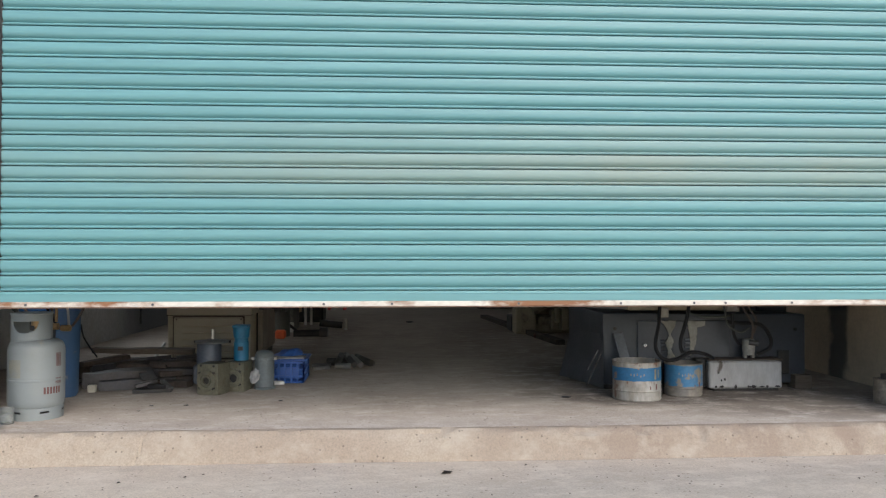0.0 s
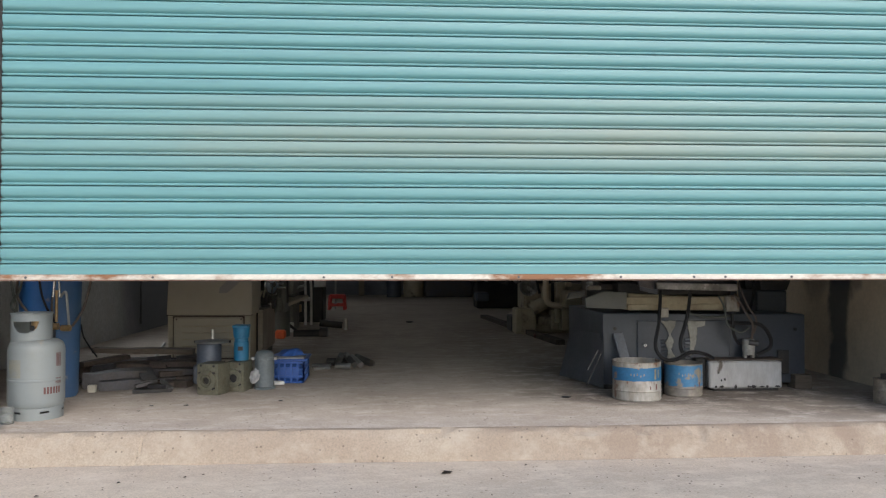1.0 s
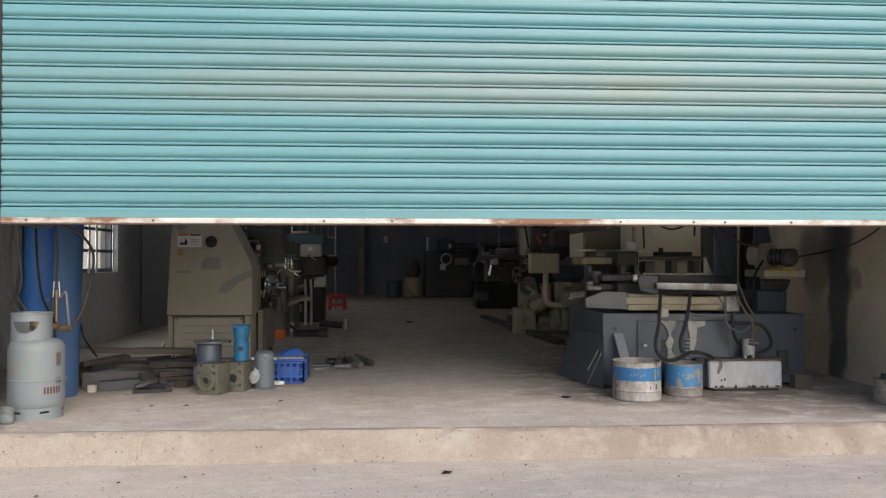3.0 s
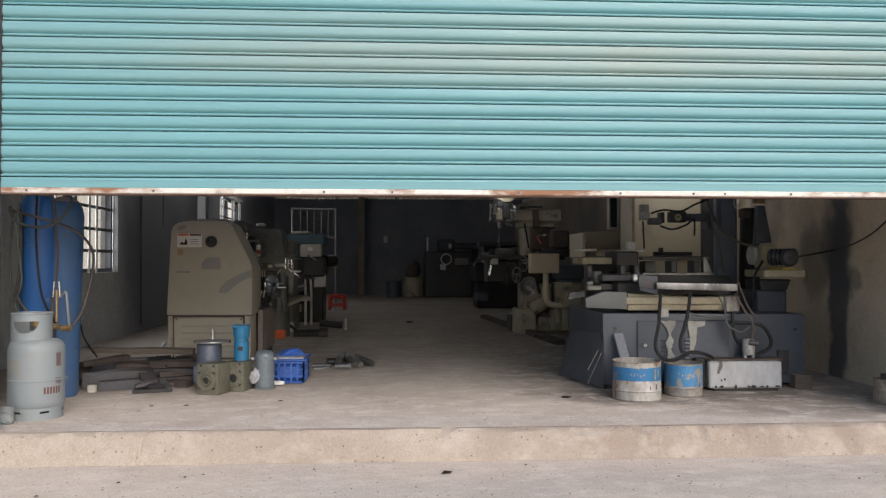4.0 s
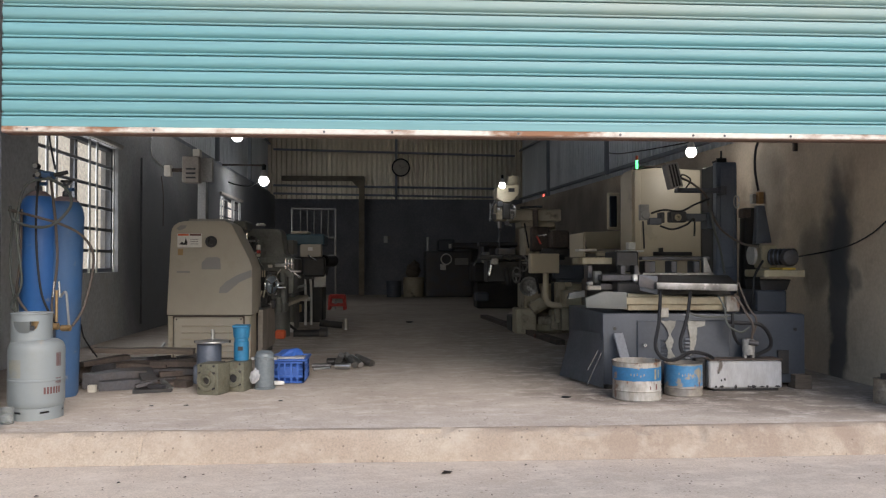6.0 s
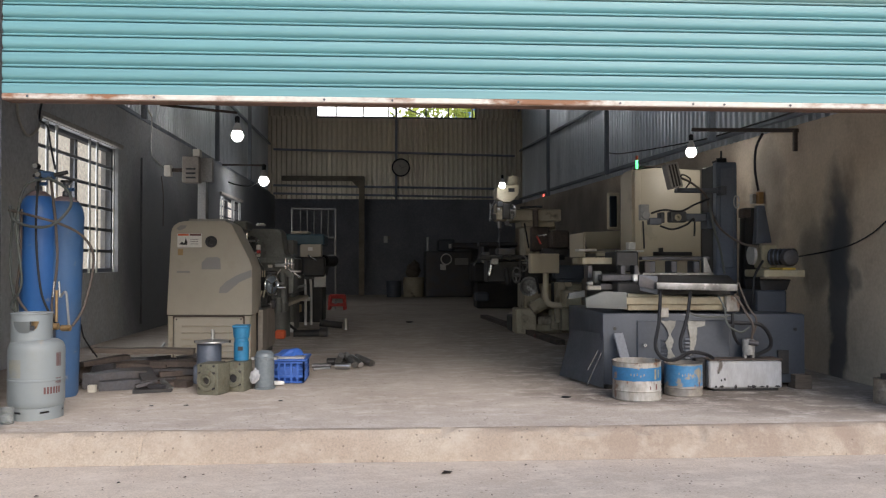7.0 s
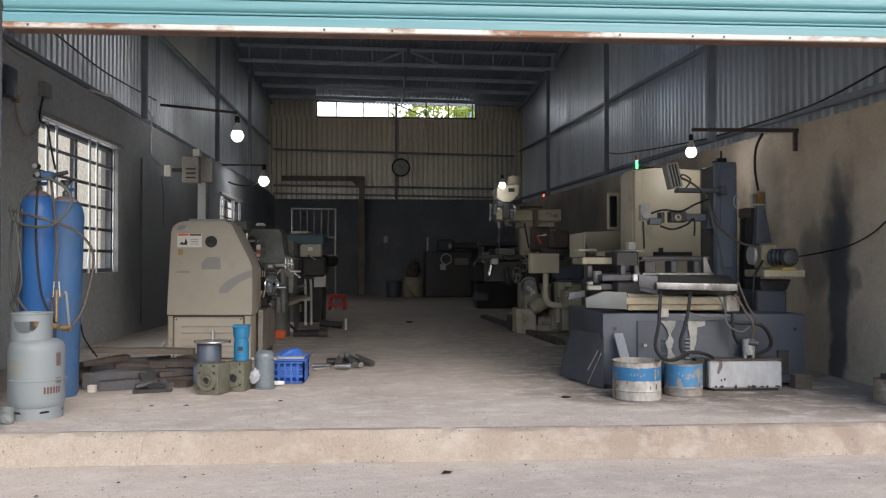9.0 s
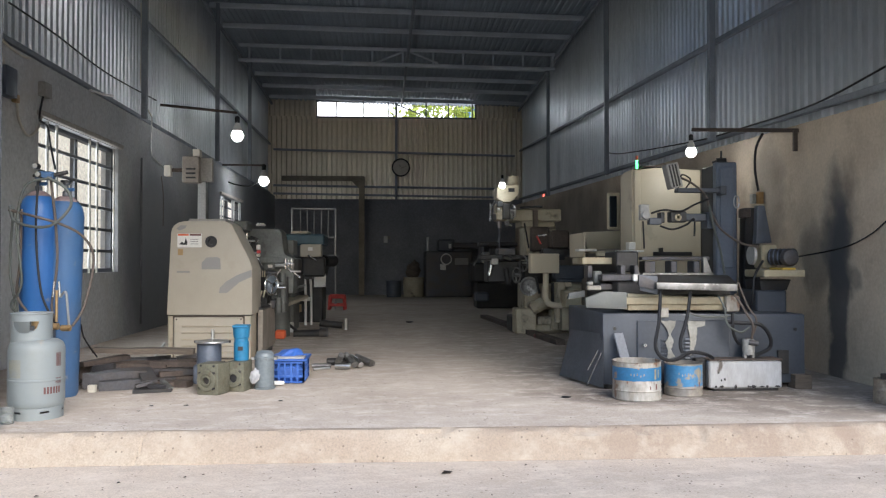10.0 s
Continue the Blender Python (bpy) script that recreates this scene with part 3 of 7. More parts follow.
M["enclosure_cap"] = mat("pale_plastic", (0.52, 0.49, 0.42), 0.5, 0.0, (0.42, 0.39, 0.33), 6, 0.7, 0.06)
M["cream_light"] = mat("pale_cream_enamel", (0.48, 0.44, 0.32), 0.5)
M["tan_block"] = mat("varnished_tan_wood", (0.42, 0.25, 0.10), 0.5, 0.0, (0.33, 0.19, 0.075), 6, 0.7, 0.12, 50, 0.1, (1, 1, 0.3))
M["box_tan"] = mat("dull_brown_sheet", (0.27, 0.235, 0.20), 0.6, 0.1, (0.20, 0.17, 0.145), 5, 0.8, 0.1)
M["grey_box"] = mat("grey_plastic", (0.30, 0.29, 0.27), 0.55)
M["door_glass"] = mat("dark_pane", (0.02, 0.025, 0.03), 0.1)


def bulb_mat(name, color, power):
    m = bpy.data.materials.new(name)
    m.use_nodes = True
    b = m.node_tree.nodes["Principled BSDF"]
    b.inputs["Base Color"].default_value = (0.8, 0.8, 0.8, 1)
    b.inputs["Emission Color"].default_value = (*color, 1)
    b.inputs["Emission Strength"].default_value = power
    return m


M["glow"] = bulb_mat("lit_bulb_diffuser", (1.0, 0.97, 0.88), 14.0)
M["green_glow"] = bulb_mat("lit_green_lens", (0.05, 0.9, 0.25), 2.0)
M["red_glow"] = bulb_mat("lit_red_lens", (1.0, 0.12, 0.08), 2.0)


def bx(name, dims, material, parent, bev=0.004, label="", seg=1):
    bm = B()
    box(bm, *dims, bev, seg)
    return part(name, bm, material, parent, label)


def pl(name, pts, y0, y1, material, parent, bev=0.004, label=""):
    bm = B()
    prism(bm, pts, y0, y1, bev)
    return part(name, bm, material, parent, label)


def rd(name, p, q, r, material, parent, r1=None, seg=20, bev=0.0, label=""):
    bm = B()
    rod(bm, p, q, r, r1, seg, bev)
    return part(name, bm, material, parent, label)


def tb(name, pts, r, material, parent, seg=8, label=""):
    bm = B()
    tube(bm, pts, r, seg)
    return part(name, bm, material, parent, label)


def sp(name, profile, material, parent, m=None, seg=32, label=""):
    bm = B()
    spun(bm, profile, seg, m)
    return part(name, bm, material, parent, label)


def cable(name, pts, r, material, label):
    bm = B()
    tube(bm, pts, r, 8)
    return one(name, bm, material, label, "cable")


def shell(bm, r, z0, z1, hole, thick=0.004, seg=64, rows=16):
    """A round sheet-metal band with openings where hole(angle, height) holds."""
    vs = [[bm.verts.new((r * math.cos(2 * math.pi * i / seg), r * math.sin(2 * math.pi * i / seg), z0 + (z1 - z0) * k / rows)) for i in range(seg)] for k in range(rows + 1)]
    fs = []
    for k in range(rows):
        for i in range(seg):
            if not hole(math.degrees(2 * math.pi * (i + 0.5) / seg), z0 + (z1 - z0) * (k + 0.5) / rows):
                j = (i + 1) % seg
                fs.append(bm.faces.new((vs[k][i], vs[k][j], vs[k + 1][j], vs[k + 1][i])))
    bmesh.ops.delete(bm, geom=[v for r_ in vs for v in r_ if not v.link_faces], context="VERTS")
    bmesh.ops.solidify(bm, geom=fs, thickness=thick)


def disc_on(x, y, z, rx=90, rz=0):
    return pose(x, y, z, rx, 0, rz)


def wheel(parent, c, r, material, name="hand_wheel", turn=0):
    """A handwheel that faces the door: rim, hub and three spokes in one casting, with a turning grip."""
    bm = B()
    m = disc_on(*c, 90, turn)
    k = 28
    tube(bm, [m @ Vector((r * math.cos(2 * math.pi * i / k), r * math.sin(2 * math.pi * i / k), 0)) for i in range(k + 1)], r * 0.12, 8, 1)
    for a in (30, 150, 270):
        rod(bm, m @ Vector((0, 0, 0.01)), m @ Vector((r * math.cos(radians(a)), r * math.sin(radians(a)), 0)), r * 0.08, seg=8)
    rod(bm, m @ Vector((0, 0, -0.03)), m @ Vector((0, 0, 0.03)), r * 0.25, seg=14)
    w = part(name, bm, material, parent)
    rd("grip", m @ Vector((r * 0.9, 0.1 * r, 0)), m @ Vector((r * 0.9, 0.1 * r, r * 0.7)), r * 0.11, M["bright"], w, seg=10)
    return w


# ---- windows of the west wall ----
def barred_window(name, y0, y1, z0, z1, label):
    root = thing(name, label, "window", kind="structure")
    xo = -2.99
    for n, dims in (("frame_rail", (xo - 0.03, xo + 0.03, y0, y1, z1 - 0.04, z1)), ("frame_rail", (xo - 0.03, xo + 0.03, y0, y1, z0, z0 + 0.04)),
                    ("frame_post", (xo - 0.03, xo + 0.03, y0, y0 + 0.04, z0 + 0.04, z1 - 0.04)), ("frame_post", (xo - 0.03, xo + 0.03, y1 - 0.04, y1, z0 + 0.04, z1 - 0.04)),
                    ("mullion", (xo - 0.025, xo + 0.025, (y0 + y1) / 2 - 0.03, (y0 + y1) / 2 + 0.03, z0 + 0.04, z1 - 0.04))):
        bx(n, dims, M["steel"], root, 0.003)
    step = (z1 - z0) / 6
    for i in range(1, 6):
        bx("bar", (xo + 0.035, xo + 0.05, y0, y1, z0 + i * step - 0.015, z0 + i * step + 0.015), M["steel"], root, 0.002)
    for f in (0.12, 0.22, 0.62, 0.72):
        y = y0 + (y1 - y0) * f
        rd("upright_bar", (xo + 0.062, y, z0), (xo + 0.062, y, z1), 0.014, M["galv"], root, seg=8)
    rd("upright_bar", (xo + 0.062, y1 - 0.06, z0), (xo + 0.062, y1 - 0.06, z1), 0.011, M["galv"], root, seg=8)
    bx("lintel_ledge", (-2.9, -2.86, y0 - 0.04, y1 + 0.05, z1 + 0.005, z1 + 0.05), M["plaster"], root, 0.006)
    return root


def day_lamp(name, m, sx, sy, power):
    """Sky light in a window's opening."""
    l = new(name, bpy.data.lights.new(name, "AREA"))
    l.data.shape, l.data.size, l.data.size_y, l.data.energy, l.data.color = "RECTANGLE", sx, sy, power, (0.86, 0.93, 1.0)
    l.matrix_world = m
    return l


day_lamp("window_daylight", look((0.1, 20.6, 4.7), (0.1, 18, 4.0)), 4.0, 0.4, 6)
day_lamp("window_daylight", look((-3.0, 7.8, 1.35), (0, 7.8, 1.2)), 1.8, 1.2, 16)
day_lamp("window_daylight", look((-3.0, 14.85, 1.42), (0, 14.85, 1.2)), 1.8, 1.0, 6)
barred_window("window_1", *WIN, "steel window with grey security bars and open panes")
barred_window("window_2", *WIN2, "small far steel window with security bars")
# glowing backdrop wall that brightens the window openings
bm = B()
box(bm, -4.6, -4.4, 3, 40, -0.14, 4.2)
one("backdrop", bm, M["pale"], "pale neighbour wall outside the windows, glowing in place of daylight", "wall", kind="structure")


# ---- gas bottles ----
def gas_bottle(at):
    root = thing("gas_bottle", "grey painted steel cooking gas bottle with a perforated collar", "gas bottle", at)
    bm = B()
    shell(bm, 0.147, 0.0, 0.062, lambda a, z: (a % 60) < 22 and 0.034 < z < 0.048, 0.004, 72, 12)
    part("foot_ring", bm, M["lpg"], root)
    sp("body", [(0, 0.035), (0.08, 0.037), (0.130, 0.048), (0.150, 0.070), (0.154, 0.095), (0.154, 0.198), (0.1565, 0.2), (0.1565, 0.208), (0.154, 0.21),
                (0.154, 0.350), (0.1515, 0.374), (0.142, 0.394), (0.119, 0.408), (0.07, 0.416), (0, 0.418)], M["lpg"], root, seg=48)
    bm = B()
    shell(bm, 0.111, 0.378, 0.548, lambda a, z: (z < 0.512 and ((z - 0.512) / 0.064) ** 2 + (((a - 272 + 180) % 360 - 180) / 40) ** 2 < 1) or (abs((a - 80 + 180) % 360 - 180) < 40 and 0.45 < z < 0.515), 0.004, 120, 36)
    part("collar", bm, M["lpg"], root).matrix_basis = pose(-0.028, 0, 0)
    tb("collar_rim", [(0.111 * math.cos(radians(a)) - 0.028, 0.111 * math.sin(radians(a)), 0.548) for a in range(0, 361, 15)], 0.005, M["lpg"], root)
    bm = B()
    k = 10
    for i in range(k):
        f0, f1 = [radians(-133 + 34 * (i + f) / k) for f in (0, 1)]
        bm.faces.new([bm.verts.new((0.1548 * math.cos(t), 0.1548 * math.sin(t), z)) for t, z in ((f0, 0.222), (f1, 0.222), (f1, 0.315), (f0, 0.315))])
    part("worn_label", bm, M["label_worn"], root, "faded yellowish remains of a paper label")
    sp("valve", [(0.018, 0.43), (0.018, 0.46), (0.012, 0.462), (0.012, 0.48), (0.03, 0.483), (0.03, 0.51), (0.0, 0.512)], M["brass"], root, seg=16)
    bx("valve_handle", (-0.03, 0.05, -0.012, 0.012, 0.485, 0.515), M["black"], root, 0.004)
    # the maker's words, as plain bars
    for z0, z1, a0, a1 in ((0.135, 0.170, -54, -14), (0.185, 0.215, -27, -12), (0.275, 0.345, -26, -12)):
        bm = B()
        k = 6
        for i in range(k):
            b0, b1 = [radians(a0 + (a1 - a0) * (i + f) / k) for f in (0.12, 0.78)]
            q = [bm.verts.new((0.1552 * math.cos(t), 0.1552 * math.sin(t), z)) for t, z in ((b0, z0), (b1, z0), (b1, z1), (b0, z1))]
            bm.faces.new(q)
        part("lettering_bar", bm, M["mark"], root, "faded red-brown lettering bar")
    return root


M["label_worn"] = mat("faded_paper_label", (0.255, 0.25, 0.205), 0.7, 0.0, (0.225, 0.24, 0.235), 14, 0.9, 0.06, 120, 0.0)
M["mark"] = mat("faded_red_ink", (0.14, 0.055, 0.05), 0.6)
gas_bottle((-1.842, 4.35, 0)).scale = (0.885, 0.885, 0.98)


def oxygen_cylinder(at, r, h, material, label, rz=0, lean=0.0):
    root = thing("gas_cylinder", label, "gas cylinder", at, rz, "tall gas cylinders")
    root.matrix_basis = pose(*at, 0, lean, rz)
    sp("body", [(0, 0.012), (r * 0.9, 0.0), (r, 0.02), (r, h), (r * 0.97, h + 0.03), (r * 0.86, h + 0.065), (r * 0.62, h + 0.098), (r * 0.34, h + 0.118), (0, h + 0.12)], material, root, seg=40)
    sp("neck_ring", [(r * 0.70, h + 0.090), (r * 0.69, h + 0.095), (r * 0.62, h + 0.101), (r * 0.36, h + 0.121), (0, h + 0.123)], M["pink"], root, seg=40, label="bare pinkish scuffed shoulder")
    sp("valve", [(0.02, h + 0.12), (0.02, h + 0.15), (0.013, h + 0.155), (0.013, h + 0.19), (0.022, h + 0.195), (0.022, h + 0.205), (0, h + 0.207)], M["steel"], root, seg=16)
    rd("valve_outlet", (0, 0, h + 0.165), (0.05, -0.02, h + 0.165), 0.011, M["blue_b"], root, seg=10)
    rd("hand_wheel", (0, 0, h + 0.205), (0, 0, h + 0.22), 0.034, M["black"], root, seg=12)
    return root


bm = B()
box(bm, -2.160, -1.973, 4.84, 5.06, 0.0, 0.50, 0.006)
one("steel_stand", bm, M["steel"], "dark steel box stand under the blue cylinder", "stand")
cyl_a = oxygen_cylinder((-2.087, 4.94, 0.50), 0.101, 0.60, M["blue_a"], "tall bright blue oxygen cylinder with hoses coiled over it")
cyl_b = oxygen_cylinder((-1.995, 5.02, 0), 0.107, 1.075, M["blue_b"], "tall faded blue gas cylinder with scuffed paint", lean=1.6)
reg = thing("gas_regulator", "pressure regulator with gauges on the cylinder valve", "regulator", (-2.042, 4.900, 1.314))
bx("body", (-0.04, 0.06, -0.03, 0.03, -0.03, 0.02), M["blue_b"], reg, 0.01)
for dx, dz in ((-0.035, 0.05), (-0.02, -0.0)):
    g = rd("gauge", (dx, -0.04, dz), (dx, 0.0, dz), 0.018, M["black"], reg, seg=20)
    rd("dial", (dx, -0.042, dz), (dx, -0.038, dz), 0.014, M["primer"], g, seg=20, label="pale dial face")
rd("stem", (0.06, 0, 0), (0.13, 0.02, 0.02), 0.012, M["black"], reg)
torch = thing("cutting_torch", "brass cutting torch hanging on its hoses", "torch", (-1.900, 4.740, 0.543))
rd("grip", (0, 0, -0.08), (0, 0, 0.10), 0.008, M["brass"], torch)
rd("valve_block", (-0.045, 0, -0.105), (0.012, 0, -0.105), 0.019, M["brass"], torch)
rd("knob", (0.03, -0.01, -0.114), (0.085, -0.015, -0.114), 0.018, M["brass"], torch, bev=0.004)
for dx in (-0.02, 0.018):
    rd("pipe", (dx, 0, 0.06), (dx * 0.7, 0, 0.15), 0.006, M["chrome"], torch)
tb("head_pipe", [(0.02, 0, 0.06), (0.05, 0, 0.09), (0.06, 0, 0.02), (0.07, 0, -0.1)], 0.007, M["galv"], torch)
for pts, r, mm in (
        ([(-1.973, 4.780, 1.282), (-2.086, 4.760, 1.234), (-2.140, 4.780, 1.010), (-2.121, 4.800, 0.686), (-2.185, 4.820, 0.556), (-2.135, 4.850, 0.489)], 0.008, "hose_grey"),
        ([(-1.973, 4.780, 1.289), (-1.873, 4.800, 1.223), (-1.842, 4.780, 1.124), (-1.928, 4.760, 1.019), (-2.037, 4.760, 1.003), (-2.156, 4.780, 1.042), (-2.188, 4.800, 1.124)], 0.009, "hose_grey"),
        ([(-2.194, 4.800, 1.101), (-2.033, 4.750, 1.063), (-1.889, 4.780, 1.017), (-1.786, 4.830, 0.947), (-1.742, 4.870, 0.816), (-1.785, 4.850, 0.553), (-1.835, 4.800, 0.433)], 0.008, "hose_brown"),
        ([(-2.045, 4.880, 1.300), (-2.033, 4.800, 1.238), (-2.037, 4.790, 0.946), (-1.999, 4.780, 0.622), (-1.900, 4.740, 0.447)], 0.007, "rubber"),
        ([(-1.995, 4.880, 1.300), (-1.957, 4.800, 1.238), (-1.931, 4.800, 1.011), (-1.923, 4.800, 0.784), (-1.942, 4.780, 0.557), (-1.906, 4.740, 0.431)], 0.008, "hose_brown"),
        ([(-2.124, 4.800, 1.108), (-2.128, 4.800, 0.816), (-2.154, 4.820, 0.621), (-2.088, 4.800, 0.518)], 0.008, "hose_brown"),
        ([(-2.187, 4.840, 1.110), (-2.207, 4.850, 0.751), (-2.167, 4.850, 0.489), (-2.196, 4.850, 0.228)], 0.008, "hose_grey"),
        ([(-1.899, 5.100, 0.420), (-1.949, 5.300, 0.315), (-1.977, 5.600, 0.166)], 0.0055, "rubber")):
    cable("gas_hose", pts, r * 0.95, M[mm], "slack rubber gas hose looped over the cylinders")
M["jar_glass"] = mat("dusty_glass", (0.75, 0.78, 0.76), 0.12, 0.0, None, 6, 0.3, 0.05)
M["jar_glass"].node_tree.nodes["Principled BSDF"].inputs["Transmission Weight"].default_value = 0.85
jar = thing("glass_jar", "small dusty jar half full of white paste on the slab", "jar", (-1.907, 4.175, 0))
sp("glass", [(0, 0.0), (0.03, 0.0), (0.031, 0.005), (0.031, 0.08), (0.029, 0.082), (0.029, 0.01), (0, 0.009)], M["jar_glass"], jar, seg=20)
sp("paste", [(0, 0.012), (0.0285, 0.012), (0.0285, 0.045), (0, 0.047)], M["white"], jar, seg=20)

# ---- the lathe with the beige headstock end ----
lathe = thing("metal_lathe", "beige enamelled metal lathe with scuffed end cover and oily carriage", "lathe")
pl("end_cover", [(-1.802, 0.379), (-1.123, 0.377), (-1.123, 0.754), (-1.150, 0.832), (-1.289, 1.105),
                 (-1.343, 1.136), (-1.638, 1.135), (-1.696, 1.128), (-1.736, 1.108), (-1.762, 1.076), (-1.771, 1.035)], 6.63, 7.05, M["beige"], lathe, 0.012)
pl("headstock", [(-1.852, 0.42), (-1.183, 0.42), (-1.183, 0.75), (-1.365, 1.12), (-1.760, 1.12)], 7.0, 7.8, M["cast"], lathe, 0.02)
bx("top_plate", (-1.641, -1.348, 6.68, 7.0, 1.135, 1.155), M["grey_box"], lathe)
base = bx("pedestal", (-1.801, -1.142, 6.66, 7.6, 0.0, 0.378), M["beige_low"], lathe, 0.012)
bx("panel_shadow_gap", (-1.756, -1.188, 6.651, 6.664, 0.021, 0.369), M["rust"], base, 0.0)
bx("seam", (-1.800, -1.126, 6.642, 6.70, 0.3735, 0.3825), M["black"], base, 0.0)
panel = bx("louvred_panel", (-1.747, -1.197, 6.635, 6.655, 0.03, 0.36), M["beige"], base, 0.01)
for i in range(5):
    bx("louvre", (-1.682, -1.253, 6.622, 6.64, 0.075 + i * 0.052, 0.085 + i * 0.052), M["beige_low"], panel, 0.004)
for x in (-1.722, -1.213):
    rd("screw", (x, 6.628, 0.345), (x, 6.64, 0.345), 0.006, M["black"], panel, seg=8)
ring = sp("oil_sight", [(0.025, 0), (0.044, 0), (0.047, 0.012), (0.044, 0.02), (0.025, 0.02), (0.022, 0.004), (0.0, 0.004)], M["black"], lathe, disc_on(-1.450, 6.632, 0.968), label="round black-rimmed port")
stk = bx("warning_sticker", (-1.718, -1.526, 6.626, 6.632, 0.922, 1.031), M["white"], lathe, 0.001, "white warning sticker with an orange band")
bx("sticker_band", (-1.713, -1.629, 6.624, 6.627, 1.015, 1.029), M["orange"], stk, 0.0)
bx("sticker_band", (-1.620, -1.531, 6.624, 6.627, 1.015, 1.029), M["mark"], stk, 0.0)
bm = B()
prism(bm, [(-1.704, 0.945), (-1.682, 0.967), (-1.664, 0.954), (-1.651, 0.999), (-1.638, 0.963), (-1.642, 0.940)], 6.624, 6.627)
part("sticker_mark", bm, M["black"], stk)
for k in range(3):
    bx("sticker_line", (-1.615, -1.553, 6.624, 6.627, 0.983 - k * 0.018, 0.988 - k * 0.018), M["grey_box"], stk, 0.0)
bx("data_plate", (-1.713, -1.673, 6.626, 6.631, 0.859, 0.909), M["brass"], lathe, 0.001)
bx("name_strip", (-1.722, -1.620, 6.626, 6.631, 0.718, 0.732), M["primer"], lathe, 0.001)
pl("bare_patch", [(-1.526, 0.745), (-1.374, 0.745), (-1.379, 0.832), (-1.406, 0.845), (-1.486, 0.841), (-1.526, 0.800)], 6.627, 6.633, M["primer"], lathe, 0.0, "grey patch where a plate was removed")
pl("bare_patch", [(-1.388, 0.555), (-1.325, 0.555), (-1.226, 0.641), (-1.127, 0.686), (-1.132, 0.741), (-1.244, 0.700), (-1.334, 0.645), (-1.383, 0.595)], 6.627, 6.633, M["primer"], lathe, 0.0, "grey scuffed smear")
pl("bare_patch", [(-1.727, 1.072), (-1.696, 1.099), (-1.642, 1.099), (-1.656, 1.076), (-1.700, 1.058)], 6.627, 6.633, M["primer"], lathe, 0.0, "grey rubbed corner")
# bed, casting, carriage behind the end cover
bx("bed", (-1.489, -1.087, 7.6, 10.2, 0.45, 0.66), M["cast"], lathe, 0.015)
bx("tail_pedestal", (-1.489, -1.138, 9.5, 10.1, 0.0, 0.45), M["cast"], lathe, 0.015)
bx("chip_tray", (-1.489, -1.027, 7.6, 10.1, 0.36, 0.40), M["beige_low"], lathe, 0.01)
bx("front_apron", (-1.162, -1.086, 6.95, 7.5, 0.0, 0.42), M["black"], lathe, 0.01)
bx("side_panel", (-1.122, -1.080, 6.9, 7.6, 0.05, 0.4), M["box_tan"], lathe, 0.004)
pl("gear_casting", [(-1.282, 0.513), (-0.915, 0.512), (-0.904, 0.836), (-0.998, 0.878), (-1.024, 1.077), (-1.055, 1.114), (-1.334, 1.113)], 7.6, 7.95, M["cast"], lathe, 0.015)
bx("bracket", (-1.245, -1.112, 7.45, 7.6, 0.30, 0.5), M["black"], lathe, 0.01)
bx("top_block", (-1.376, -1.254, 7.1, 7.4, 1.08, 1.16), M["cast"], lathe, 0.012)
wheel(lathe, (-1.071, 7.320, 0.604), 0.088, M["chrome"], turn=58)
sp("wheel_dish", [(0, 0.012), (0.06, 0.006), (0.078, 0.0), (0.07, -0.006), (0, -0.004)], M["wheel_blue"], lathe, disc_on(-1.074, 7.340, 0.603, 90, 58), 28)
wheel(lathe, (-1.152, 7.500, 0.439), 0.07, M["iron"], turn=55)
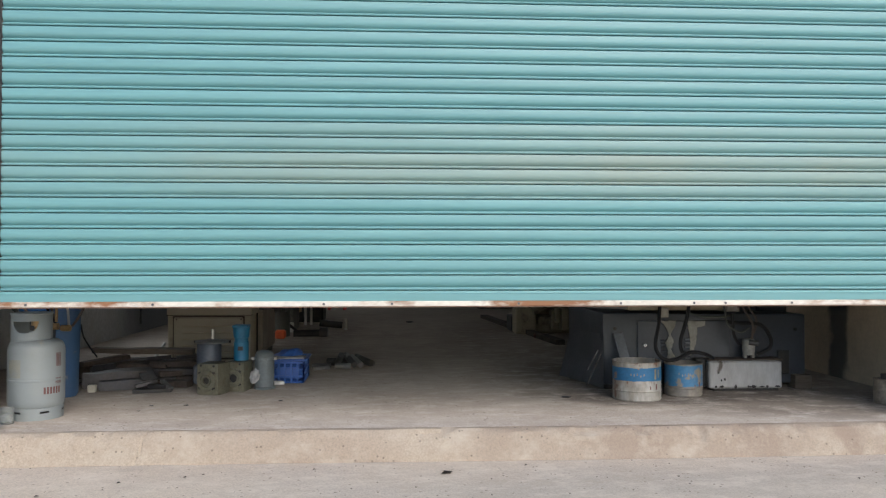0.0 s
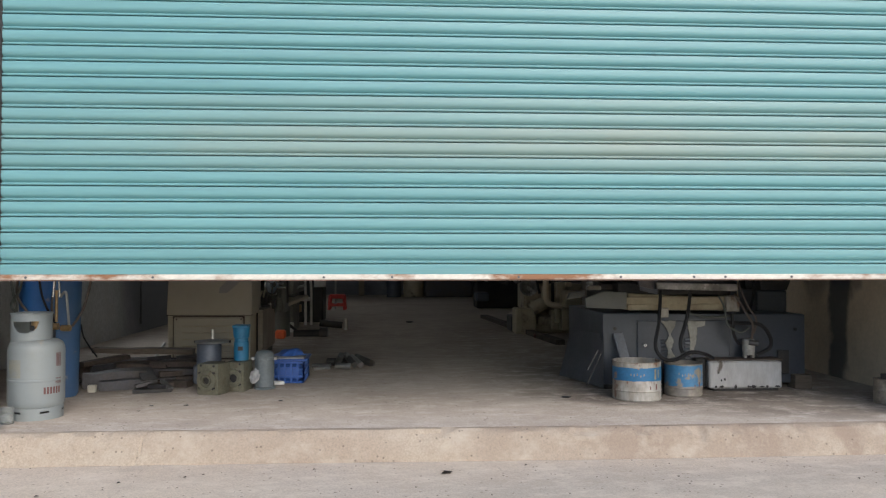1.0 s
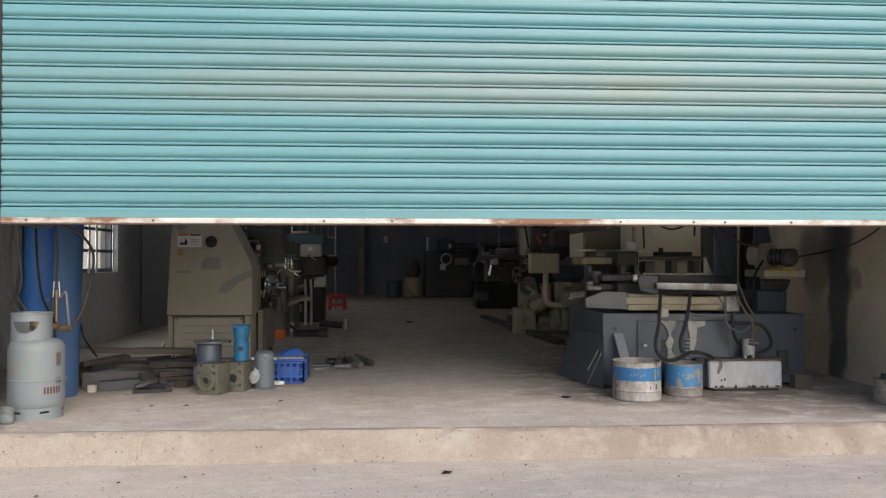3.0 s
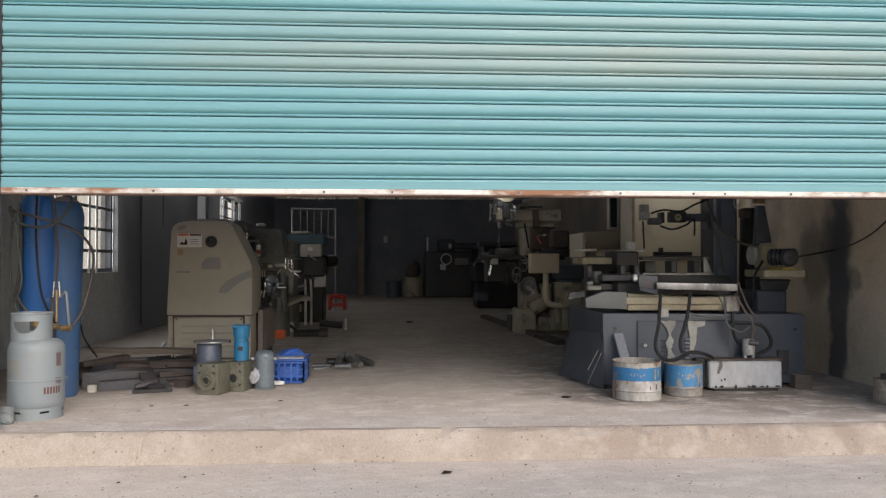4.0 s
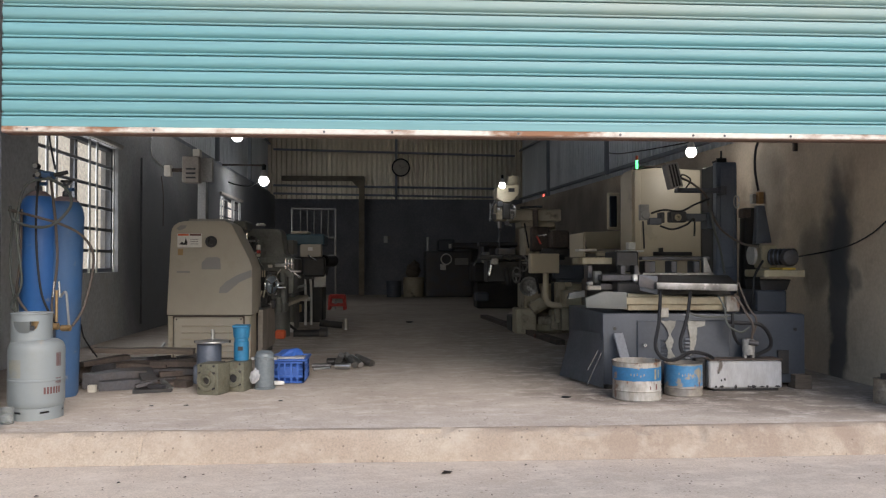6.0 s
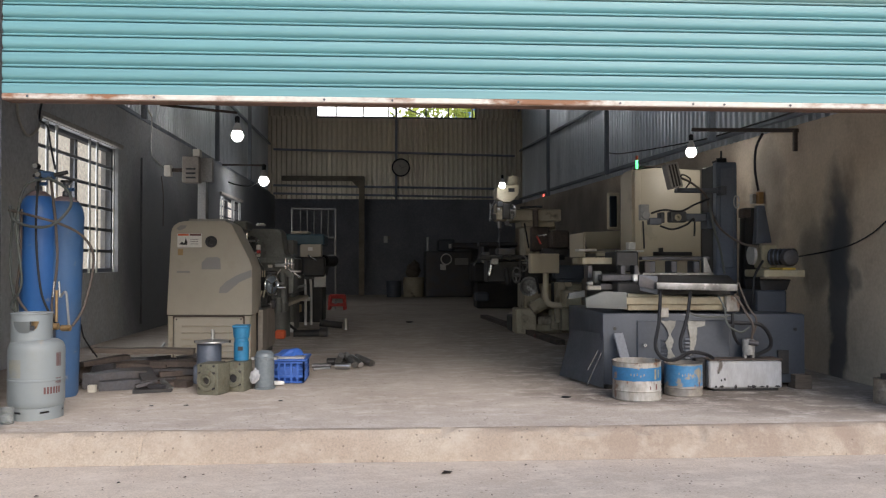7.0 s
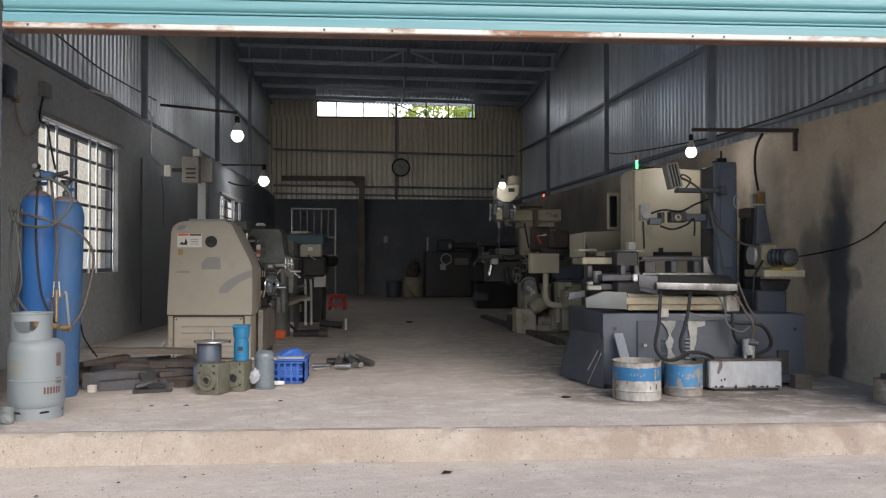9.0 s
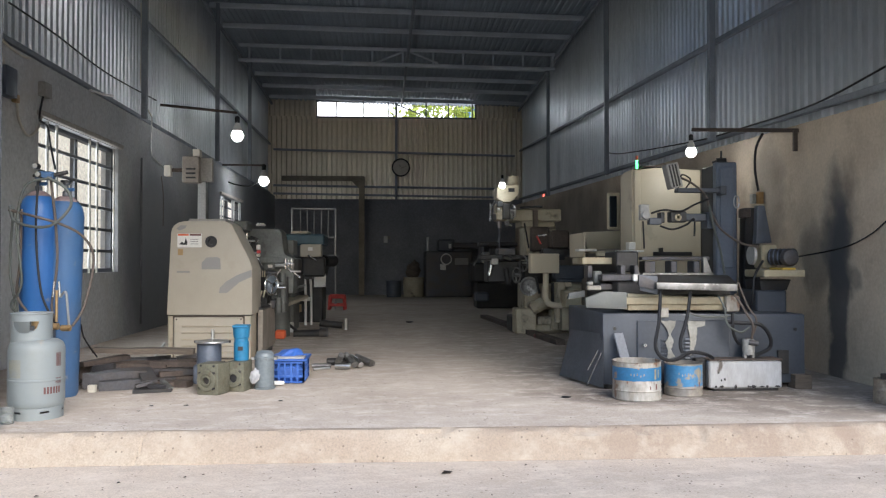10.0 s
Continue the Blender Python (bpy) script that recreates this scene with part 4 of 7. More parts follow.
for p, q, r, mm in (
        ((-1.288, 7.300, 1.062), (-1.288, 7.300, 1.005), 0.01, "chrome"),
        ((-1.324, 7.300, 0.992), (-1.218, 7.300, 0.992), 0.009, "galv"),
        ((-1.271, 7.300, 0.885), (-1.202, 7.300, 0.885), 0.011, "bright"),
        ((-1.316, 7.320, 0.942), (-1.241, 7.320, 0.917), 0.012, "iron"),
        ((-1.264, 7.350, 1.027), (-1.222, 7.350, 1.014), 0.014, "black"),
        ((-1.071, 7.500, 0.777), (-0.982, 7.500, 0.777), 0.018, "galv"),
        ((-0.968, 7.450, 0.839), (-0.967, 7.450, 0.740), 0.007, "chrome"),
        ((-0.942, 7.450, 0.825), (-0.942, 7.450, 0.760), 0.006, "chrome"),
        ((-0.912, 7.450, 0.832), (-0.911, 7.450, 0.750), 0.007, "chrome"),
        ((-0.979, 7.450, 0.788), (-0.888, 7.450, 0.788), 0.009, "chrome"),
        ((-0.928, 7.500, 0.719), (-0.832, 7.500, 0.719), 0.009, "bright"),
        ((-1.029, 7.350, 0.576), (-0.950, 7.350, 0.576), 0.011, "chrome"),
        ((-1.187, 7.200, 0.594), (-1.187, 7.200, 0.442), 0.01, "beige_low"),
        ((-1.188, 7.300, 0.731), (-1.188, 7.300, 0.671), 0.006, "beige_low"),
        ((-1.168, 7.300, 0.731), (-1.168, 7.300, 0.671), 0.006, "beige_low"),
        ((-1.148, 7.300, 0.731), (-1.148, 7.300, 0.671), 0.006, "beige_low"),
        ((-1.128, 7.300, 0.731), (-1.128, 7.300, 0.671), 0.006, "beige_low"),
        ((-1.169, 7.250, 0.486), (-1.143, 7.250, 0.551), 0.008, "cream_light"),
        ((-1.133, 7.250, 0.493), (-1.120, 7.250, 0.559), 0.008, "cream_light"),
        ((-1.043, 7.450, 0.692), (-1.006, 7.450, 0.740), 0.006, "bright"),
        ((-1.006, 7.550, 0.705), (-1.005, 7.550, 0.428), 0.035, "cast"),
        ((-0.974, 7.600, 0.669), (-0.974, 7.600, 0.425), 0.018, "black"),
        ((-1.033, 7.500, 0.482), (-1.032, 7.500, 0.344), 0.028, "cast"),
        ((-1.099, 7.400, 0.435), (-1.092, 7.400, 0.368), 0.012, "bright"),
        ((-1.305, 7.900, 1.162), (-1.215, 7.900, 1.157), 0.01, "galv"),
        ((-1.287, 7.900, 1.180), (-1.287, 7.900, 1.149), 0.007, "bright"),
        ((-1.260, 7.900, 1.180), (-1.260, 7.900, 1.149), 0.007, "bright"),
        ((-1.237, 7.900, 1.180), (-1.237, 7.900, 1.149), 0.007, "bright")):
    rd("fitting", p, q, r, M[mm], lathe, seg=12, bev=0.002)
# the first black block paints in the shade of the hollow behind the fittings
for dims, mm in (
        ((-1.205, -1.169, 7.300, 7.340, 0.912, 0.959), "white"),
        ((-1.202, -1.169, 7.300, 7.340, 0.882, 0.909), "red"),
        ((-1.205, -1.172, 7.300, 7.340, 0.852, 0.878), "enclosure_cap"),
        ((-1.134, -1.063, 7.420, 7.500, 0.740, 0.791), "cast"),
        ((-1.119, -1.078, 7.410, 7.420, 0.754, 0.781), "enclosure_cap"),
        ((-1.331, -1.223, 7.360, 7.500, 0.842, 1.027), "black"),
        ((-1.246, -0.974, 7.500, 7.600, 0.795, 0.846), "cast"),
        ((-1.237, -1.120, 7.400, 7.500, 0.351, 0.724), "black"),
        ((-1.144, -0.981, 7.560, 7.800, 0.341, 0.557), "cast"),
        ((-1.147, -1.039, 7.420, 7.500, 0.672, 0.723), "iron"),
        ((-1.223, -1.134, 7.300, 7.420, 0.340, 0.382), "slate"),
        ((-1.099, -1.055, 7.400, 7.500, 0.385, 0.461), "iron"),
        ((-1.165, -0.957, 8.0, 8.3, 0.882, 1.020), "cast")):
    bx("cover_block", dims, M[mm], lathe, 0.006)
for p, q in (((-1.031, 7.360, 0.648), (-1.084, 7.360, 0.589)), ((-0.999, 7.500, 0.777), (-0.846, 7.500, 0.671)), ((-1.255, 7.300, 0.975), (-1.195, 7.300, 0.992)), ((-1.142, 7.300, 0.750), (-1.188, 7.300, 0.825))):
    lv = rd("lever", p, q, 0.007, M["chrome"], lathe, seg=10)
    bm = B()
    bmesh.ops.create_uvsphere(bm, u_segments=12, v_segments=8, radius=0.014, matrix=Matrix.Translation(q))
    part("lever_knob", bm, M["chrome"], lv)
rd("chuck", (-1.215, 7.95, 0.93), (-1.215, 8.1, 0.93), 0.12, M["bright"], lathe, seg=28, bev=0.01)
bx("carriage", (-1.344, -0.953, 8.2, 8.7, 0.62, 0.85), M["black"], lathe, 0.02)
bx("tool_post", (-1.205, -1.065, 8.3, 8.5, 0.85, 1.0), M["bright"], lathe, 0.01)
rd("feed_rod", (-1.067, 7.5, 0.52), (-1.067, 10.0, 0.52), 0.014, M["bright"], lathe)

# ---- the second lathe, further in ----
M["teal"] = mat("dark_teal_enamel", (0.055, 0.10, 0.125), 0.45, 0.1, (0.04, 0.075, 0.095), 5, 0.7, 0.1)
lathe2 = thing("metal_lathe", "dark blue metal lathe with a beige gearbox cover further inside", "lathe")
bx("bed", (-1.660, -0.886, 10.8, 11.5, 0.687, 0.875), M["black"], lathe2, 0.02)
bx("headstock", (-1.438, -0.902, 10.9, 11.6, 1.03, 1.178), M["teal"], lathe2, 0.02)
bx("gearbox_cover", (-1.206, -0.926, 10.75, 10.9, 0.874, 1.039), M["beige"], lathe2, 0.012)
bx("data_plate", (-1.102, -1.043, 10.742, 10.75, 0.956, 1.001), M["white"], lathe2, 0.001)
bx("saddle", (-1.171, -0.878, 10.7, 11.2, 0.614, 0.867), M["black"], lathe2, 0.02)
bx("leg_casting", (-1.377, -0.925, 11.0, 11.5, 0.0, 0.700), M["black"], lathe2, 0.02)
bx("top_ledge", (-1.342, -1.118, 10.9, 11.3, 1.186, 1.216), M["beige_low"], lathe2, 0.004)
rd("motor", (-0.917, 10.900, 0.822), (-0.804, 11.200, 0.823), 0.08, M["black"], lathe2, seg=20, bev=0.01)
for p, q in (((-1.413, 10.600, 0.727), (-1.196, 10.600, 0.763)), ((-1.269, 10.600, 0.822), (-1.239, 10.600, 0.690)), ((-1.390, 10.700, 0.873), (-1.305, 10.600, 0.982)), ((-1.088, 10.600, 0.895), (-0.979, 10.600, 0.822))):
    rd("lever", p, q, 0.012, M["chrome"], lathe2, seg=8)

tbl = thing("work_stand", "narrow white-legged steel work stand beside the lathe", "stand")
bx("top", (-1.314, -1.020, 10.5, 10.9, 0.588, 0.617), M["iron"], tbl)
bx("shelf", (-1.295, -1.058, 10.540, 10.840, 0.306, 0.342), M["white"], tbl)
for x, y, mm in ((-1.108, 10.52, "white"), (-1.040, 10.56, "white"), (-1.300, 10.52, "iron"), (-1.295, 10.86, "iron")):
    tb("leg", [(x - 0.012, y, 0.59), (x - 0.004, y, 0.50), (x, y, 0.30), (x, y, 0.0)], 0.016, M[mm], tbl, 8)
bx("oil_tin", (-1.290, -1.175, 10.55, 10.7, 0.160, 0.255), M["brass"], tbl)
bx("splash_sheet", (-1.027, -0.871, 10.78, 10.8, 0.477, 0.650), M["white"], tbl)

rack = thing("tube_rack", "chromed tubular frame with thin upright bars", "rack")
for p, q in (((-1.704, 14.000, 0.848), (-1.707, 14.000, 1.727)), ((-0.966, 14.000, 0.848), (-0.968, 14.000, 1.710)), ((-1.707, 14.000, 1.727), (-0.968, 14.000, 1.710)), ((-1.706, 14.000, 1.234), (-0.967, 14.000, 1.226))):
    rd("rail", p, q, 0.016, M["galv"], rack, seg=10)
for p, q in (((-1.562, 14.000, 1.234), (-1.563, 14.000, 1.718)), ((-1.447, 14.000, 1.234), (-1.448, 14.000, 1.718)), ((-1.332, 14.000, 1.235), (-1.333, 14.000, 1.719)), ((-1.207, 14.000, 1.235), (-1.208, 14.000, 1.709)), ((-1.092, 14.000, 1.225), (-1.093, 14.000, 1.710))):
    rd("bar", p, q, 0.008, M["galv"], rack, seg=8)
for p, q in (((-1.704, 14.0, 0.0), (-1.704, 14.000, 0.848)), ((-0.966, 14.0, 0.0), (-0.966, 14.000, 0.848))):
    rd("leg", p, q, 0.016, M["galv"], rack, seg=10)

stool = thing("plastic_stool", "small red plastic stool on the concrete floor", "stool", (-0.932, 13.945, 0))
bx("seat", (-0.13, 0.13, -0.13, 0.13, 0.235, 0.26), M["red"], stool, 0.012)
for sx in (-1, 1):
    for sy in (-1, 1):
        bm = B()
        beam(bm, (sx * 0.132, sy * 0.132, 0), (sx * 0.115, sy * 0.115, 0.24), 0.038)
        part("leg", bm, M["red"], stool)
for sy in (-1, 1):
    bx("brace", (-0.13, 0.13, sy * 0.135 - 0.012, sy * 0.135 + 0.012, 0.06, 0.10), M["red"], stool, 0.004)
    bx("skirt", (-0.12, 0.12, sy * 0.12 - 0.01, sy * 0.12 + 0.01, 0.19, 0.24), M["red"], stool, 0.004)

M["gantry"] = mat("bare_pale_timber", (0.30, 0.26, 0.20), 0.8, 0.0, (0.22, 0.185, 0.14), 5, 0.8, 0.15, 60, 0.2)
frame_b = thing("timber_gantry", "bare brown timber post and beam gantry", "gantry")
bx("post", (-0.807, -0.671, 19.75, 19.87, 0, 2.851), M["gantry"], frame_b, 0.006)
bx("beam", (-2.667, -0.671, 19.74, 19.88, 2.782, 2.893), M["gantry"], frame_b, 0.006)
pl("brace", [(-0.794, 2.589), (-0.794, 2.782), (-0.985, 2.782)], 19.77, 19.85, M["gantry"], frame_b, 0.003)

# ---- gear motors and the basket near the door ----
def worm_box(parent, x0, x1, y0, y1, h, hole):
    """A cast worm gearbox with a round boss on its face."""
    g = bx("gearbox", (x0, x1, y0, y1, 0.0, h), M["olive"], parent, 0.012, "", 2)
    cx, cz, r = (x0 + x1) / 2, h * 0.47, (x1 - x0) * 0.44
    sp("boss", [(r, 0), (r, 0.012), (r * 0.94, 0.016), (r * 0.66, 0.016), (r * 0.60, 0.009), (hole * 1.5, 0.009), (hole * 1.35, 0.019), (hole, 0.019), (hole, -0.01), (0, -0.01)], M["olive"], g, disc_on(cx, y0, cz), 28)
    sp("bore", [(hole * 0.98, 0.004), (0, 0.004)], M["black"], g, disc_on(cx, y0, cz), 20)
    for a in range(45, 360, 90):
        x, z = cx + r * 0.98 * math.cos(radians(a)), cz + r * 0.98 * math.sin(radians(a))
        rd("bolt", (x, y0 - 0.014, z), (x, y0 + 0.004, z), 0.009, M["black"], g, seg=6)
    for sx in (0.2, 0.8):
        rd("bolt", (x0 + (x1 - x0) * sx, y0 - 0.005, h * 0.93), (x0 + (x1 - x0) * sx, y0 + 0.004, h * 0.93), 0.007, M["black"], g, seg=6)
    return g


def turned(ob, centre, degrees):
    """Turns a part about an upright axis."""
    c = Matrix.Translation((*centre, 0))
    ob.matrix_basis = c @ Matrix.Rotation(radians(degrees), 4, "Z") @ c.inverted()


gm_a = thing("gear_motor", "olive cast worm gearbox with a blue-grey motor behind it", "gear motor")
turned(worm_box(gm_a, -1.160, -1.015, 4.98, 5.12, 0.19, 0.022), (-1.09, 5.05), -19)
m1 = sp("motor", [(0, 0.0), (0.074, 0.0), (0.076, 0.01), (0.076, 0.245), (0.074, 0.25), (0.07, 0.256), (0, 0.256)], M["motor"], gm_a, pose(-1.159, 5.25, 0.035), 32)
sp("flange", [(0.076, 0.290), (0.105, 0.292), (0.108, 0.297), (0.105, 0.304), (0.06, 0.308), (0.03, 0.314), (0, 0.314)], M["galv"], m1, pose(-1.138, 5.25, 0.0), 32)
rd("shaft", (-1.138, 5.25, 0.312), (-1.138, 5.25, 0.375), 0.011, M["bright"], m1)
bx("terminal_box", (-1.240, -1.198, 5.17, 5.3, 0.04, 0.16), M["motor"], m1, 0.01)
for u in (0, 1):
    x = -1.233 if u == 0 else -1.042
    rd("flange_ear", (x, 5.25, 0.292), (x, 5.25, 0.304), 0.02, M["iron"], m1, seg=14)
gm_b = thing("gear_motor", "olive cast worm gearbox with an upright cyan motor", "gear motor")
turned(worm_box(gm_b, -1.022, -0.895, 5.1, 5.25, 0.185, 0.026), (-0.96, 5.18), -12)
rd("input_shaft", (-1.065, 5.16, 0.125), (-1.023, 5.16, 0.125), 0.012, M["bright"], gm_b)
m2 = sp("motor", [(0.0, 0.185), (0.046, 0.186), (0.047, 0.30), (0.043, 0.305), (0.043, 0.325), (0.048, 0.33), (0.054, 0.395), (0.05, 0.40), (0.0, 0.40)], M["cyan"], gm_b, pose(-0.948, 5.2, 0.0), 24)
bx("flange", (-0.996, -0.898, 5.14, 5.25, 0.392, 0.408), M["cyan"], m2, 0.004)
bx("name_plate", (-0.961, -0.930, 5.148, 5.158, 0.25, 0.275), M["black"], m2, 0.001)
M["pump_grey"] = mat("grey_green_motor_paint", (0.16, 0.185, 0.20), 0.45, 0.1, (0.12, 0.14, 0.15), 7, 0.6, 0.1)
pump = thing("grey_pump_motor", "grey painted cylindrical pump motor with a clamped cap", "motor", (-0.809, 5.24, 0))
sp("body", [(0, 0), (0.066, 0.0), (0.068, 0.010), (0.061, 0.014), (0.061, 0.186), (0.066, 0.188), (0.066, 0.202), (0.060, 0.204), (0.057, 0.222), (0.046, 0.236), (0.025, 0.243), (0, 0.244)], M["pump_grey"], pump, None, 32)
for s in (-1, 1):
    bx("clamp", (s * 0.068 - 0.014, s * 0.068 + 0.014, -0.02, 0.02, 0.182, 0.2), M["galv"], pump, 0.003)
bm = B()
bmesh.ops.create_icosphere(bm, subdivisions=3, radius=1.0)
for v in bm.verts:
    k = 1 + 0.35 * noise.noise(v.co * 2.3)
    v.co = Vector((v.co.x * 0.030, v.co.y * 0.02, v.co.z * 0.046)) * k
part("rag", bm, M["rag"], pump, "crumpled white rag").matrix_basis = pose(-0.052, -0.06, 0.085, 0, 12, 0)
bsk = thing("plastic_basket", "blue plastic basket with open grid sides and blue sacking inside", "basket")
x0, x1, y0, y1 = -0.785, -0.582, 5.42, 5.72
bx("bottom", (x0, x1, y0, y1, 0.004, 0.016), M["basket"], bsk)
for i in range(6):
    x = x0 + (x1 - x0) * i / 5
    for y in (y0, y1):
        bx("rib", (x - 0.006, x + 0.006, y - 0.006, y + 0.006, 0.01, 0.15), M["basket"], bsk, 0.0)
for i in range(5):
    y = y0 + (y1 - y0) * i / 4
    for x in (x0, x1):
        bx("rib", (x - 0.006, x + 0.006, y - 0.006, y + 0.006, 0.01, 0.15), M["basket"], bsk, 0.0)
for z in (0.05, 0.095, 0.14):
    for dims in ((x0, x1, y0 - 0.004, y0 + 0.004, z - 0.006, z + 0.006), (x0, x1, y1 - 0.004, y1 + 0.004, z - 0.006, z + 0.006), (x0 - 0.004, x0 + 0.004, y0, y1, z - 0.006, z + 0.006), (x1 - 0.004, x1 + 0.004, y0, y1, z - 0.006, z + 0.006)):
        bx("band", dims, M["basket"], bsk, 0.0)
for dims in ((x0 - 0.02, x1 + 0.02, y0 - 0.02, y0 + 0.006, 0.15, 0.165), (x0 - 0.02, x1 + 0.02, y1 - 0.006, y1 + 0.02, 0.15, 0.165), (x0 - 0.02, x0 + 0.006, y0, y1, 0.15, 0.165), (x1 - 0.006, x1 + 0.02, y0, y1, 0.15, 0.165)):
    bx("rim", dims, M["basket"], bsk, 0.003)
bx("liner", (x0 + 0.01, x1 - 0.01, y0 + 0.01, y1 - 0.01, 0.018, 0.13), M["basket"], bsk, 0.02)
bm = B()
bmesh.ops.create_icosphere(bm, subdivisions=4, radius=1.0)
for v in bm.verts:
    k = 1 + 0.25 * noise.noise(v.co * 2.0 + Vector((3, 1, 0)))
    v.co = Vector((v.co.x * 0.10, v.co.y * 0.10, v.co.z * 0.05)) * k
part("sacking", bm, M["basket"], bsk, "crumpled blue sacking").matrix_basis = pose((x0 + x1) / 2 - 0.02, (y0 + y1) / 2, 0.165, 0, -12, 0)

bx("pale_sheet", (x0 - 0.014, x1 + 0.004, y0 - 0.016, y0 + 0.10, 0.166, 0.176), M["rag"], bsk, 0.003, "pale folded sheet over the rim")


# ---- the slate-blue machine with the white coolant tank ----
M["tank"] = mat("chipped_white_tank", (0.43, 0.435, 0.445), 0.5, 0.0, (0.31, 0.305, 0.295), 10, 0.7, 0.08, 50, 0.1, (1, 1, 0.35), (0.10, 0.085, 0.07), 8, 0.60, 0.63)
M["cream"] = mat("oily_cream_paint", (0.35, 0.30, 0.20), 0.5, 0.0, (0.23, 0.185, 0.115), 5, 0.9, 0.08, 50, 0.08, stain=(0.16, 0.12, 0.07), stain_scale=5, stain_low=0.58, stain_high=0.68)
M["drum_white"] = mat("dirty_white_tinplate", (0.34, 0.325, 0.295), 0.5, 0.1, (0.22, 0.185, 0.145), 12, 0.95, 0.14, 50, 0.2, (1, 1, 0.5), (0.15, 0.085, 0.055), 16, 0.57, 0.63)
M["drum_blue"] = mat("scraped_blue_print", (0.02, 0.13, 0.27), 0.45, 0.1, (0.03, 0.15, 0.32), 9, 0.6, 0.1, 50, 0.1, stain=(0.24, 0.17, 0.12), stain_scale=13, stain_low=0.61, stain_high=0.64)
M["drum_pale"] = mat("scraped_pale_tinplate", (0.27, 0.24, 0.20), 0.5, 0.15, (0.16, 0.15, 0.14), 8, 0.85, 0.12, 50, 0.2, stain=(0.17, 0.10, 0.065), stain_scale=15, stain_low=0.60, stain_high=0.66)
M["drum_flaked"] = mat("flaking_blue_print", (0.035, 0.18, 0.36), 0.45, 0.1, (0.09, 0.20, 0.33), 9, 0.7, 0.1, 50, 0.1, stain=(0.25, 0.225, 0.19), stain_scale=11, stain_low=0.53, stain_high=0.57)
M["drum_in"] = mat("crusted_inside", (0.16, 0.12, 0.09), 0.9)

M["worn"] = mat("worn_table_steel", (0.27, 0.265, 0.255), 0.45, 0.7, (0.12, 0.115, 0.11), 7, 0.9, 0.15, stain=(0.55, 0.55, 0.53), stain_scale=6, stain_low=0.58, stain_high=0.64)
M["slate_col"] = mat("blue_grey_enamel", (0.115, 0.135, 0.175), 0.45, 0.05, (0.09, 0.107, 0.14), 3, 0.7, 0.07, 50, 0.05, stain=(0.07, 0.08, 0.10), stain_scale=3.5, stain_low=0.6, stain_high=0.75)
M["slate_pale"] = mat("dusty_slate_plate", (0.19, 0.20, 0.225), 0.6, 0.1, (0.14, 0.15, 0.17), 3, 0.8, 0.1)
M["tin_rust"] = mat("stained_tin", (0.33, 0.28, 0.22), 0.5, 0.3, (0.15, 0.11, 0.08), 10, 0.9, 0.15, 60, 0.2)
M["mill"] = mat("grimy_mill_paint", (0.42, 0.37, 0.27), 0.5, 0.0, (0.29, 0.25, 0.175), 4, 0.8, 0.06, 120, 0.04, stain=(0.09, 0.075, 0.055), stain_scale=5, stain_low=0.56, stain_high=0.7)
M["enclosure"] = mat("dull_cream_sheet", (0.57, 0.495, 0.36), 0.5, 0.0, (0.50, 0.43, 0.31), 2, 0.7, 0.03, 160, 0.02, stain=(0.27, 0.23, 0.165), stain_scale=3, stain_low=0.6, stain_high=0.8)
M["guard"] = mat("grey_green_guard", (0.12, 0.125, 0.118), 0.5, 0.1, (0.095, 0.10, 0.094), 4, 0.7, 0.06, 150, 0.03)
M["peeled"] = mat("bare_undercoat", (0.33, 0.32, 0.285), 0.6, 0.0, (0.20, 0.19, 0.165), 9, 0.9, 0.12)
M["yellow"] = mat("yellow_cloth", (0.62, 0.40, 0.06), 0.9)

def ragged(pts, size=0.007, steps=5):
    """An outline with torn edges."""
    out = []
    for (x0, z0), (x1, z1) in zip(pts, pts[1:] + pts[:1]):
        for k in range(steps):
            x, z = x0 + (x1 - x0) * k / steps, z0 + (z1 - z0) * k / steps
            out.append((x + size * noise.noise(Vector((x * 70, z * 70, 3))), z + size * noise.noise(Vector((x * 70, z * 70, 17)))))
    return out


edm = thing("grinding_machine", "slate-blue machine tool with worktable, column and measuring arms", "machine tool")
YB = 5.06
base2 = pl("base", [(1.326, 0.03), (2.644, 0.03), (2.644, 0.470), (1.326, 0.482)], YB, 6.05, M["slate"], edm, 0.015)
dp = bx("door_panel", (1.545, 2.141, 5.045, 5.06, 0.1, 0.432), M["slate"], base2, 0.004)
for i in range(7):
    for u0 in (0, 1):
        xa, xb = (1.694, 1.774) if u0 == 0 else (1.840, 1.906)
        bx("louvre", (xa, xb, 5.036, 5.047, 0.17 + i * 0.022, 0.182 + i * 0.022), M["slate"], dp, 0.003)
for pts in ([(1.692, 0.433), (1.787, 0.433), (1.776, 0.390), (1.754, 0.347), (1.775, 0.305), (1.757, 0.255), (1.779, 0.205), (1.728, 0.191), (1.739, 0.241), (1.721, 0.291), (1.743, 0.340), (1.725, 0.390)],
            [(1.860, 0.432), (1.980, 0.432), (1.973, 0.400), (1.925, 0.389), (1.921, 0.318), (1.902, 0.229), (1.873, 0.211), (1.881, 0.300), (1.870, 0.372)]):
    pl("peeled_mark", ragged(pts), 5.030, 5.036, M["peeled"], dp, 0.0, "ragged off-white patch of peeled paint")
for i in range(7):
    bx("spring_coil", (1.847, 1.877, 5.022, 5.036, 0.165 + i * 0.024, 0.178 + i * 0.024), M["slate_pale"], dp, 0.004)
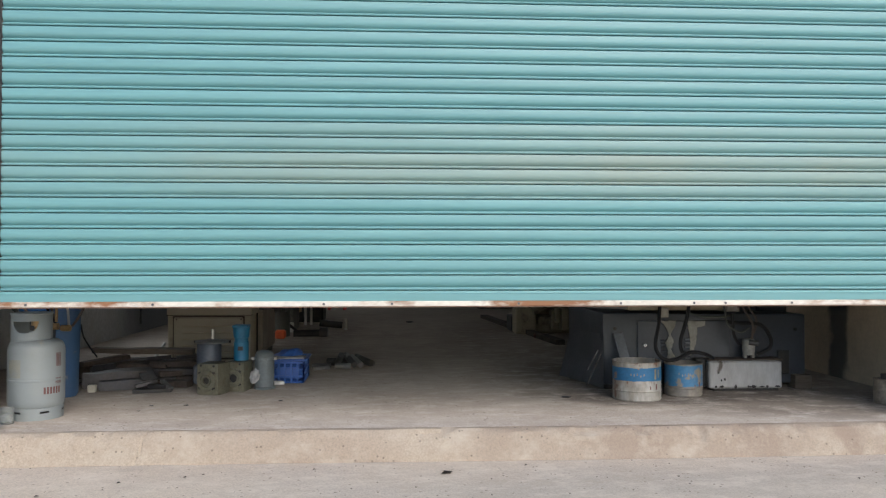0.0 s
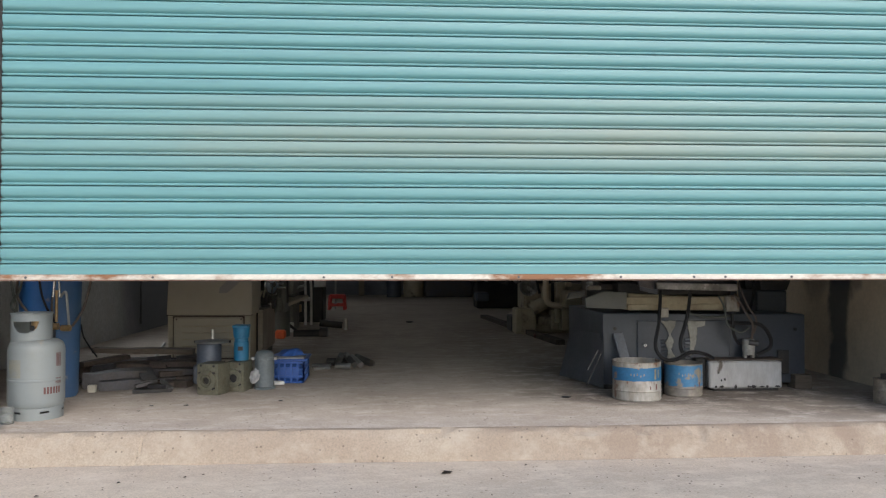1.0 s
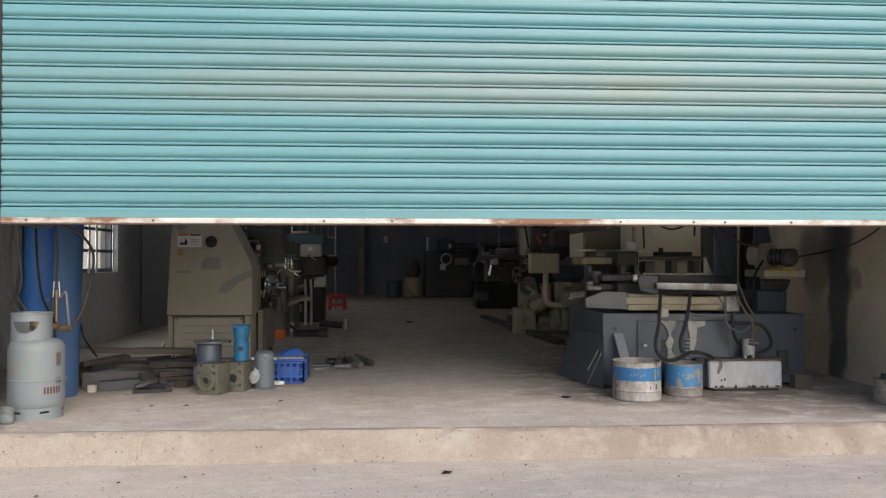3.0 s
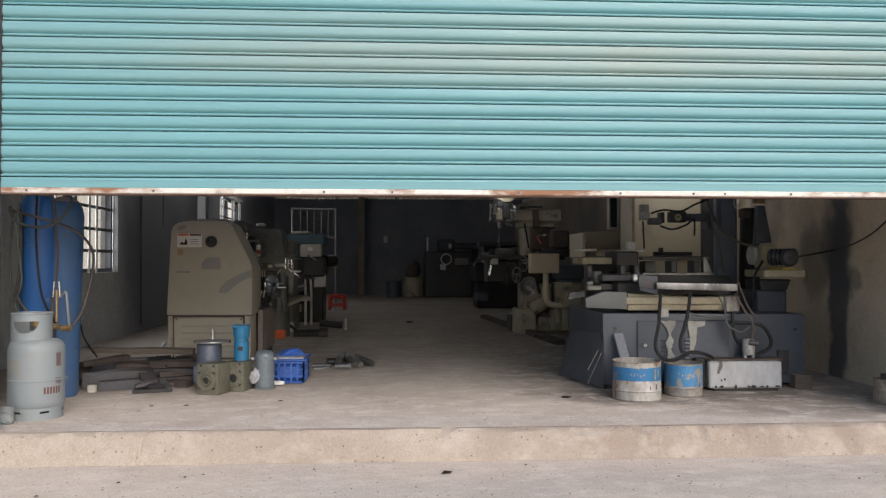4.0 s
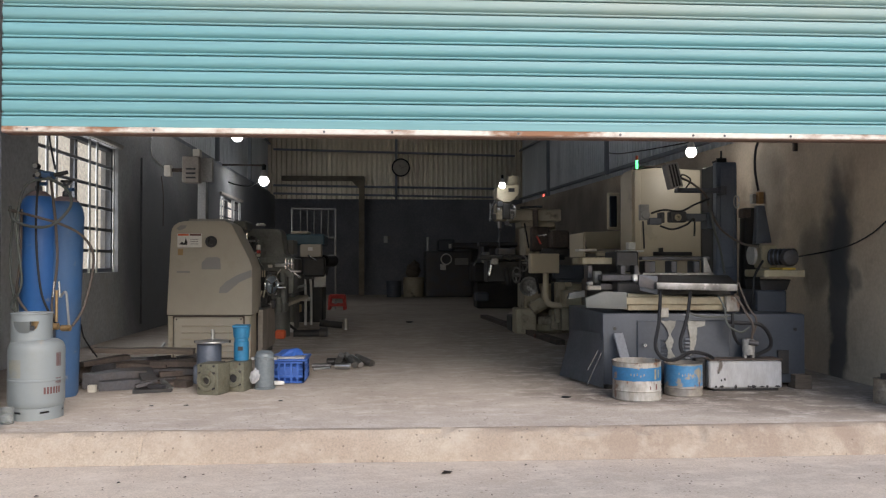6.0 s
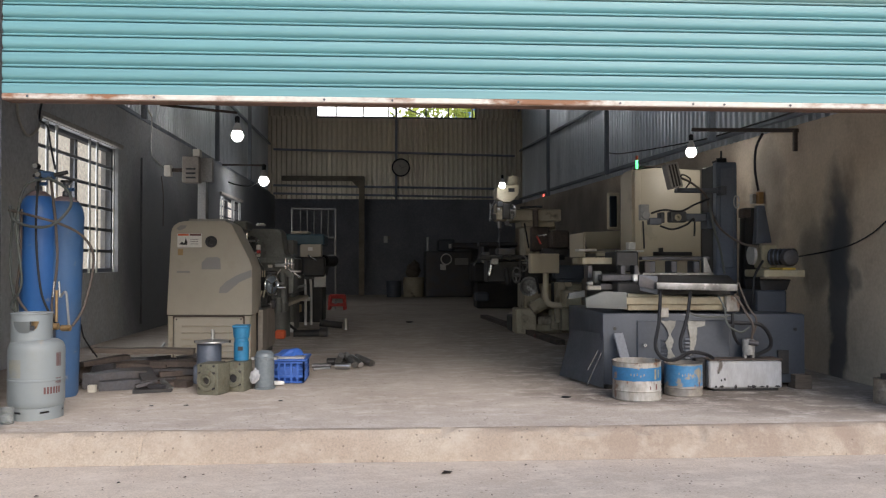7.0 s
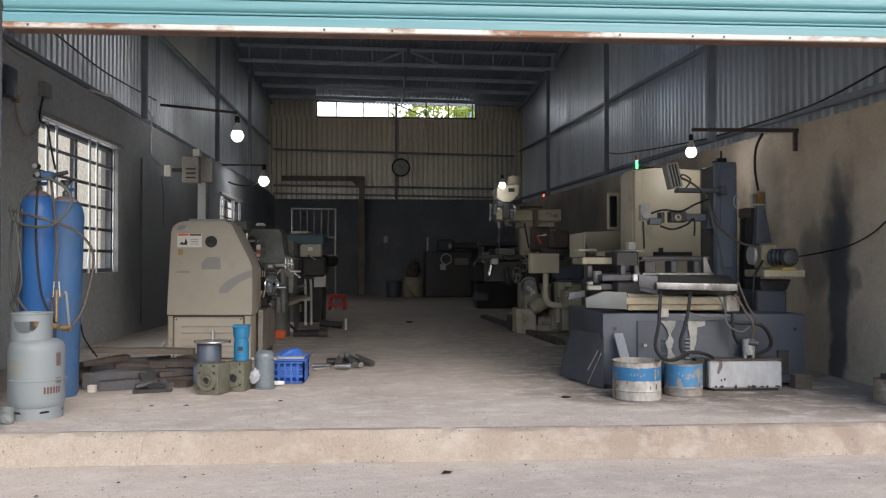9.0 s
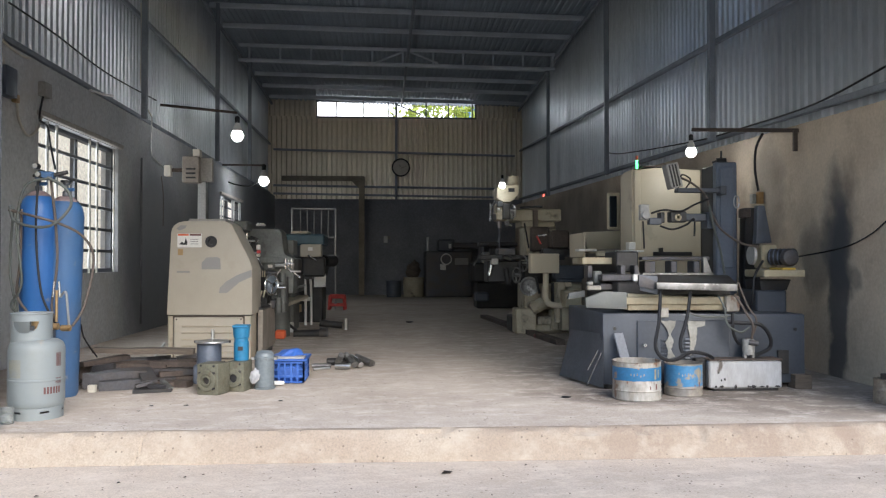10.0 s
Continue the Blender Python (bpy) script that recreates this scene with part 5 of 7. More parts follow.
bx("latch_plate", (1.687, 1.742, 5.03, 5.046, 0.454, 0.514), M["drum_white"], base2, 0.003)
rd("door_knob", (1.581, 5.0, 0.283), (1.581, 5.05, 0.283), 0.010, M["chrome"], base2, bev=0.003)
for u in (0, 1):
    x, z = (1.403, 0.383) if u == 0 else (2.575, 0.373)
    rd("lifting_hole", (x, 5.052, z), (x, 5.064, z), 0.011, M["black"], base2, seg=14)
# flat black plate painted for the shade inside the base's cutout
bx("recess", (2.456, 2.531, 5.048, 5.062, 0.09, 0.241), M["black"], base2, 0.003)
for u in (0, 1, 2, 3):
    x = 1.380 if u % 2 == 0 else 2.620
    y = 5.12 if u < 2 else 5.95
    rd("foot", (x, y, 0.0), (x, y, 0.035), 0.035, M["black"], base2, seg=14)
# skirt, saddle and table
pl("skirt", [(1.487, 0.497), (2.196, 0.495), (2.196, 0.574), (1.487, 0.604)], 5.06, 5.62, M["cream"], edm, 0.008, "oil-stained cream skirt")
bx("skirt_band", (1.468, 2.120, 5.035, 5.062, 0.535, 0.584), M["cream"], edm, 0.004)
bx("side_box", (2.103, 2.195, 5.01, 5.3, 0.489, 0.589), M["drum_white"], edm, 0.006)
pl("guard_plate", [(1.205, 0.519), (1.462, 0.508), (1.462, 0.613), (1.319, 0.621), (1.202, 0.579)], 4.99, 5.03, M["guard"], edm, 0.004)
pl("guard_plate", [(1.180, 0.553), (1.295, 0.568), (1.295, 0.613), (1.191, 0.595)], 5.4, 5.44, M["guard"], edm, 0.003)
bx("saddle", (1.438, 2.184, 5.12, 5.9, 0.585, 0.673), M["black"], edm, 0.01)
bx("table_wing", (1.359, 1.609, 5.2, 5.6, 0.679, 0.723), M["iron"], edm, 0.006)
bx("wing_edge", (1.565, 1.606, 5.185, 5.2, 0.671, 0.726), M["grey_box"], edm, 0.002)
tray = pl("tray_side", [(1.520, 0.654), (1.615, 0.633), (1.629, 0.685), (1.520, 0.724)], 4.93, 4.96, M["iron"], edm, 0.003)
bm = B()
prism(bm, [(1.622, 0.637), (2.132, 0.622), (2.132, 0.667), (1.622, 0.678)], 4.90, 4.93, 0.003)
part("tray_lip", bm, M["worn"], edm, "bare worn steel lip")
bm = B()
q = [bm.verts.new(p) for p in ((1.628, 4.920, 0.678), (2.139, 4.920, 0.667), (2.281, 5.400, 0.715), (1.644, 5.300, 0.717))]
bm.faces.new(q)
bmesh.ops.solidify(bm, geom=bm.faces[:], thickness=0.008)
part("tray", bm, M["iron"], edm)
bx("vee_block", (1.706, 2.204, 5.45, 5.5, 0.714, 0.730), M["worn"], edm, 0.003)
pl("end_plate", [(2.152, 0.730), (2.212, 0.730), (2.172, 0.835), (2.152, 0.835)], 5.5, 5.54, M["worn"], edm, 0.002)
bx("back_rail", (1.780, 2.276, 5.7, 5.78, 0.816, 0.844), M["iron"], edm, 0.004)
for u in (0, 1, 2, 3):
    x = (1.773, 1.959, 2.122, 1.806)[u]
    bx("stop_block", (x - 0.02, x + 0.025, 5.55, 5.68, 0.726, 0.811), M["iron"], edm, 0.005)
bx("work_block", (1.536, 1.694, 5.5, 5.8, 0.734, 0.878), M["black"], edm, 0.01)
for u in (0, 1, 2):
    x = (1.553, 1.647, 1.327)[u]
    bx("clamp", (x - 0.012, x + 0.02, 5.4, 5.5, 0.698, 0.781), M["iron"], edm, 0.004)
bx("cross_rail", (1.323, 1.584, 5.6, 5.9, 0.788, 0.835), M["cream"], edm, 0.005)
for dims, mm in (((1.335, 1.385, 5.300, 5.360, 0.662, 0.744), "guard"), ((1.274, 1.308, 5.220, 5.280, 0.653, 0.675), "grey_box"), ((1.357, 1.448, 5.240, 5.340, 0.619, 0.663), "iron"), ((1.265, 1.355, 5.200, 5.260, 0.620, 0.650), "drum_white"), ((1.555, 1.595, 5.170, 5.184, 0.676, 0.723), "worn")):
    bx("fixture", dims, M[mm], edm, 0.006)
pl("tray_end", [(1.533, 0.726), (1.644, 0.716), (1.643, 0.600), (1.533, 0.628)], 4.945, 4.96, M["slate"], edm, 0.003, "grey end plate of the tray")
rd("fixture_pin", (1.502, 5.300, 0.676), (1.502, 5.300, 0.605), 0.010, M["iron"], edm, seg=12)
# column and arms
col = bx("column", (2.387, 2.545, 5.85, 5.92, 0.425, 1.543), M["slate_col"], edm, 0.008)
# black block added to paint in the shaded flank of the shallow column
bx("column_casing", (2.392, 2.54, 5.925, 6.15, 0.425, 1.53), M["black"], edm, 0.008, "black block standing for the column's shaded side")
bx("column_panel", (2.413, 2.515, 5.84, 5.852, 0.758, 1.508), M["slate_col"], col, 0.006)
bx("column_cap", (2.416, 2.489, 5.9, 6.0, 1.549, 1.566), M["black"], col, 0.003)
rd("cap_handle", (2.420, 5.920, 1.573), (2.493, 5.920, 1.574), 0.008, M["black"], col, seg=8)
rd("cap_pin", (2.454, 5.920, 1.569), (2.455, 5.920, 1.633), 0.008, M["black"], col, seg=8)
bx("upper_arm", (2.071, 2.417, 5.78, 5.85, 1.311, 1.344), M["slate"], edm, 0.004)
bx("arm_lug", (2.383, 2.430, 5.76, 5.85, 1.296, 1.358), M["slate"], edm, 0.004)
ub = bx("display_box", (-0.045, 0.045, -0.05, 0.05, -0.09, 0.09), M["grey_box"], edm, 0.006)
ub.matrix_basis = pose(*(2.023, 5.750, 1.425), 0, -13, 0)
for k in range(3):
    bx("display_slot", (-0.03 + k * 0.022, -0.018 + k * 0.022, -0.054, -0.048, -0.08, 0.08), M["black"], ub, 0.0)
bx("lower_arm", (2.023, 2.284, 5.7, 5.8, 1.099, 1.152), M["slate"], edm, 0.005)
bx("arm_head", (1.964, 2.079, 5.62, 5.7, 1.085, 1.162), M["black"], edm, 0.006)
sp("spindle_face", [(0.024, 0.0), (0.024, 0.01), (0.012, 0.012), (0.01, 0.0), (0, 0.0)], M["cream"], edm, disc_on(2.015, 5.62, 1.119), 20)
bx("probe_block", (1.817, 1.907, 5.64, 5.7, 1.069, 1.117), M["slate"], edm, 0.004)
bx("probe_clip", (1.899, 1.927, 5.64, 5.72, 1.081, 1.157), M["black"], edm, 0.003)
sp("dial", [(0.028, -0.02), (0.03, 0.0), (0.028, 0.012), (0.0, 0.014)], M["grey_box"], edm, disc_on(1.790, 5.64, 1.136), 24)
bx("dial_body", (1.756, 1.821, 5.655, 5.7, 1.101, 1.213), M["grey_box"], edm, 0.004)
bx("arm_bracket", (2.251, 2.301, 5.68, 5.8, 1.043, 1.161), M["slate"], edm, 0.004)
tb("sight_loop", [(2.527 + 0.02 * math.cos(a * 0.5), 5.82, 1.247 + 0.045 * math.sin(a * 0.5)) for a in range(13)], 0.005, M["galv"], edm)

for pts, r, mm, lb in (
        ([(2.061, 5.740, 1.339), (2.072, 5.700, 1.428), (2.145, 5.720, 1.398), (2.119, 5.740, 1.339)], 0.006, "rubber", "thin black lead"),
        ([(2.068, 5.700, 1.408), (2.150, 5.700, 1.368), (2.245, 5.700, 1.287), (2.270, 5.680, 1.184), (2.340, 5.660, 1.042), (2.370, 5.400, 0.935), (2.450, 5.300, 0.906)], 0.008, "hose_brown", "sagging brown lead from the arm"),
        ([(1.822, 5.620, 1.147), (1.908, 5.600, 1.170), (2.030, 5.600, 1.162), (2.132, 5.600, 1.210), (2.250, 5.640, 1.254)], 0.007, "rubber", "black lead to the probe"),
        ([(1.886, 5.620, 1.059), (1.969, 5.600, 1.034), (2.070, 5.600, 1.067), (2.131, 5.620, 1.108), (2.134, 5.620, 0.988)], 0.007, "rubber", "black lead under the arm"),
        ([(2.250, 5.640, 1.202), (2.286, 5.660, 1.062), (2.351, 5.700, 0.901), (2.342, 5.600, 0.720)], 0.009, "hose_grey", "grey hose down the column"),
        ([(1.777, 5.660, 1.093), (1.791, 5.680, 0.900)], 0.006, "rubber", "straight black lead"),
        ([(1.663, 4.950, 0.624), (1.635, 4.900, 0.436), (1.606, 4.880, 0.292), (1.642, 4.860, 0.219), (1.722, 4.860, 0.208), (1.817, 4.860, 0.252), (1.898, 4.860, 0.244), (1.974, 4.900, 0.211)], 0.0112, "rubber", "thick black coolant hose"),
        ([(1.853, 4.950, 0.624), (1.820, 4.920, 0.468), (1.769, 4.900, 0.314), (1.775, 4.880, 0.246)], 0.0112, "rubber", "thick black coolant hose"),
        ([(2.087, 4.960, 0.429), (2.165, 4.940, 0.423), (2.282, 4.920, 0.414), (2.343, 4.920, 0.343), (2.352, 4.940, 0.271), (2.276, 4.950, 0.225)], 0.012, "rubber", "black pump hose"),
        ([(2.138, 4.960, 0.605), (2.194, 4.940, 0.500), (2.235, 4.920, 0.414), (2.241, 4.950, 0.323)], 0.008, "hose_brown", "thin brown pump lead"),
        ([(2.030, 4.960, 0.599), (2.064, 4.940, 0.519), (2.077, 4.920, 0.415), (2.156, 4.920, 0.369), (2.213, 4.920, 0.396)], 0.006, "hose_grey", "thin grey pipe"),
        ([(2.161, 4.960, 0.676), (2.209, 4.940, 0.536), (2.257, 4.920, 0.449), (2.251, 4.940, 0.359)], 0.006, "hose_brown", "thin brown lead"),
        ([(1.846, 5.000, 0.491), (1.932, 4.990, 0.463), (2.078, 4.990, 0.459), (2.151, 4.990, 0.476)], 0.007, "hose_grey", "grey pipe along the skirt"),
        ([(2.119, 4.950, 0.483), (2.121, 4.940, 0.360), (2.165, 4.960, 0.288)], 0.010, "rubber", "black hose to the tank")):
    cable("machine_hose", pts, r, M[mm], lb + " on the slate-blue machine")

# grinder post beside the column
post = thing("grinder_post", "dark pedestal with a motor, pulley guard and cream tray", "grinder")
bx("pedestal", (2.457, 2.669, 5.35, 5.65, 0.452, 0.613), M["slate"], post, 0.01)
pl("neck", [(2.494, 0.612), (2.676, 0.611), (2.708, 0.684), (2.486, 0.685)], 5.36, 5.6, M["black"], post, 0.01)
bx("tray", (2.441, 2.721, 5.2, 5.5, 0.703, 0.752), M["cream"], post, 0.006, "cream tray with a chipped edge")
bx("tray_cloth", (2.571, 2.663, 5.21, 5.4, 0.751, 0.766), M["yellow"], post, 0.004, "folded yellow cloth")
rd("motor", (2.575, 5.4, 0.838), (2.698, 5.28, 0.838), 0.055, M["black"], post, seg=28, bev=0.008)
for k in range(6):
    a = Vector((2.585, 5.39, 0.838)).lerp(Vector((2.685, 5.293, 0.838)), k / 5)
    d = Vector((0.123, -0.12, 0.0)).normalized() * 0.004
    rd("cooling_fin", a - d, a + d, 0.0575, M["motor"], post, seg=28)
sp("motor_cover", [(0.06, 0), (0.06, 0.02), (0.05, 0.035), (0.03, 0.04), (0, 0.04)], M["iron"], post, disc_on(2.648, 5.28, 0.834), 28)
rd("wheel", (2.440, 5.4, 0.850), (2.460, 5.4, 0.850), 0.065, M["grey_box"], post, seg=28)
bx("motor_block", (2.531, 2.639, 5.42, 5.55, 0.761, 0.921), M["cream"], post, 0.008)
pl("belt_guard", [(2.526, 0.930), (2.639, 0.938), (2.590, 1.197), (2.542, 1.197)], 5.5, 5.56, M["slate"], post, 0.005)
pl("guard_back", [(2.566, 0.448), (2.693, 0.448), (2.693, 1.202), (2.587, 1.202)], 5.8, 5.9, M["black"], post, 0.006)
bx("switch_box", (2.540, 2.600, 5.74, 5.82, 1.127, 1.193), M["rust"], post, 0.005)
cable("power_lead", [(2.480, 5.300, 0.811), (2.399, 5.250, 0.706), (2.386, 5.250, 0.556), (2.381, 5.300, 0.479)], 0.008, M["rubber"], "black motor lead hanging from the grinder")

# coolant tank with its pump
tank = thing("coolant_tank", "chipped white steel coolant tank with rusty edges", "tank")
bx("body", (1.961, 2.427, 4.93, 5.045, 0.018, 0.187), M["tank"], tank, 0.01)
bx("lid", (1.958, 2.430, 4.928, 5.05, 0.191, 0.201), M["rust"], tank, 0.002, "rusty dark lid edge")
bx("skid", (1.998, 2.411, 4.95, 5.04, 0.0, 0.018), M["black"], tank, 0.002)
rng = random.Random(5)
for k in range(12):
    x = 1.976 + rng.uniform(0, 0.43) if k < 9 else 2.011 + 0.02 * (k - 9) + rng.uniform(0.0, 0.01)
    z = 0.03 if k < 9 else rng.uniform(0.05, 0.12)
    w, hh = rng.uniform(0.005, 0.02) * (1 if k < 9 else 0.4), rng.uniform(0.005, 0.014) * (1 if k < 9 else 0.7)
    pl("paint_chip", [(x + w * math.cos(t) * rng.uniform(0.6, 1.2), z + hh * math.sin(t) * rng.uniform(0.6, 1.2)) for t in (0.3, 1.3, 2.2, 3.3, 4.2, 5.3)], 4.927, 4.932, M["black"], tank, 0.0)
pp = sp("pump", [(0, 0.0), (0.03, 0.0), (0.034, 0.004), (0.038, 0.03), (0.038, 0.09), (0.034, 0.1), (0.02, 0.102), (0, 0.103)], M["grey_box"], tank, pose(2.236, 4.985, 0.220), 24)
for s in (-1, 1):
    bx("pump_leg", (2.236 + s * 0.025 - 0.008, 2.236 + s * 0.025 + 0.008, 4.97, 5.0, 0.188, 0.227), M["grey_box"], pp, 0.002)
rd("outlet", (2.223, 4.950, 0.302), (2.275, 4.930, 0.297), 0.016, M["iron"], pp, seg=14)
bx("tank_wing", (1.894, 1.989, 4.98, 5.04, 0.02, 0.200), M["black"], tank, 0.006)

# cut-down paint drums
def paint_drum(name, at, r, h, low, label, band):
    root = thing(name, label, "drum", at, 0, "cut-down paint drums")
    prof = [(0, 0.006), (r * 0.96, 0.0), (r, 0.008), (r * 0.985, 0.014), (r * 0.985, h * 0.24), (r * 1.01, h * 0.26), (r * 0.985, h * 0.285), (r * 0.985, h * 0.98), (r * 1.01, h), (r * 0.975, h), (r * 0.965, 0.02), (0, 0.018)]
    sp("body", prof, low, root, None, 48)
    bm = B()
    k = 48
    for z0, z1 in ((band[0] * h, band[1] * h),):
        a = [[bm.verts.new((r * 0.989 * math.cos(2 * math.pi * i / k), r * 0.989 * math.sin(2 * math.pi * i / k), z + 0.004 * noise.noise(Vector((i * 0.4, z * 30, 0))))) for i in range(k)] for z in (z0, z1)]
        for i in range(k):
            bm.faces.new((a[0][i], a[0][(i + 1) % k], a[1][(i + 1) % k], a[1][i]))
    part("printed_band", bm, M["drum_flaked"] if r < 0.12 else M["drum_blue"], root, "scraped blue printed band")
    sp("residue", [(0, h * 0.3), (r * 0.955, h * 0.3)], M["drum_in"], root, None, 32)
    # printed words too worn to read, and rust runs below the rim
    rng = random.Random(int(r * 1000))
    for i in range(5):
        a = radians(-122 + i * 8 + rng.uniform(-2, 2))
        z0 = h * rng.uniform(0.62, 0.68)
        bm = B()
        bm.faces.new([bm.verts.new((r * 0.993 * math.cos(t), r * 0.993 * math.sin(t), z)) for t, z in ((a, z0), (a + 0.05, z0 + 0.002), (a + 0.05, z0 + 0.014), (a, z0 + 0.012))])
        part("print_bar", bm, M["drum_white"], root)
    for a, z0, z1, w in ((-62, 0.56, 0.83, 0.10), (-50, 0.6, 0.8, 0.07), (-75, 0.3, 0.4, 0.05), (-58, 0.30, 0.44, 0.09)):
        a = radians(a)
        bm = B()
        n = 7
        for i in range(n):
            f0, f1 = a + w * i / n, a + w * (i + 1) / n
            bm.faces.new([bm.verts.new((r * 0.9945 * math.cos(t), r * 0.9945 * math.sin(t), h * (z + 0.03 * noise.noise(Vector((t * 40, z * 9, r)))))) for t, z in ((f0, z0), (f1, z0), (f1, z1), (f0, z1))])
        part("rust_run", bm, M["cream"] if z0 > 0.5 else M["mark"], root)
    return root


paint_drum("paint_drum", (1.440, 4.72, 0), 0.142, 0.225, M["drum_white"], "cut-down paint drum, white below a scraped blue band", (0.52, 0.86))
paint_drum("paint_drum", (1.764, 4.84, 0), 0.113, 0.195, M["drum_pale"], "smaller cut-down drum with flaking blue paint", (0.32, 0.95))
tin = thing("paint_tin", "dented rusty tin with a pale label on the slab", "tin", (2.808, 4.47, 0))
sp("body", [(0, 0.0), (0.066, 0.0), (0.068, 0.006), (0.066, 0.012), (0.066, 0.07), (0.068, 0.075), (0.066, 0.08), (0.066, 0.135), (0.069, 0.14), (0.05, 0.142), (0.05, 0.136), (0, 0.136)], M["tin_rust"], tin, None, 32)
rd("cap", (0.0, 0, 0.136), (0.0, 0, 0.165), 0.028, M["rust"], tin, seg=18)
bm = B()
box(bm, 2.546, 2.657, 5.0, 5.1, 0.0, 0.089, 0.004)
one("timber_block", bm, M["wood"], "short brown timber block beside the machine", "block")

# plate leaning on the machine's flank
bm = B()
q = [bm.verts.new(p) for p in ((1.276, 5.750, 0.323), (1.332, 5.060, 0.351), (1.310, 4.980, 0.022), (1.166, 5.620, 0.015))]
bm.faces.new(q)
bmesh.ops.solidify(bm, geom=bm.faces[:], thickness=0.006)
one("steel_plate", bm, M["slate_pale"], "slate-grey steel plate leaning against the machine", "plate")
for p, q2 in (((1.275, 4.980, 0.256), (1.203, 4.950, 0.138)), ((1.307, 5.020, 0.234), (1.196, 4.950, 0.045))):
    bm = B()
    rod(bm, p, q2, 0.004, seg=8)
    one("steel_rod", bm, M["iron"], "thin dull steel rod leaning on the plate", "rod", "steel rods")
bm = B()
beam(bm, (1.414, 5.020, 0.357), (1.451, 4.950, 0.154), 0.075, 0.010)
one("steel_flat", bm, M["slate_pale"], "short steel flat propped against the base", "bar")

# ---- the beige enclosure behind ----
enc = thing("machining_centre", "cream sheet-metal machine enclosure with a green signal lamp", "machine tool")
pl("cabinet", [(2.218, 0.02), (2.796, 0.02), (2.796, 1.641), (2.373, 1.659), (2.223, 1.642)], 7.2, 7.52, M["enclosure"], enc, 0.015)
bm = B()
prism(bm, [(7.2, 0.02), (7.56, 0.02), (7.56, 1.60), (7.46, 1.64), (7.2, 1.64)], 2.156, 2.223, 0.008, 2, Matrix(((0, 1, 0, 0), (1, 0, 0, 0), (0, 0, 1, 0), (0, 0, 0, 1))))
part("side_cover", bm, M["enclosure"], enc)
side_door = bx("side_door", (2.257, 2.396, 8.400, 8.440, 1.144, 1.536), M["enclosure"], enc, 0.012, "open cream side door")
bx("door_window", (2.277, 2.355, 8.385, 8.402, 1.173, 1.499), M["door_glass"], side_door, 0.006, "dark door window")
pl("tray_back", [(1.986, 1.116), (2.366, 1.128), (2.366, 0.941), (2.021, 0.928)], 8.30, 8.33, M["enclosure"], enc, 0.006)
bx("tray_floor", (1.898, 2.198, 7.750, 8.300, 0.887, 0.915), M["mill"], enc, 0.004)
bx("tray_side", (1.836, 1.858, 7.720, 8.320, 0.854, 1.088), M["enclosure"], enc, 0.003)
bx("tray_ledge", (1.752, 1.925, 7.550, 7.700, 0.906, 0.928), M["white"], enc, 0.002, "bent pale sheet on the tray")
bx("tray_lip", (1.937, 2.122, 7.600, 7.640, 0.864, 0.891), M["enclosure"], enc, 0.003)
bx("tray_lip", (1.819, 2.111, 7.560, 7.600, 0.789, 0.848), M["enclosure"], enc, 0.003)
bx("base", (2.060, 2.341, 7.62, 8.5, 0.0, 0.794), M["black"], enc, 0.01)
bx("rear_body", (2.45, 2.80, 7.54, 8.6, 0.0, 1.60), M["slate"], enc, 0.01)
bx("top_trim", (2.259, 2.521, 7.22, 7.5, 1.664, 1.679), M["rust"], enc, 0.003)
sl = rd("signal_lamp", (2.221, 7.250, 1.653), (2.221, 7.250, 1.730), 0.012, M["green_glow"], enc, seg=14)
rd("lamp_cap", (2.221, 7.250, 1.730), (2.221, 7.250, 1.772), 0.012, M["orange"], sl, seg=14)
# black strip painted for the shade in the gap under the panel
bx("lower_gap", (2.348, 2.701, 7.170, 7.200, 0.861, 0.896), M["black"], enc, 0.002)
bx("latch", (2.393, 2.429, 7.150, 7.180, 0.886, 0.932), M["black"], enc, 0.003)
bx("edge_post", (2.172, 2.229, 7.165, 7.200, 0.916, 1.628), M["enclosure"], enc, 0.006)
bx("switch_box", (2.071, 2.131, 7.0, 7.1, 0.914, 0.978), M["white"], enc, 0.004)
bx("shelf", (2.001, 2.175, 6.9, 7.2, 0.892, 0.907), M["white"], enc, 0.003)

# ---- the turret mill ----
mill = thing("milling_machine", "cream turret milling machine with chrome handwheels", "milling machine")
YM = 9.2
bx("base", (1.423, 2.030, 9.1, 10.0, 0.0, 0.188), M["mill"], mill, 0.03)
pl("column", [(1.600, 0.093), (1.995, 0.092), (1.954, 1.273), (1.587, 1.271)], 9.6, 10.1, M["mill"], mill, 0.03)
bx("knee", (1.488, 1.879, 9.1, 9.6, 0.265, 0.561), M["mill"], mill, 0.02)
bx("table", (0.991, 1.956, 9.1, 9.4, 0.832, 0.882), M["black"], mill, 0.01)
bx("saddle", (1.480, 1.804, 9.1, 9.55, 0.562, 0.819), M["black"], mill, 0.015)
bx("ram", (1.409, 2.001, 9.5, 9.9, 1.286, 1.433), M["mill"], mill, 0.015)
bx("turret", (1.524, 1.930, 9.55, 10.0, 1.222, 1.302), M["mill"], mill, 0.01)
pl("head", [(1.189, 1.647), (1.189, 1.536), (1.261, 1.484), (1.366, 1.498), (1.445, 1.583), (1.445, 1.694), (1.209, 1.680)], 9.2, 9.5, M["mill"], mill, 0.015)
rd("motor", (1.401, 9.350, 1.686), (1.401, 9.350, 1.804), 0.065, M["mill"], mill, seg=24, bev=0.01)
bx("belt_window", (1.324, 1.395, 9.19, 9.2, 1.606, 1.651), M["black"], mill, 0.004)
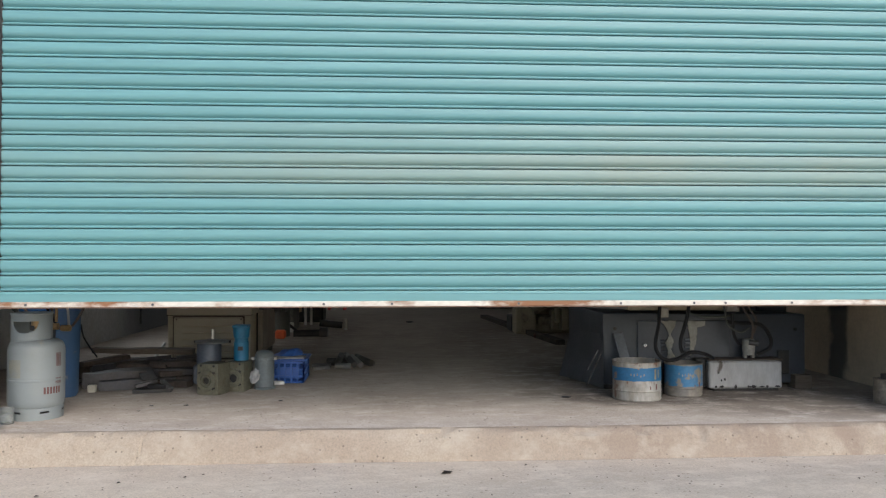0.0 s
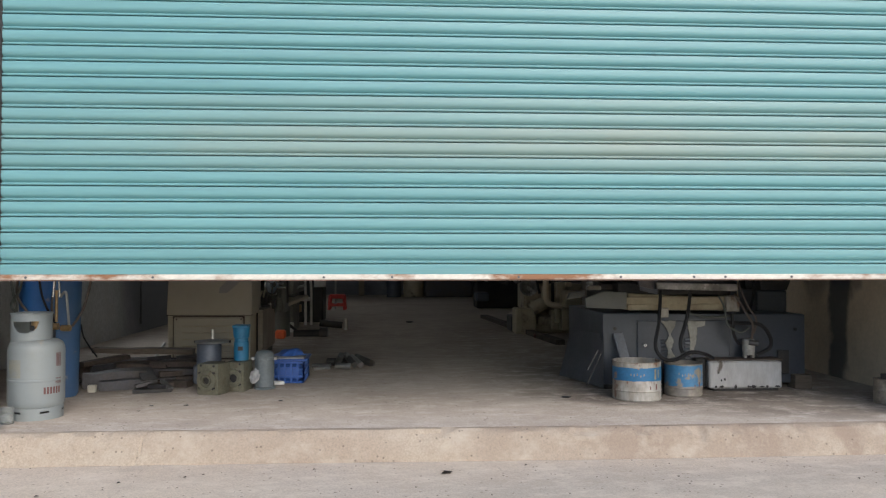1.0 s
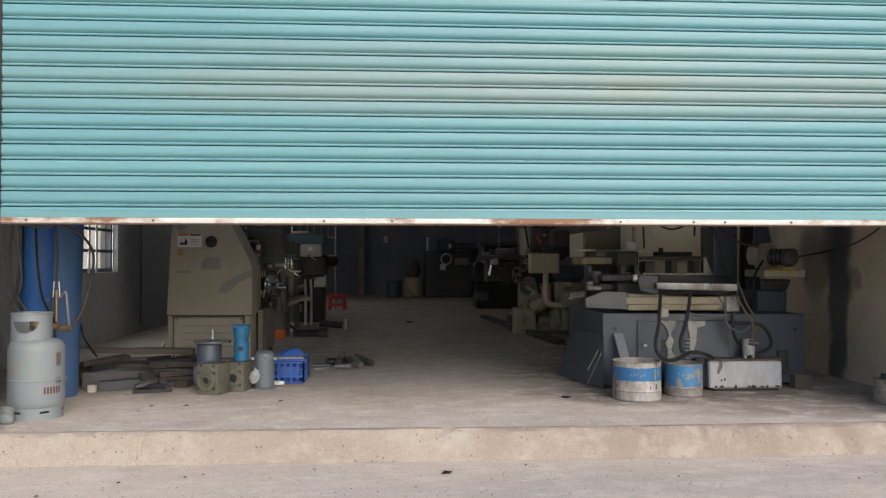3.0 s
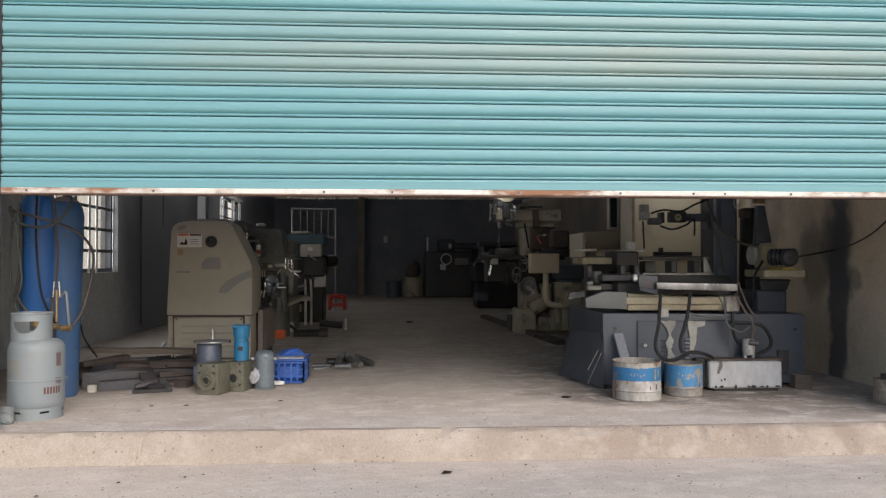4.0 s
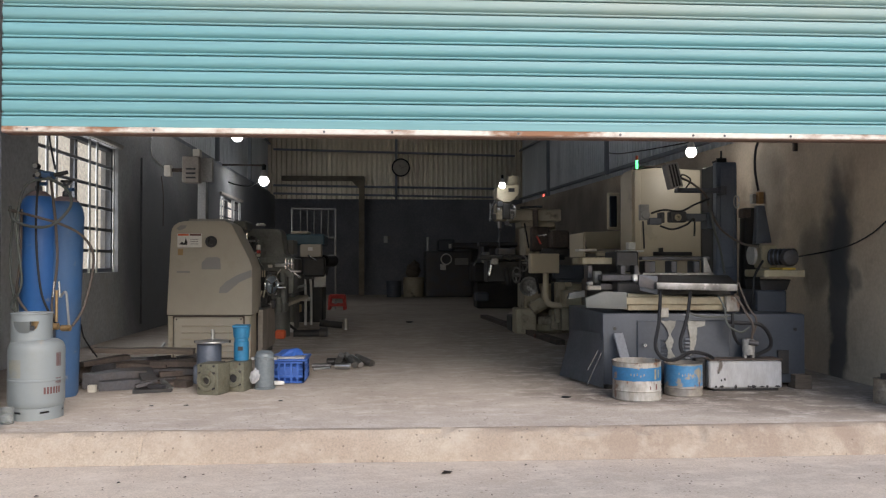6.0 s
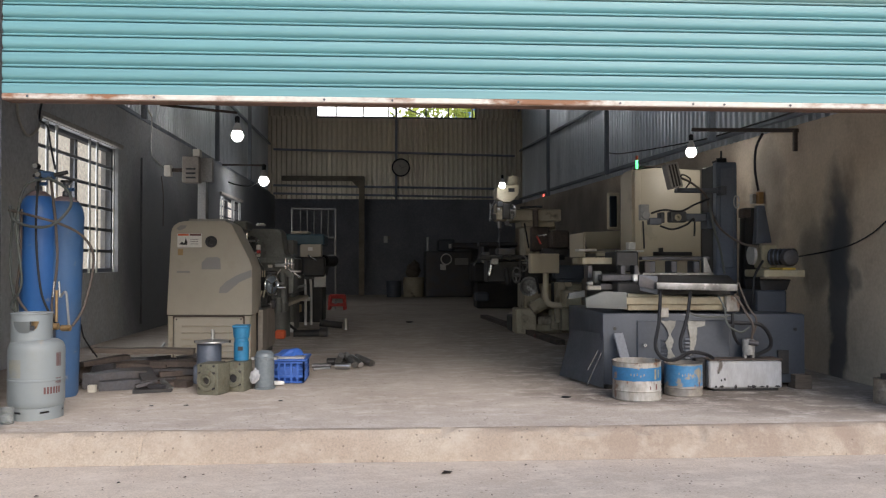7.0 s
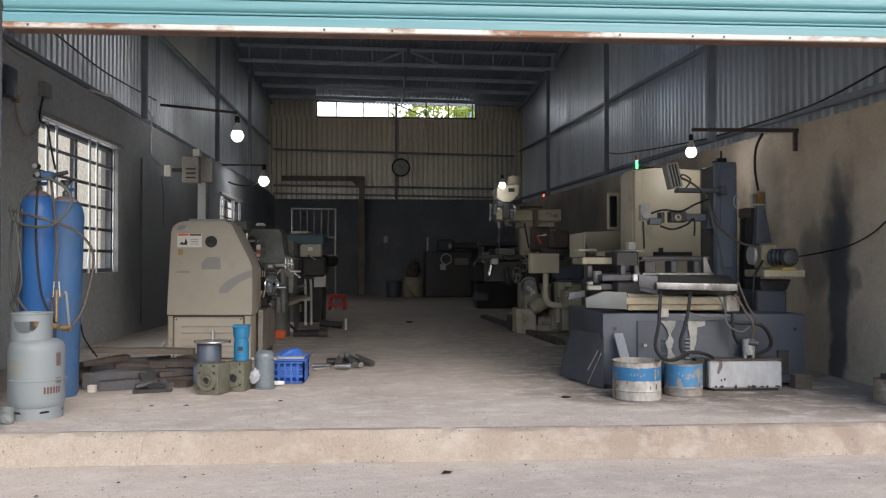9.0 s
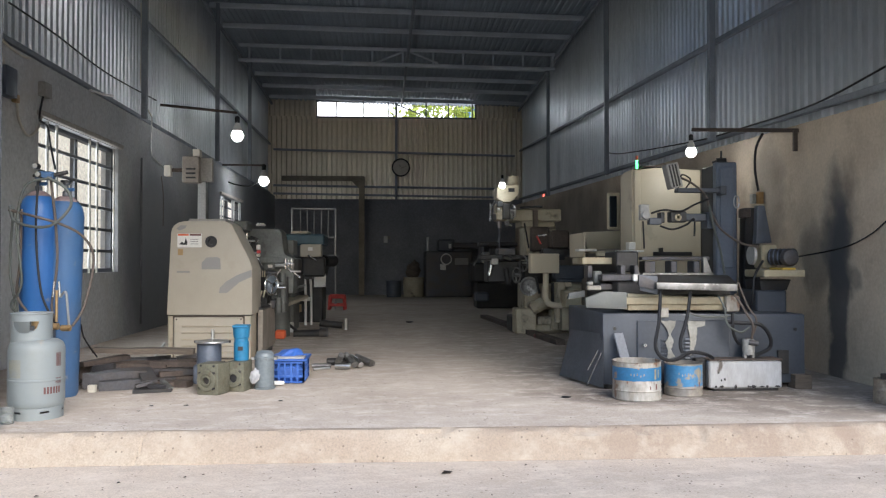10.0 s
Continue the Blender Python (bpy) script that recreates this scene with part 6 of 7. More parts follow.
bx("quill_housing", (1.183, 1.327, 9.22, 9.45, 1.275, 1.484), M["mill"], mill, 0.02)
# the first black block stands in for the shaded gap between quill and ram
for dims, mm in (((1.256, 1.333, 9.160, 9.220, 1.294, 1.474), "black"), ((1.192, 1.257, 9.170, 9.220, 1.436, 1.500), "black"), ((1.278, 1.330, 9.180, 9.260, 1.218, 1.276), "iron"), ((1.196, 1.229, 9.200, 9.220, 1.399, 1.425), "white"), ((1.142, 1.181, 9.180, 9.220, 1.282, 1.359), "black"), ((1.654, 1.708, 9.440, 9.500, 1.217, 1.417), "rust")):
    bx("head_fitting", dims, M[mm], mill, 0.005)
rd("quill", (1.239, 9.330, 1.277), (1.239, 9.330, 1.198), 0.035, M["bright"], mill, r1=0.02)
rd("cutter", (1.239, 9.330, 1.198), (1.239, 9.330, 0.911), 0.011, M["iron"], mill, seg=10)
for p, q2 in (((1.119, 9.200, 1.476), (1.118, 9.200, 1.270)), ((1.171, 9.200, 1.509), (1.119, 9.200, 1.399)), ((1.313, 9.200, 1.413), (1.404, 9.200, 1.323)), ((1.313, 9.200, 1.251), (1.365, 9.200, 1.219))):
    rd("lever", p, q2, 0.012, M["chrome"], mill, seg=8)
sp("dished_wheel", [(0, 0.035), (0.022, 0.034), (0.028, 0.012), (0.06, 0.006), (0.078, 0.012), (0.09, 0.022), (0.105, 0.022), (0.108, 0.012), (0.10, 0.0), (0, 0.0)], M["worn"], mill, disc_on(1.525, 9.0, 0.535), 36)
wheel(mill, (1.393, 9.050, 0.660), 0.085, M["worn"], turn=-68)
wheel(mill, (1.470, 9.050, 0.787), 0.085, M["worn"], turn=-68)
wheel(mill, (1.362, 9.150, 1.375), 0.075, M["bright"], turn=-72)
for dims, mm in (((1.381, 1.611, 9.0, 9.3, 0.0, 0.286), "mill"), ((1.624, 1.804, 9.05, 9.3, 0.1, 0.197), "mill"), ((1.373, 1.471, 9.3, 9.7, 0.0, 0.181), "black"),
                 ((1.085, 1.529, 9.2, 9.6, 0.573, 0.819), "black"), ((1.196, 1.403, 9.15, 9.4, 0.883, 0.961), "iron"), ((1.112, 1.202, 9.1, 9.3, 0.768, 0.864), "worn"),
                 ((1.781, 1.870, 9.0, 9.2, 0.042, 0.275), "mill"), ((1.657, 1.758, 8.9, 9.0, 0.391, 0.548), "mill"), ((1.849, 2.032, 8.6, 8.9, 0.316, 0.497), "mill"),
                 ((1.838, 2.127, 9.0, 9.3, 0.578, 0.717), "motor"), ((1.637, 1.853, 9.48, 9.6, 0.933, 1.220), "rust"), ((1.753, 2.181, 9.4, 9.9, 0.866, 0.965), "iron")):
    bx("casting", dims, M[mm], mill, 0.012)
for p, q, r, mm in (((1.550, 9.000, 0.276), (1.691, 9.000, 0.351), 0.07, "mill"), ((1.806, 9.000, 0.578), (1.805, 9.000, 0.326), 0.03, "black"), ((1.849, 8.900, 0.549), (1.938, 8.900, 0.581), 0.012, "chrome"), ((1.628, 9.000, 1.097), (1.730, 9.000, 1.110), 0.012, "chrome"),
                    ((1.593, 8.950, 0.643), (1.637, 8.950, 0.454), 0.014, "black"), ((1.541, 9.400, 1.262), (1.594, 9.400, 0.965), 0.01, "rubber"), ((1.488, 9.400, 1.440), (1.755, 9.400, 1.454), 0.014, "black"), ((1.106, 9.000, 0.768), (1.081, 9.000, 0.655), 0.02, "chrome"), ((1.233, 9.000, 0.863), (1.328, 9.000, 0.831), 0.03, "black"), ((1.265, 9.000, 0.737), (1.296, 9.000, 0.548), 0.03, "black")):
    rd("fitting", p, q, r, M[mm], mill, seg=12, bev=0.002)
bx("control_box", (1.493, 1.808, 8.7, 8.85, 0.684, 0.897), M["enclosure"], mill, 0.008, "cream sheet-metal control box")
tb("bent_pipe", [(1.675, 8.780, 0.683), (1.674, 8.780, 0.461), (1.699, 8.780, 0.362), (1.797, 8.800, 0.330), (1.914, 8.850, 0.327)], 0.032, M["enclosure"], mill, 12, "bent cream conduit pipe")
for dims, mm in (((1.815, 1.903, 8.860, 9.100, 0.407, 0.582), "mill"), ((1.899, 1.975, 8.840, 9.000, 0.532, 0.582), "enclosure"), ((1.931, 2.102, 8.900, 9.200, 0.430, 0.562), "mill"), ((1.806, 2.139, 8.960, 9.300, 0.616, 0.768), "motor"), ((1.790, 1.840, 8.800, 8.900, 0.139, 0.336), "mill"), ((1.822, 1.991, 9.150, 9.300, 0.099, 0.285), "black")):
    bx("side_casting", dims, M[mm], mill, 0.008)
bx("rear_plate", (1.854, 1.929, 8.8, 8.95, 0.058, 0.354), M["mill"], mill, 0.004)
bx("side_plate", (1.805, 1.964, 8.95, 9.2, 0.331, 0.581), M["mill"], mill, 0.01)
rd("knee_screw", (1.569, 9.300, 0.278), (1.569, 9.300, 0.063), 0.06, M["mill"], mill, seg=16)
rd("coolant_elbow", (1.559, 9.050, 0.324), (1.816, 9.050, 0.361), 0.05, M["mill"], mill, seg=16)
rd("red_lever", (1.633, 9.100, 1.100), (1.678, 9.100, 1.011), 0.01, M["red"], mill, seg=8)
bx("gear_cover", (1.840, 2.052, 9.3, 9.7, 0.963, 1.173), M["rust"], mill, 0.02)
rd("power_lamp", (1.862, 9.900, 1.621), (1.853, 9.850, 1.631), 0.011, M["red_glow"], mill, seg=10)

# ---- dark machines at the far end ----
far = thing("surface_grinder", "dark oily cabinet machine by the back wall", "machine tool")
bx("cabinet", (0.771, 1.862, 18.8, 19.6, 0.0, 1.061), M["iron"], far, 0.02)
bx("head", (1.065, 1.461, 18.9, 19.4, 1.063, 1.340), M["slate"], far, 0.03)
tb("ring", [(1.253 + 0.12 * math.cos(a * 0.5236), 18.78, 0.878 + 0.12 * math.sin(a * 0.5236)) for a in range(13)], 0.014, M["white"], far)
bx("paper", (1.111, 1.242, 18.785, 18.795, 0.629, 0.760), M["white"], far, 0.001)
bx("panel", (1.452, 1.768, 18.785, 18.8, 0.747, 0.904), M["grey_box"], far, 0.003)
bx("mark", (1.314, 1.420, 18.885, 18.9, 1.129, 1.234), M["white"], far, 0.001)
bx("table", (1.380, 2.430, 18.5, 19.2, 1.126, 1.256), M["iron"], far, 0.02)
rd("column", (0.819, 18.700, 1.060), (0.819, 18.700, 1.386), 0.03, M["bright"], far, seg=10)
far2 = thing("old_lathe", "dark oily lathe in the shade behind the mill", "lathe")
bx("bed", (1.406, 2.215, 14.0, 14.8, 0.457, 0.800), M["black"], far2, 0.03)
bx("headstock", (1.554, 2.066, 14.05, 14.6, 0.800, 1.142), M["iron"], far2, 0.04)
bx("foot", (1.475, 2.215, 14.1, 14.7, 0.0, 0.457), M["black"], far2, 0.02)
bx("cover", (1.562, 1.689, 13.9, 14.1, 0.790, 0.984), M["beige_low"], far2, 0.01)
for p, q2 in (((1.386, 13.800, 0.751), (1.502, 13.800, 0.925)), ((1.454, 13.800, 1.099), (1.697, 13.800, 1.138)), ((1.794, 13.800, 1.041), (1.833, 13.800, 1.283))):
    rd("lever", p, q2, 0.011, M["galv"], far2, seg=8)
bx("table", (1.462, 2.113, 13.600, 14.000, 1.076, 1.142), M["iron"], far2, 0.008)
bx("tool_head", (1.508, 1.631, 13.500, 13.700, 0.809, 0.970), M["grey_box"], far2, 0.012)
bx("slide", (1.660, 1.993, 13.500, 13.900, 0.922, 1.036), M["iron"], far2, 0.010)
rd("hand_wheel", (1.845, 13.400, 0.593), (1.878, 13.500, 0.592), 0.15, M["iron"], far2, seg=28, bev=0.01)
bx("drip_tray", (1.640, 1.849, 13.500, 13.900, 0.488, 0.658), M["mill"], far2, 0.02)
bx("motor", (1.404, 1.633, 13.600, 14.000, 0.144, 0.296), M["motor"], far2, 0.03)
for name, x0, x1, z1, mm, lb in (("steel_bin", 0.251, 0.751, 0.457, "mill", "grimy olive bin by the back wall"), ("steel_drum", -0.143, 0.224, 0.379, "motor", "dark blue drum by the back wall")):
    bm = B()
    rod(bm, ((x0 + x1) / 2, 18.95, 0.0), ((x0 + x1) / 2, 18.95, z1), (x1 - x0) / 2 * 0.92, (x1 - x0) / 2, 24, 0.01)
    one(name, bm, M[mm], lb, "bin")
sack = B()
bmesh.ops.create_icosphere(sack, subdivisions=3, radius=1.0)
for v in sack.verts:
    v.co = Vector((v.co.x * 0.16, v.co.y * 0.14, max(v.co.z, -0.6) * 0.24)) * (1 + 0.3 * noise.noise(v.co * 2.2))
one("sack", sack, M["wood"], "slumped brown sack on the olive bin", "sack", at=pose(0.487, 18.95, 0.597, 0, 14, 0))
sock = thing("wall_socket", "pale socket box on the dark back wall", "socket")
bx("box", (-0.210, -0.112, 20.22, 20.3, 1.290, 1.458), M["white"], sock, 0.006)
bx("plug", (-0.112, -0.042, 20.2, 20.28, 1.374, 1.458), M["grey_box"], sock, 0.004)
clock = thing("wall_clock", "round wall clock with a black rim and grey face", "clock", (0.216, 20.300, 3.174))
sp("rim", [(0.18, 0), (0.225, 0), (0.23, 0.03), (0.205, 0.05), (0.195, 0.03)], M["black"], clock, pose(0, 0, 0, 90), 40)
sp("face", [(0.2, 0.015), (0, 0.015)], M["enclosure_cap"], clock, pose(0, 0, 0, 90), 40)
for a, l in ((80, 0.13), (-20, 0.09)):
    bm = B()
    beam(bm, (0, -0.02, 0), (l * math.sin(radians(a)), -0.02, l * math.cos(radians(a))), 0.012, 0.004)
    part("pointer", bm, M["black"], clock)


# ---- lamps ----
def bulb(at, r, power, arm, label):
    root = thing("light_bulb", label, "lamp", at, 0, "bare light bulbs")
    sp("diffuser", [(0, -r * 0.95), (r * 0.5, -r * 0.86), (r * 0.85, -r * 0.5), (r, 0), (r * 0.9, r * 0.5), (r * 0.75, r * 0.8)], M["glow"], root, None, 24)
    sp("housing", [(r * 0.76, r * 0.78), (r * 0.7, r * 1.3), (r * 0.4, r * 2.0), (r * 0.36, r * 2.4), (0, r * 2.42)], M["white"], root, None, 20)
    sp("socket", [(r * 0.42, r * 2.2), (r * 0.42, r * 3.2), (r * 0.2, r * 3.4), (0, r * 3.4)], M["black"], root, None, 16)
    for n, pts in arm:
        bm = B()
        for p, q in zip(pts, pts[1:]):
            beam(bm, Vector(p) - Vector(at), Vector(q) - Vector(at), 0.03)
        part(n, bm, M["rust"], root)
    l = new("lamp_light", bpy.data.lights.new("lamp_light", "POINT"))
    l.data.energy, l.data.shadow_soft_size, l.data.color = power, r * 1.05, (0.90, 0.95, 1.0)
    l.location = Vector(at) - Vector((0, 0, r * 1.1 + 0.06))
    return root


POWER = 14.0
bulb((2.557, 6.800, 1.744), 0.046, 2.6, [("arm", [(2.568, 6.800, 1.939), (3.079, 5.980, 1.805)]), ("bracket", [(3.057, 5.980, 1.805), (3.056, 5.980, 1.646)])], "lit white bulb hanging from a steel wall arm")
bulb((-1.958, 10.400, 2.402), 0.075, POWER * 0.28, [("arm", [(-1.960, 10.400, 2.697), (-2.915, 10.400, 2.785)])], "lit white bulb on a rusty arm from the cladding")
bulb((-2.280, 14.600, 2.247), 0.09, POWER * 0.7, [("arm", [(-2.281, 14.600, 2.530), (-3.093, 14.600, 2.534)])], "lit white bulb on a thin arm above the lathes")
bulb((1.228, 9.000, 1.658), 0.036, 1.2, [], "small lit bulb clipped to the mill head")

# ---- conduits, boxes and leads on the walls ----
def wall_box(name, c, sx, sy, sz, material, label):
    bm = B()
    box(bm, c[0] - sx, c[0] + sx, c[1] - sy, c[1] + sy, c[2] - sz, c[2] + sz, 0.006, 2)
    return one(name, bm, material, label, "electrical box")


pole = thing("steel_post", "pale steel post carrying a rusty electrical box behind the lathe", "post")
bx("shaft", (-2.023, -1.936, 8.600, 8.680, 0.000, 1.700), M["galv"], pole, 0.006)
box_a = bx("junction_box", (-2.156, -1.985, 8.480, 8.620, 1.624, 1.892), M["box_tan"], pole, 0.008, "dull brown steel electrical box")
for k in range(3):
    bx("vent_slot", (-2.115, -2.018, 8.472, 8.482, 1.664 + 0.045 * k, 1.681 + 0.045 * k), M["black"], box_a, 0.0)
bx("side_flange", (-2.003, -1.865, 8.560, 8.640, 1.639, 1.886), M["grey_box"], pole, 0.005)
bx("junction_cap", (-2.053, -1.979, 8.500, 8.600, 1.895, 1.971), M["enclosure_cap"], pole, 0.006, "pale plastic cap box")
bx("switch", (-2.332, -2.264, 8.460, 8.540, 1.685, 1.800), M["enclosure_cap"], pole, 0.005, "pale plastic switch")
bx("switch_bracket", (-2.275, -2.161, 8.500, 8.540, 1.736, 1.771), M["rust"], pole, 0.004)
for pts, r, mm, lb in (
        ([(-2.872, 9.898, 2.545), (-2.872, 9.880, 2.319), (-2.872, 9.884, 2.116), (-2.872, 9.977, 2.061), (-2.872, 10.216, 2.021), (-2.872, 10.416, 2.010)], 0.009, "galv", "grey conduit bent down to a switch box"),
        ([(-2.87, 9.5, 0.1), (-2.87, 9.5, 2.000)], 0.012, "plaster_pipe", "thin grey conduit down the wall"),
        ([(-2.87, 10.3, 1.878), (-2.86, 10.35, 1.649), (-2.86, 10.35, 1.257)], 0.006, "hose_brown", "black lead below the junction box"),
        ([(-2.885, 6.148, 2.515), (-2.885, 6.187, 2.320), (-2.885, 6.333, 2.163), (-2.885, 6.408, 2.088), (-2.885, 6.438, 1.998), (-2.885, 6.469, 1.899), (-2.885, 6.617, 1.808), (-2.885, 6.801, 1.892), (-2.885, 6.895, 2.048)], 0.010, "enclosure_cap", "loose grey lead on the wall"),
        ([(-2.880, 6.154, 2.454), (-2.880, 6.297, 2.425), (-2.880, 6.504, 2.409), (-2.880, 6.622, 2.421)], 0.010, "enclosure_cap", "loose grey lead along the wall top"),
        ([(-2.870, 6.875, 2.199), (-2.870, 6.794, 1.974), (-2.870, 6.947, 1.931), (-2.870, 7.017, 1.775), (-2.870, 7.112, 1.596)], 0.009, "rubber", "black lead down to the window"),
        ([(-3.044, 6.630, 2.868), (-3.044, 7.535, 2.865), (-3.044, 8.854, 2.823), (-3.044, 10.667, 2.894)], 0.008, "rubber", "black cable strung along the cladding"),
        ([(-2.880, 7.930, 2.447), (-2.880, 8.311, 2.482), (-2.880, 8.558, 2.522)], 0.012, "white", "white cable end on the wall top"),
        ([(-2.985, 9.828, 3.888), (-2.985, 9.860, 3.397), (-2.985, 9.825, 2.982), (-2.985, 9.984, 2.744), (-2.985, 10.264, 2.617)], 0.010, "enclosure_cap", "pale cable dropping down the west column"),
        ([(3.140, 4.974, 2.051), (3.100, 5.784, 1.966), (3.100, 6.934, 1.991), (3.100, 8.133, 2.046), (3.100, 10.803, 2.277), (3.100, 11.681, 2.428)], 0.008, "rubber", "black cable strung along the cladding"),
        ([(3.049, 6.500, 1.867), (3.014, 6.550, 1.752), (3.026, 6.600, 1.579), (3.054, 6.600, 1.400)], 0.011, "rubber", "black lead from the lamp arm to a box"),
        ([(3.080, 4.888, 1.058), (3.080, 5.026, 0.992), (3.080, 5.251, 0.925), (3.080, 5.533, 0.883), (2.766, 5.400, 0.839)], 0.005, "rubber", "sagging black lead along the wall"),
        ([(-3.093, 14.600, 2.534), (-2.944, 14.600, 2.253), (-2.547, 14.600, 2.155), (-2.349, 14.600, 2.277)], 0.012, "rubber", "slack lead under the lamp arm")):
    cable("power_cable", pts, r, M.get(mm, M["steel"]), lb)
wall_box("socket_box", (3.065, 6.6, 1.338), 0.022, 0.03, 0.05, M["tan_block"], "tan wooden socket block with a plug")
wall_box("socket_box", (3.016, 6.62, 1.333), 0.016, 0.03, 0.04, M["grey_box"], "grey plug in the socket block")
wall_box("switch_box", (-2.870, 6.897, 2.227), 0.03, 0.07, 0.06, M["grey_box"], "grey surface switch on the rendered wall")
wall_box("meter_box", (-2.870, 6.226, 2.148), 0.04, 0.09, 0.11, M["motor"], "blue-grey meter box on the rendered wall")
wall_box("terminal_block", (-2.860, 6.352, 2.047), 0.02, 0.03, 0.03, M["brass"], "brass terminal block on loose leads")

# ---- scrap on the floor ----
def plank(name, p, q, w, h, material, label, category, roll=0.0, group=""):
    bm = B()
    p, q = Vector(p), Vector(q)
    d = q - p
    m = Matrix.Translation((p + q) / 2) @ d.to_track_quat("X", "Z").to_matrix().to_4x4() @ Matrix.Rotation(roll, 4, "X")
    vs = box(bm, -d.length / 2, d.length / 2, -w / 2, w / 2, -h / 2, h / 2)
    bmesh.ops.subdivide_edges(bm, edges=[e for e in bm.edges if abs((e.verts[0].co - e.verts[1].co).x) > d.length * 0.5], cuts=8)
    for v in bm.verts:
        v.co += Vector((0, noise.noise(v.co * 4) * w * 0.12, noise.noise(v.co * 5 + Vector((5, 0, 0))) * h * 0.15))
    bmesh.ops.transform(bm, matrix=m, verts=bm.verts[:])
    return one(name, bm, material, label, category)


plank("plank", (-2.034, 5.7, 0.20), (-1.370, 5.75, 0.185), 0.10, 0.035, M["wood"], "weathered timber plank lying on scrap steel", "plank")
plank("plank", (-2.044, 5.5, 0.13), (-1.821, 5.75, 0.15), 0.07, 0.03, M["rust"], "short rusty flat bar on the scrap pile", "bar")
for p, q, w, h, mm, lb in (
        ((-1.959, 5.3, 0.05), (-1.600, 5.42, 0.055), 0.12, 0.10, "iron", "dark steel channel on the slab"),
        ((-1.826, 5.22, 0.03), (-1.587, 5.28, 0.03), 0.08, 0.06, "iron", "dark steel block on the slab"),
        ((-2.081, 5.62, 0.07), (-1.503, 5.6, 0.07), 0.12, 0.11, "rust", "rusty steel section under the planks"),
        ((-1.612, 5.42, 0.025), (-1.287, 5.5, 0.025), 0.06, 0.05, "rust", "rusty bar in the scrap pile"),
        ((-1.660, 5.55, 0.075), (-1.310, 5.52, 0.075), 0.07, 0.04, "iron", "dark bar in the scrap pile"),
        ((-1.616, 5.6, 0.12), (-1.310, 5.6, 0.118), 0.09, 0.035, "rust", "rusty flat in the scrap pile"),
        ((-1.633, 5.5, 0.10), (-1.518, 5.2, 0.055), 0.09, 0.02, "iron", "tilted steel offcut in the scrap pile"),
        ((-1.587, 5.12, 0.012), (-1.365, 5.16, 0.012), 0.10, 0.02, "black", "thin dark plate on the slab"),
        ((-1.589, 5.16, 0.035), (-1.500, 5.2, 0.05), 0.05, 0.02, "iron", "short dark angle offcut"),
        ((-1.505, 5.17, 0.035), (-1.402, 5.12, 0.03), 0.04, 0.025, "iron", "short dark angle offcut"),
        ((-1.436, 5.2, 0.06), (-1.364, 5.13, 0.02), 0.03, 0.015, "galv", "bright bent steel offcut")):
    plank("steel_offcut", p, q, w, h, M[mm], lb, "scrap steel")
rng = random.Random(11)
for k in range(26):
    x, y = rng.uniform(-1.95, -1.28), rng.uniform(5.25, 6.0)
    a, l = rng.gauss(0.0, 0.35), rng.uniform(0.12, 0.4)
    z = rng.uniform(0.02, 0.12) if y > 5.45 else 0.02
    dx, dy = l * math.cos(a) / 2, l * math.sin(a) / 2
    plank("steel_offcut", (x - dx, y - dy, z), (x + dx, y + dy, z + rng.uniform(-0.005, 0.02)), rng.uniform(0.03, 0.09), rng.uniform(0.015, 0.05),
          M[rng.choice(("iron", "rust", "black", "iron"))], "dark steel offcut in the scrap pile", "scrap steel")
bm = B()
box(bm, -1.870, -1.822, 5.13, 5.17, 0.0, 0.045, 0.004)
one("white_block", bm, M["enclosure_cap"], "small white plastic block on the slab", "block")
bm = B()
tube(bm, [(-1.822, 6.2, 0.01), (-1.804, 6.600, 0.157)], 0.012)
one("steel_rod", bm, M["galv"], "thin grey rod leaning behind the scrap pile", "rod")
# turned shafts
for i, (p, q, r, mm) in enumerate((
        ((-0.424, 6.12, 0.028), (-0.308, 6.1, 0.028), 0.022, "bright"), ((-0.417, 6.3, 0.03), (-0.383, 6.22, 0.10), 0.024, "worn"),
        ((-0.357, 6.35, 0.085), (-0.283, 6.15, 0.03), 0.024, "worn"), ((-0.313, 6.3, 0.075), (-0.231, 6.15, 0.028), 0.022, "bright"),
        ((-0.279, 6.35, 0.07), (-0.157, 6.25, 0.028), 0.026, "worn"), ((-0.504, 6.35, 0.03), (-0.235, 6.4, 0.035), 0.03, "black"),
        ((-0.580, 6.05, 0.015), (-0.467, 6.12, 0.015), 0.014, "bright"), ((-0.606, 6.2, 0.02), (-0.462, 6.2, 0.02), 0.018, "worn"),
        ((-0.764, 5.33, 0.02), (-0.696, 5.33, 0.02), 0.014, "white"), ((-0.235, 6.33, 0.025), (-0.139, 6.28, 0.025), 0.02, "worn"))):
    bm = B()
    rod(bm, p, q, r, seg=18, bev=0.003)
    one("steel_shaft", bm, M[mm], "short turned steel shaft lying in a heap", "shaft", "turned shafts")
# tools further in
vise = thing("pipe_tool", "dark oily hydraulic jack lying on the floor", "tool")
rd("barrel", (-1.063, 8.900, 0.022), (-0.710, 8.900, 0.032), 0.045, M["black"], vise, seg=18)
rd("collar", (-0.779, 8.850, 0.037), (-0.694, 8.850, 0.036), 0.065, M["iron"], vise, seg=20)
rd("handle", (-1.124, 9.000, 0.119), (-1.002, 8.900, 0.034), 0.015, M["iron"], vise, seg=10)
rd("lever", (-0.845, 9.600, 0.091), (-0.582, 9.600, 0.064), 0.04, M["black"], vise, seg=12)
rd("pin", (-0.525, 9.300, 0.035), (-0.525, 9.300, 0.163), 0.02, M["bright"], vise, seg=12)
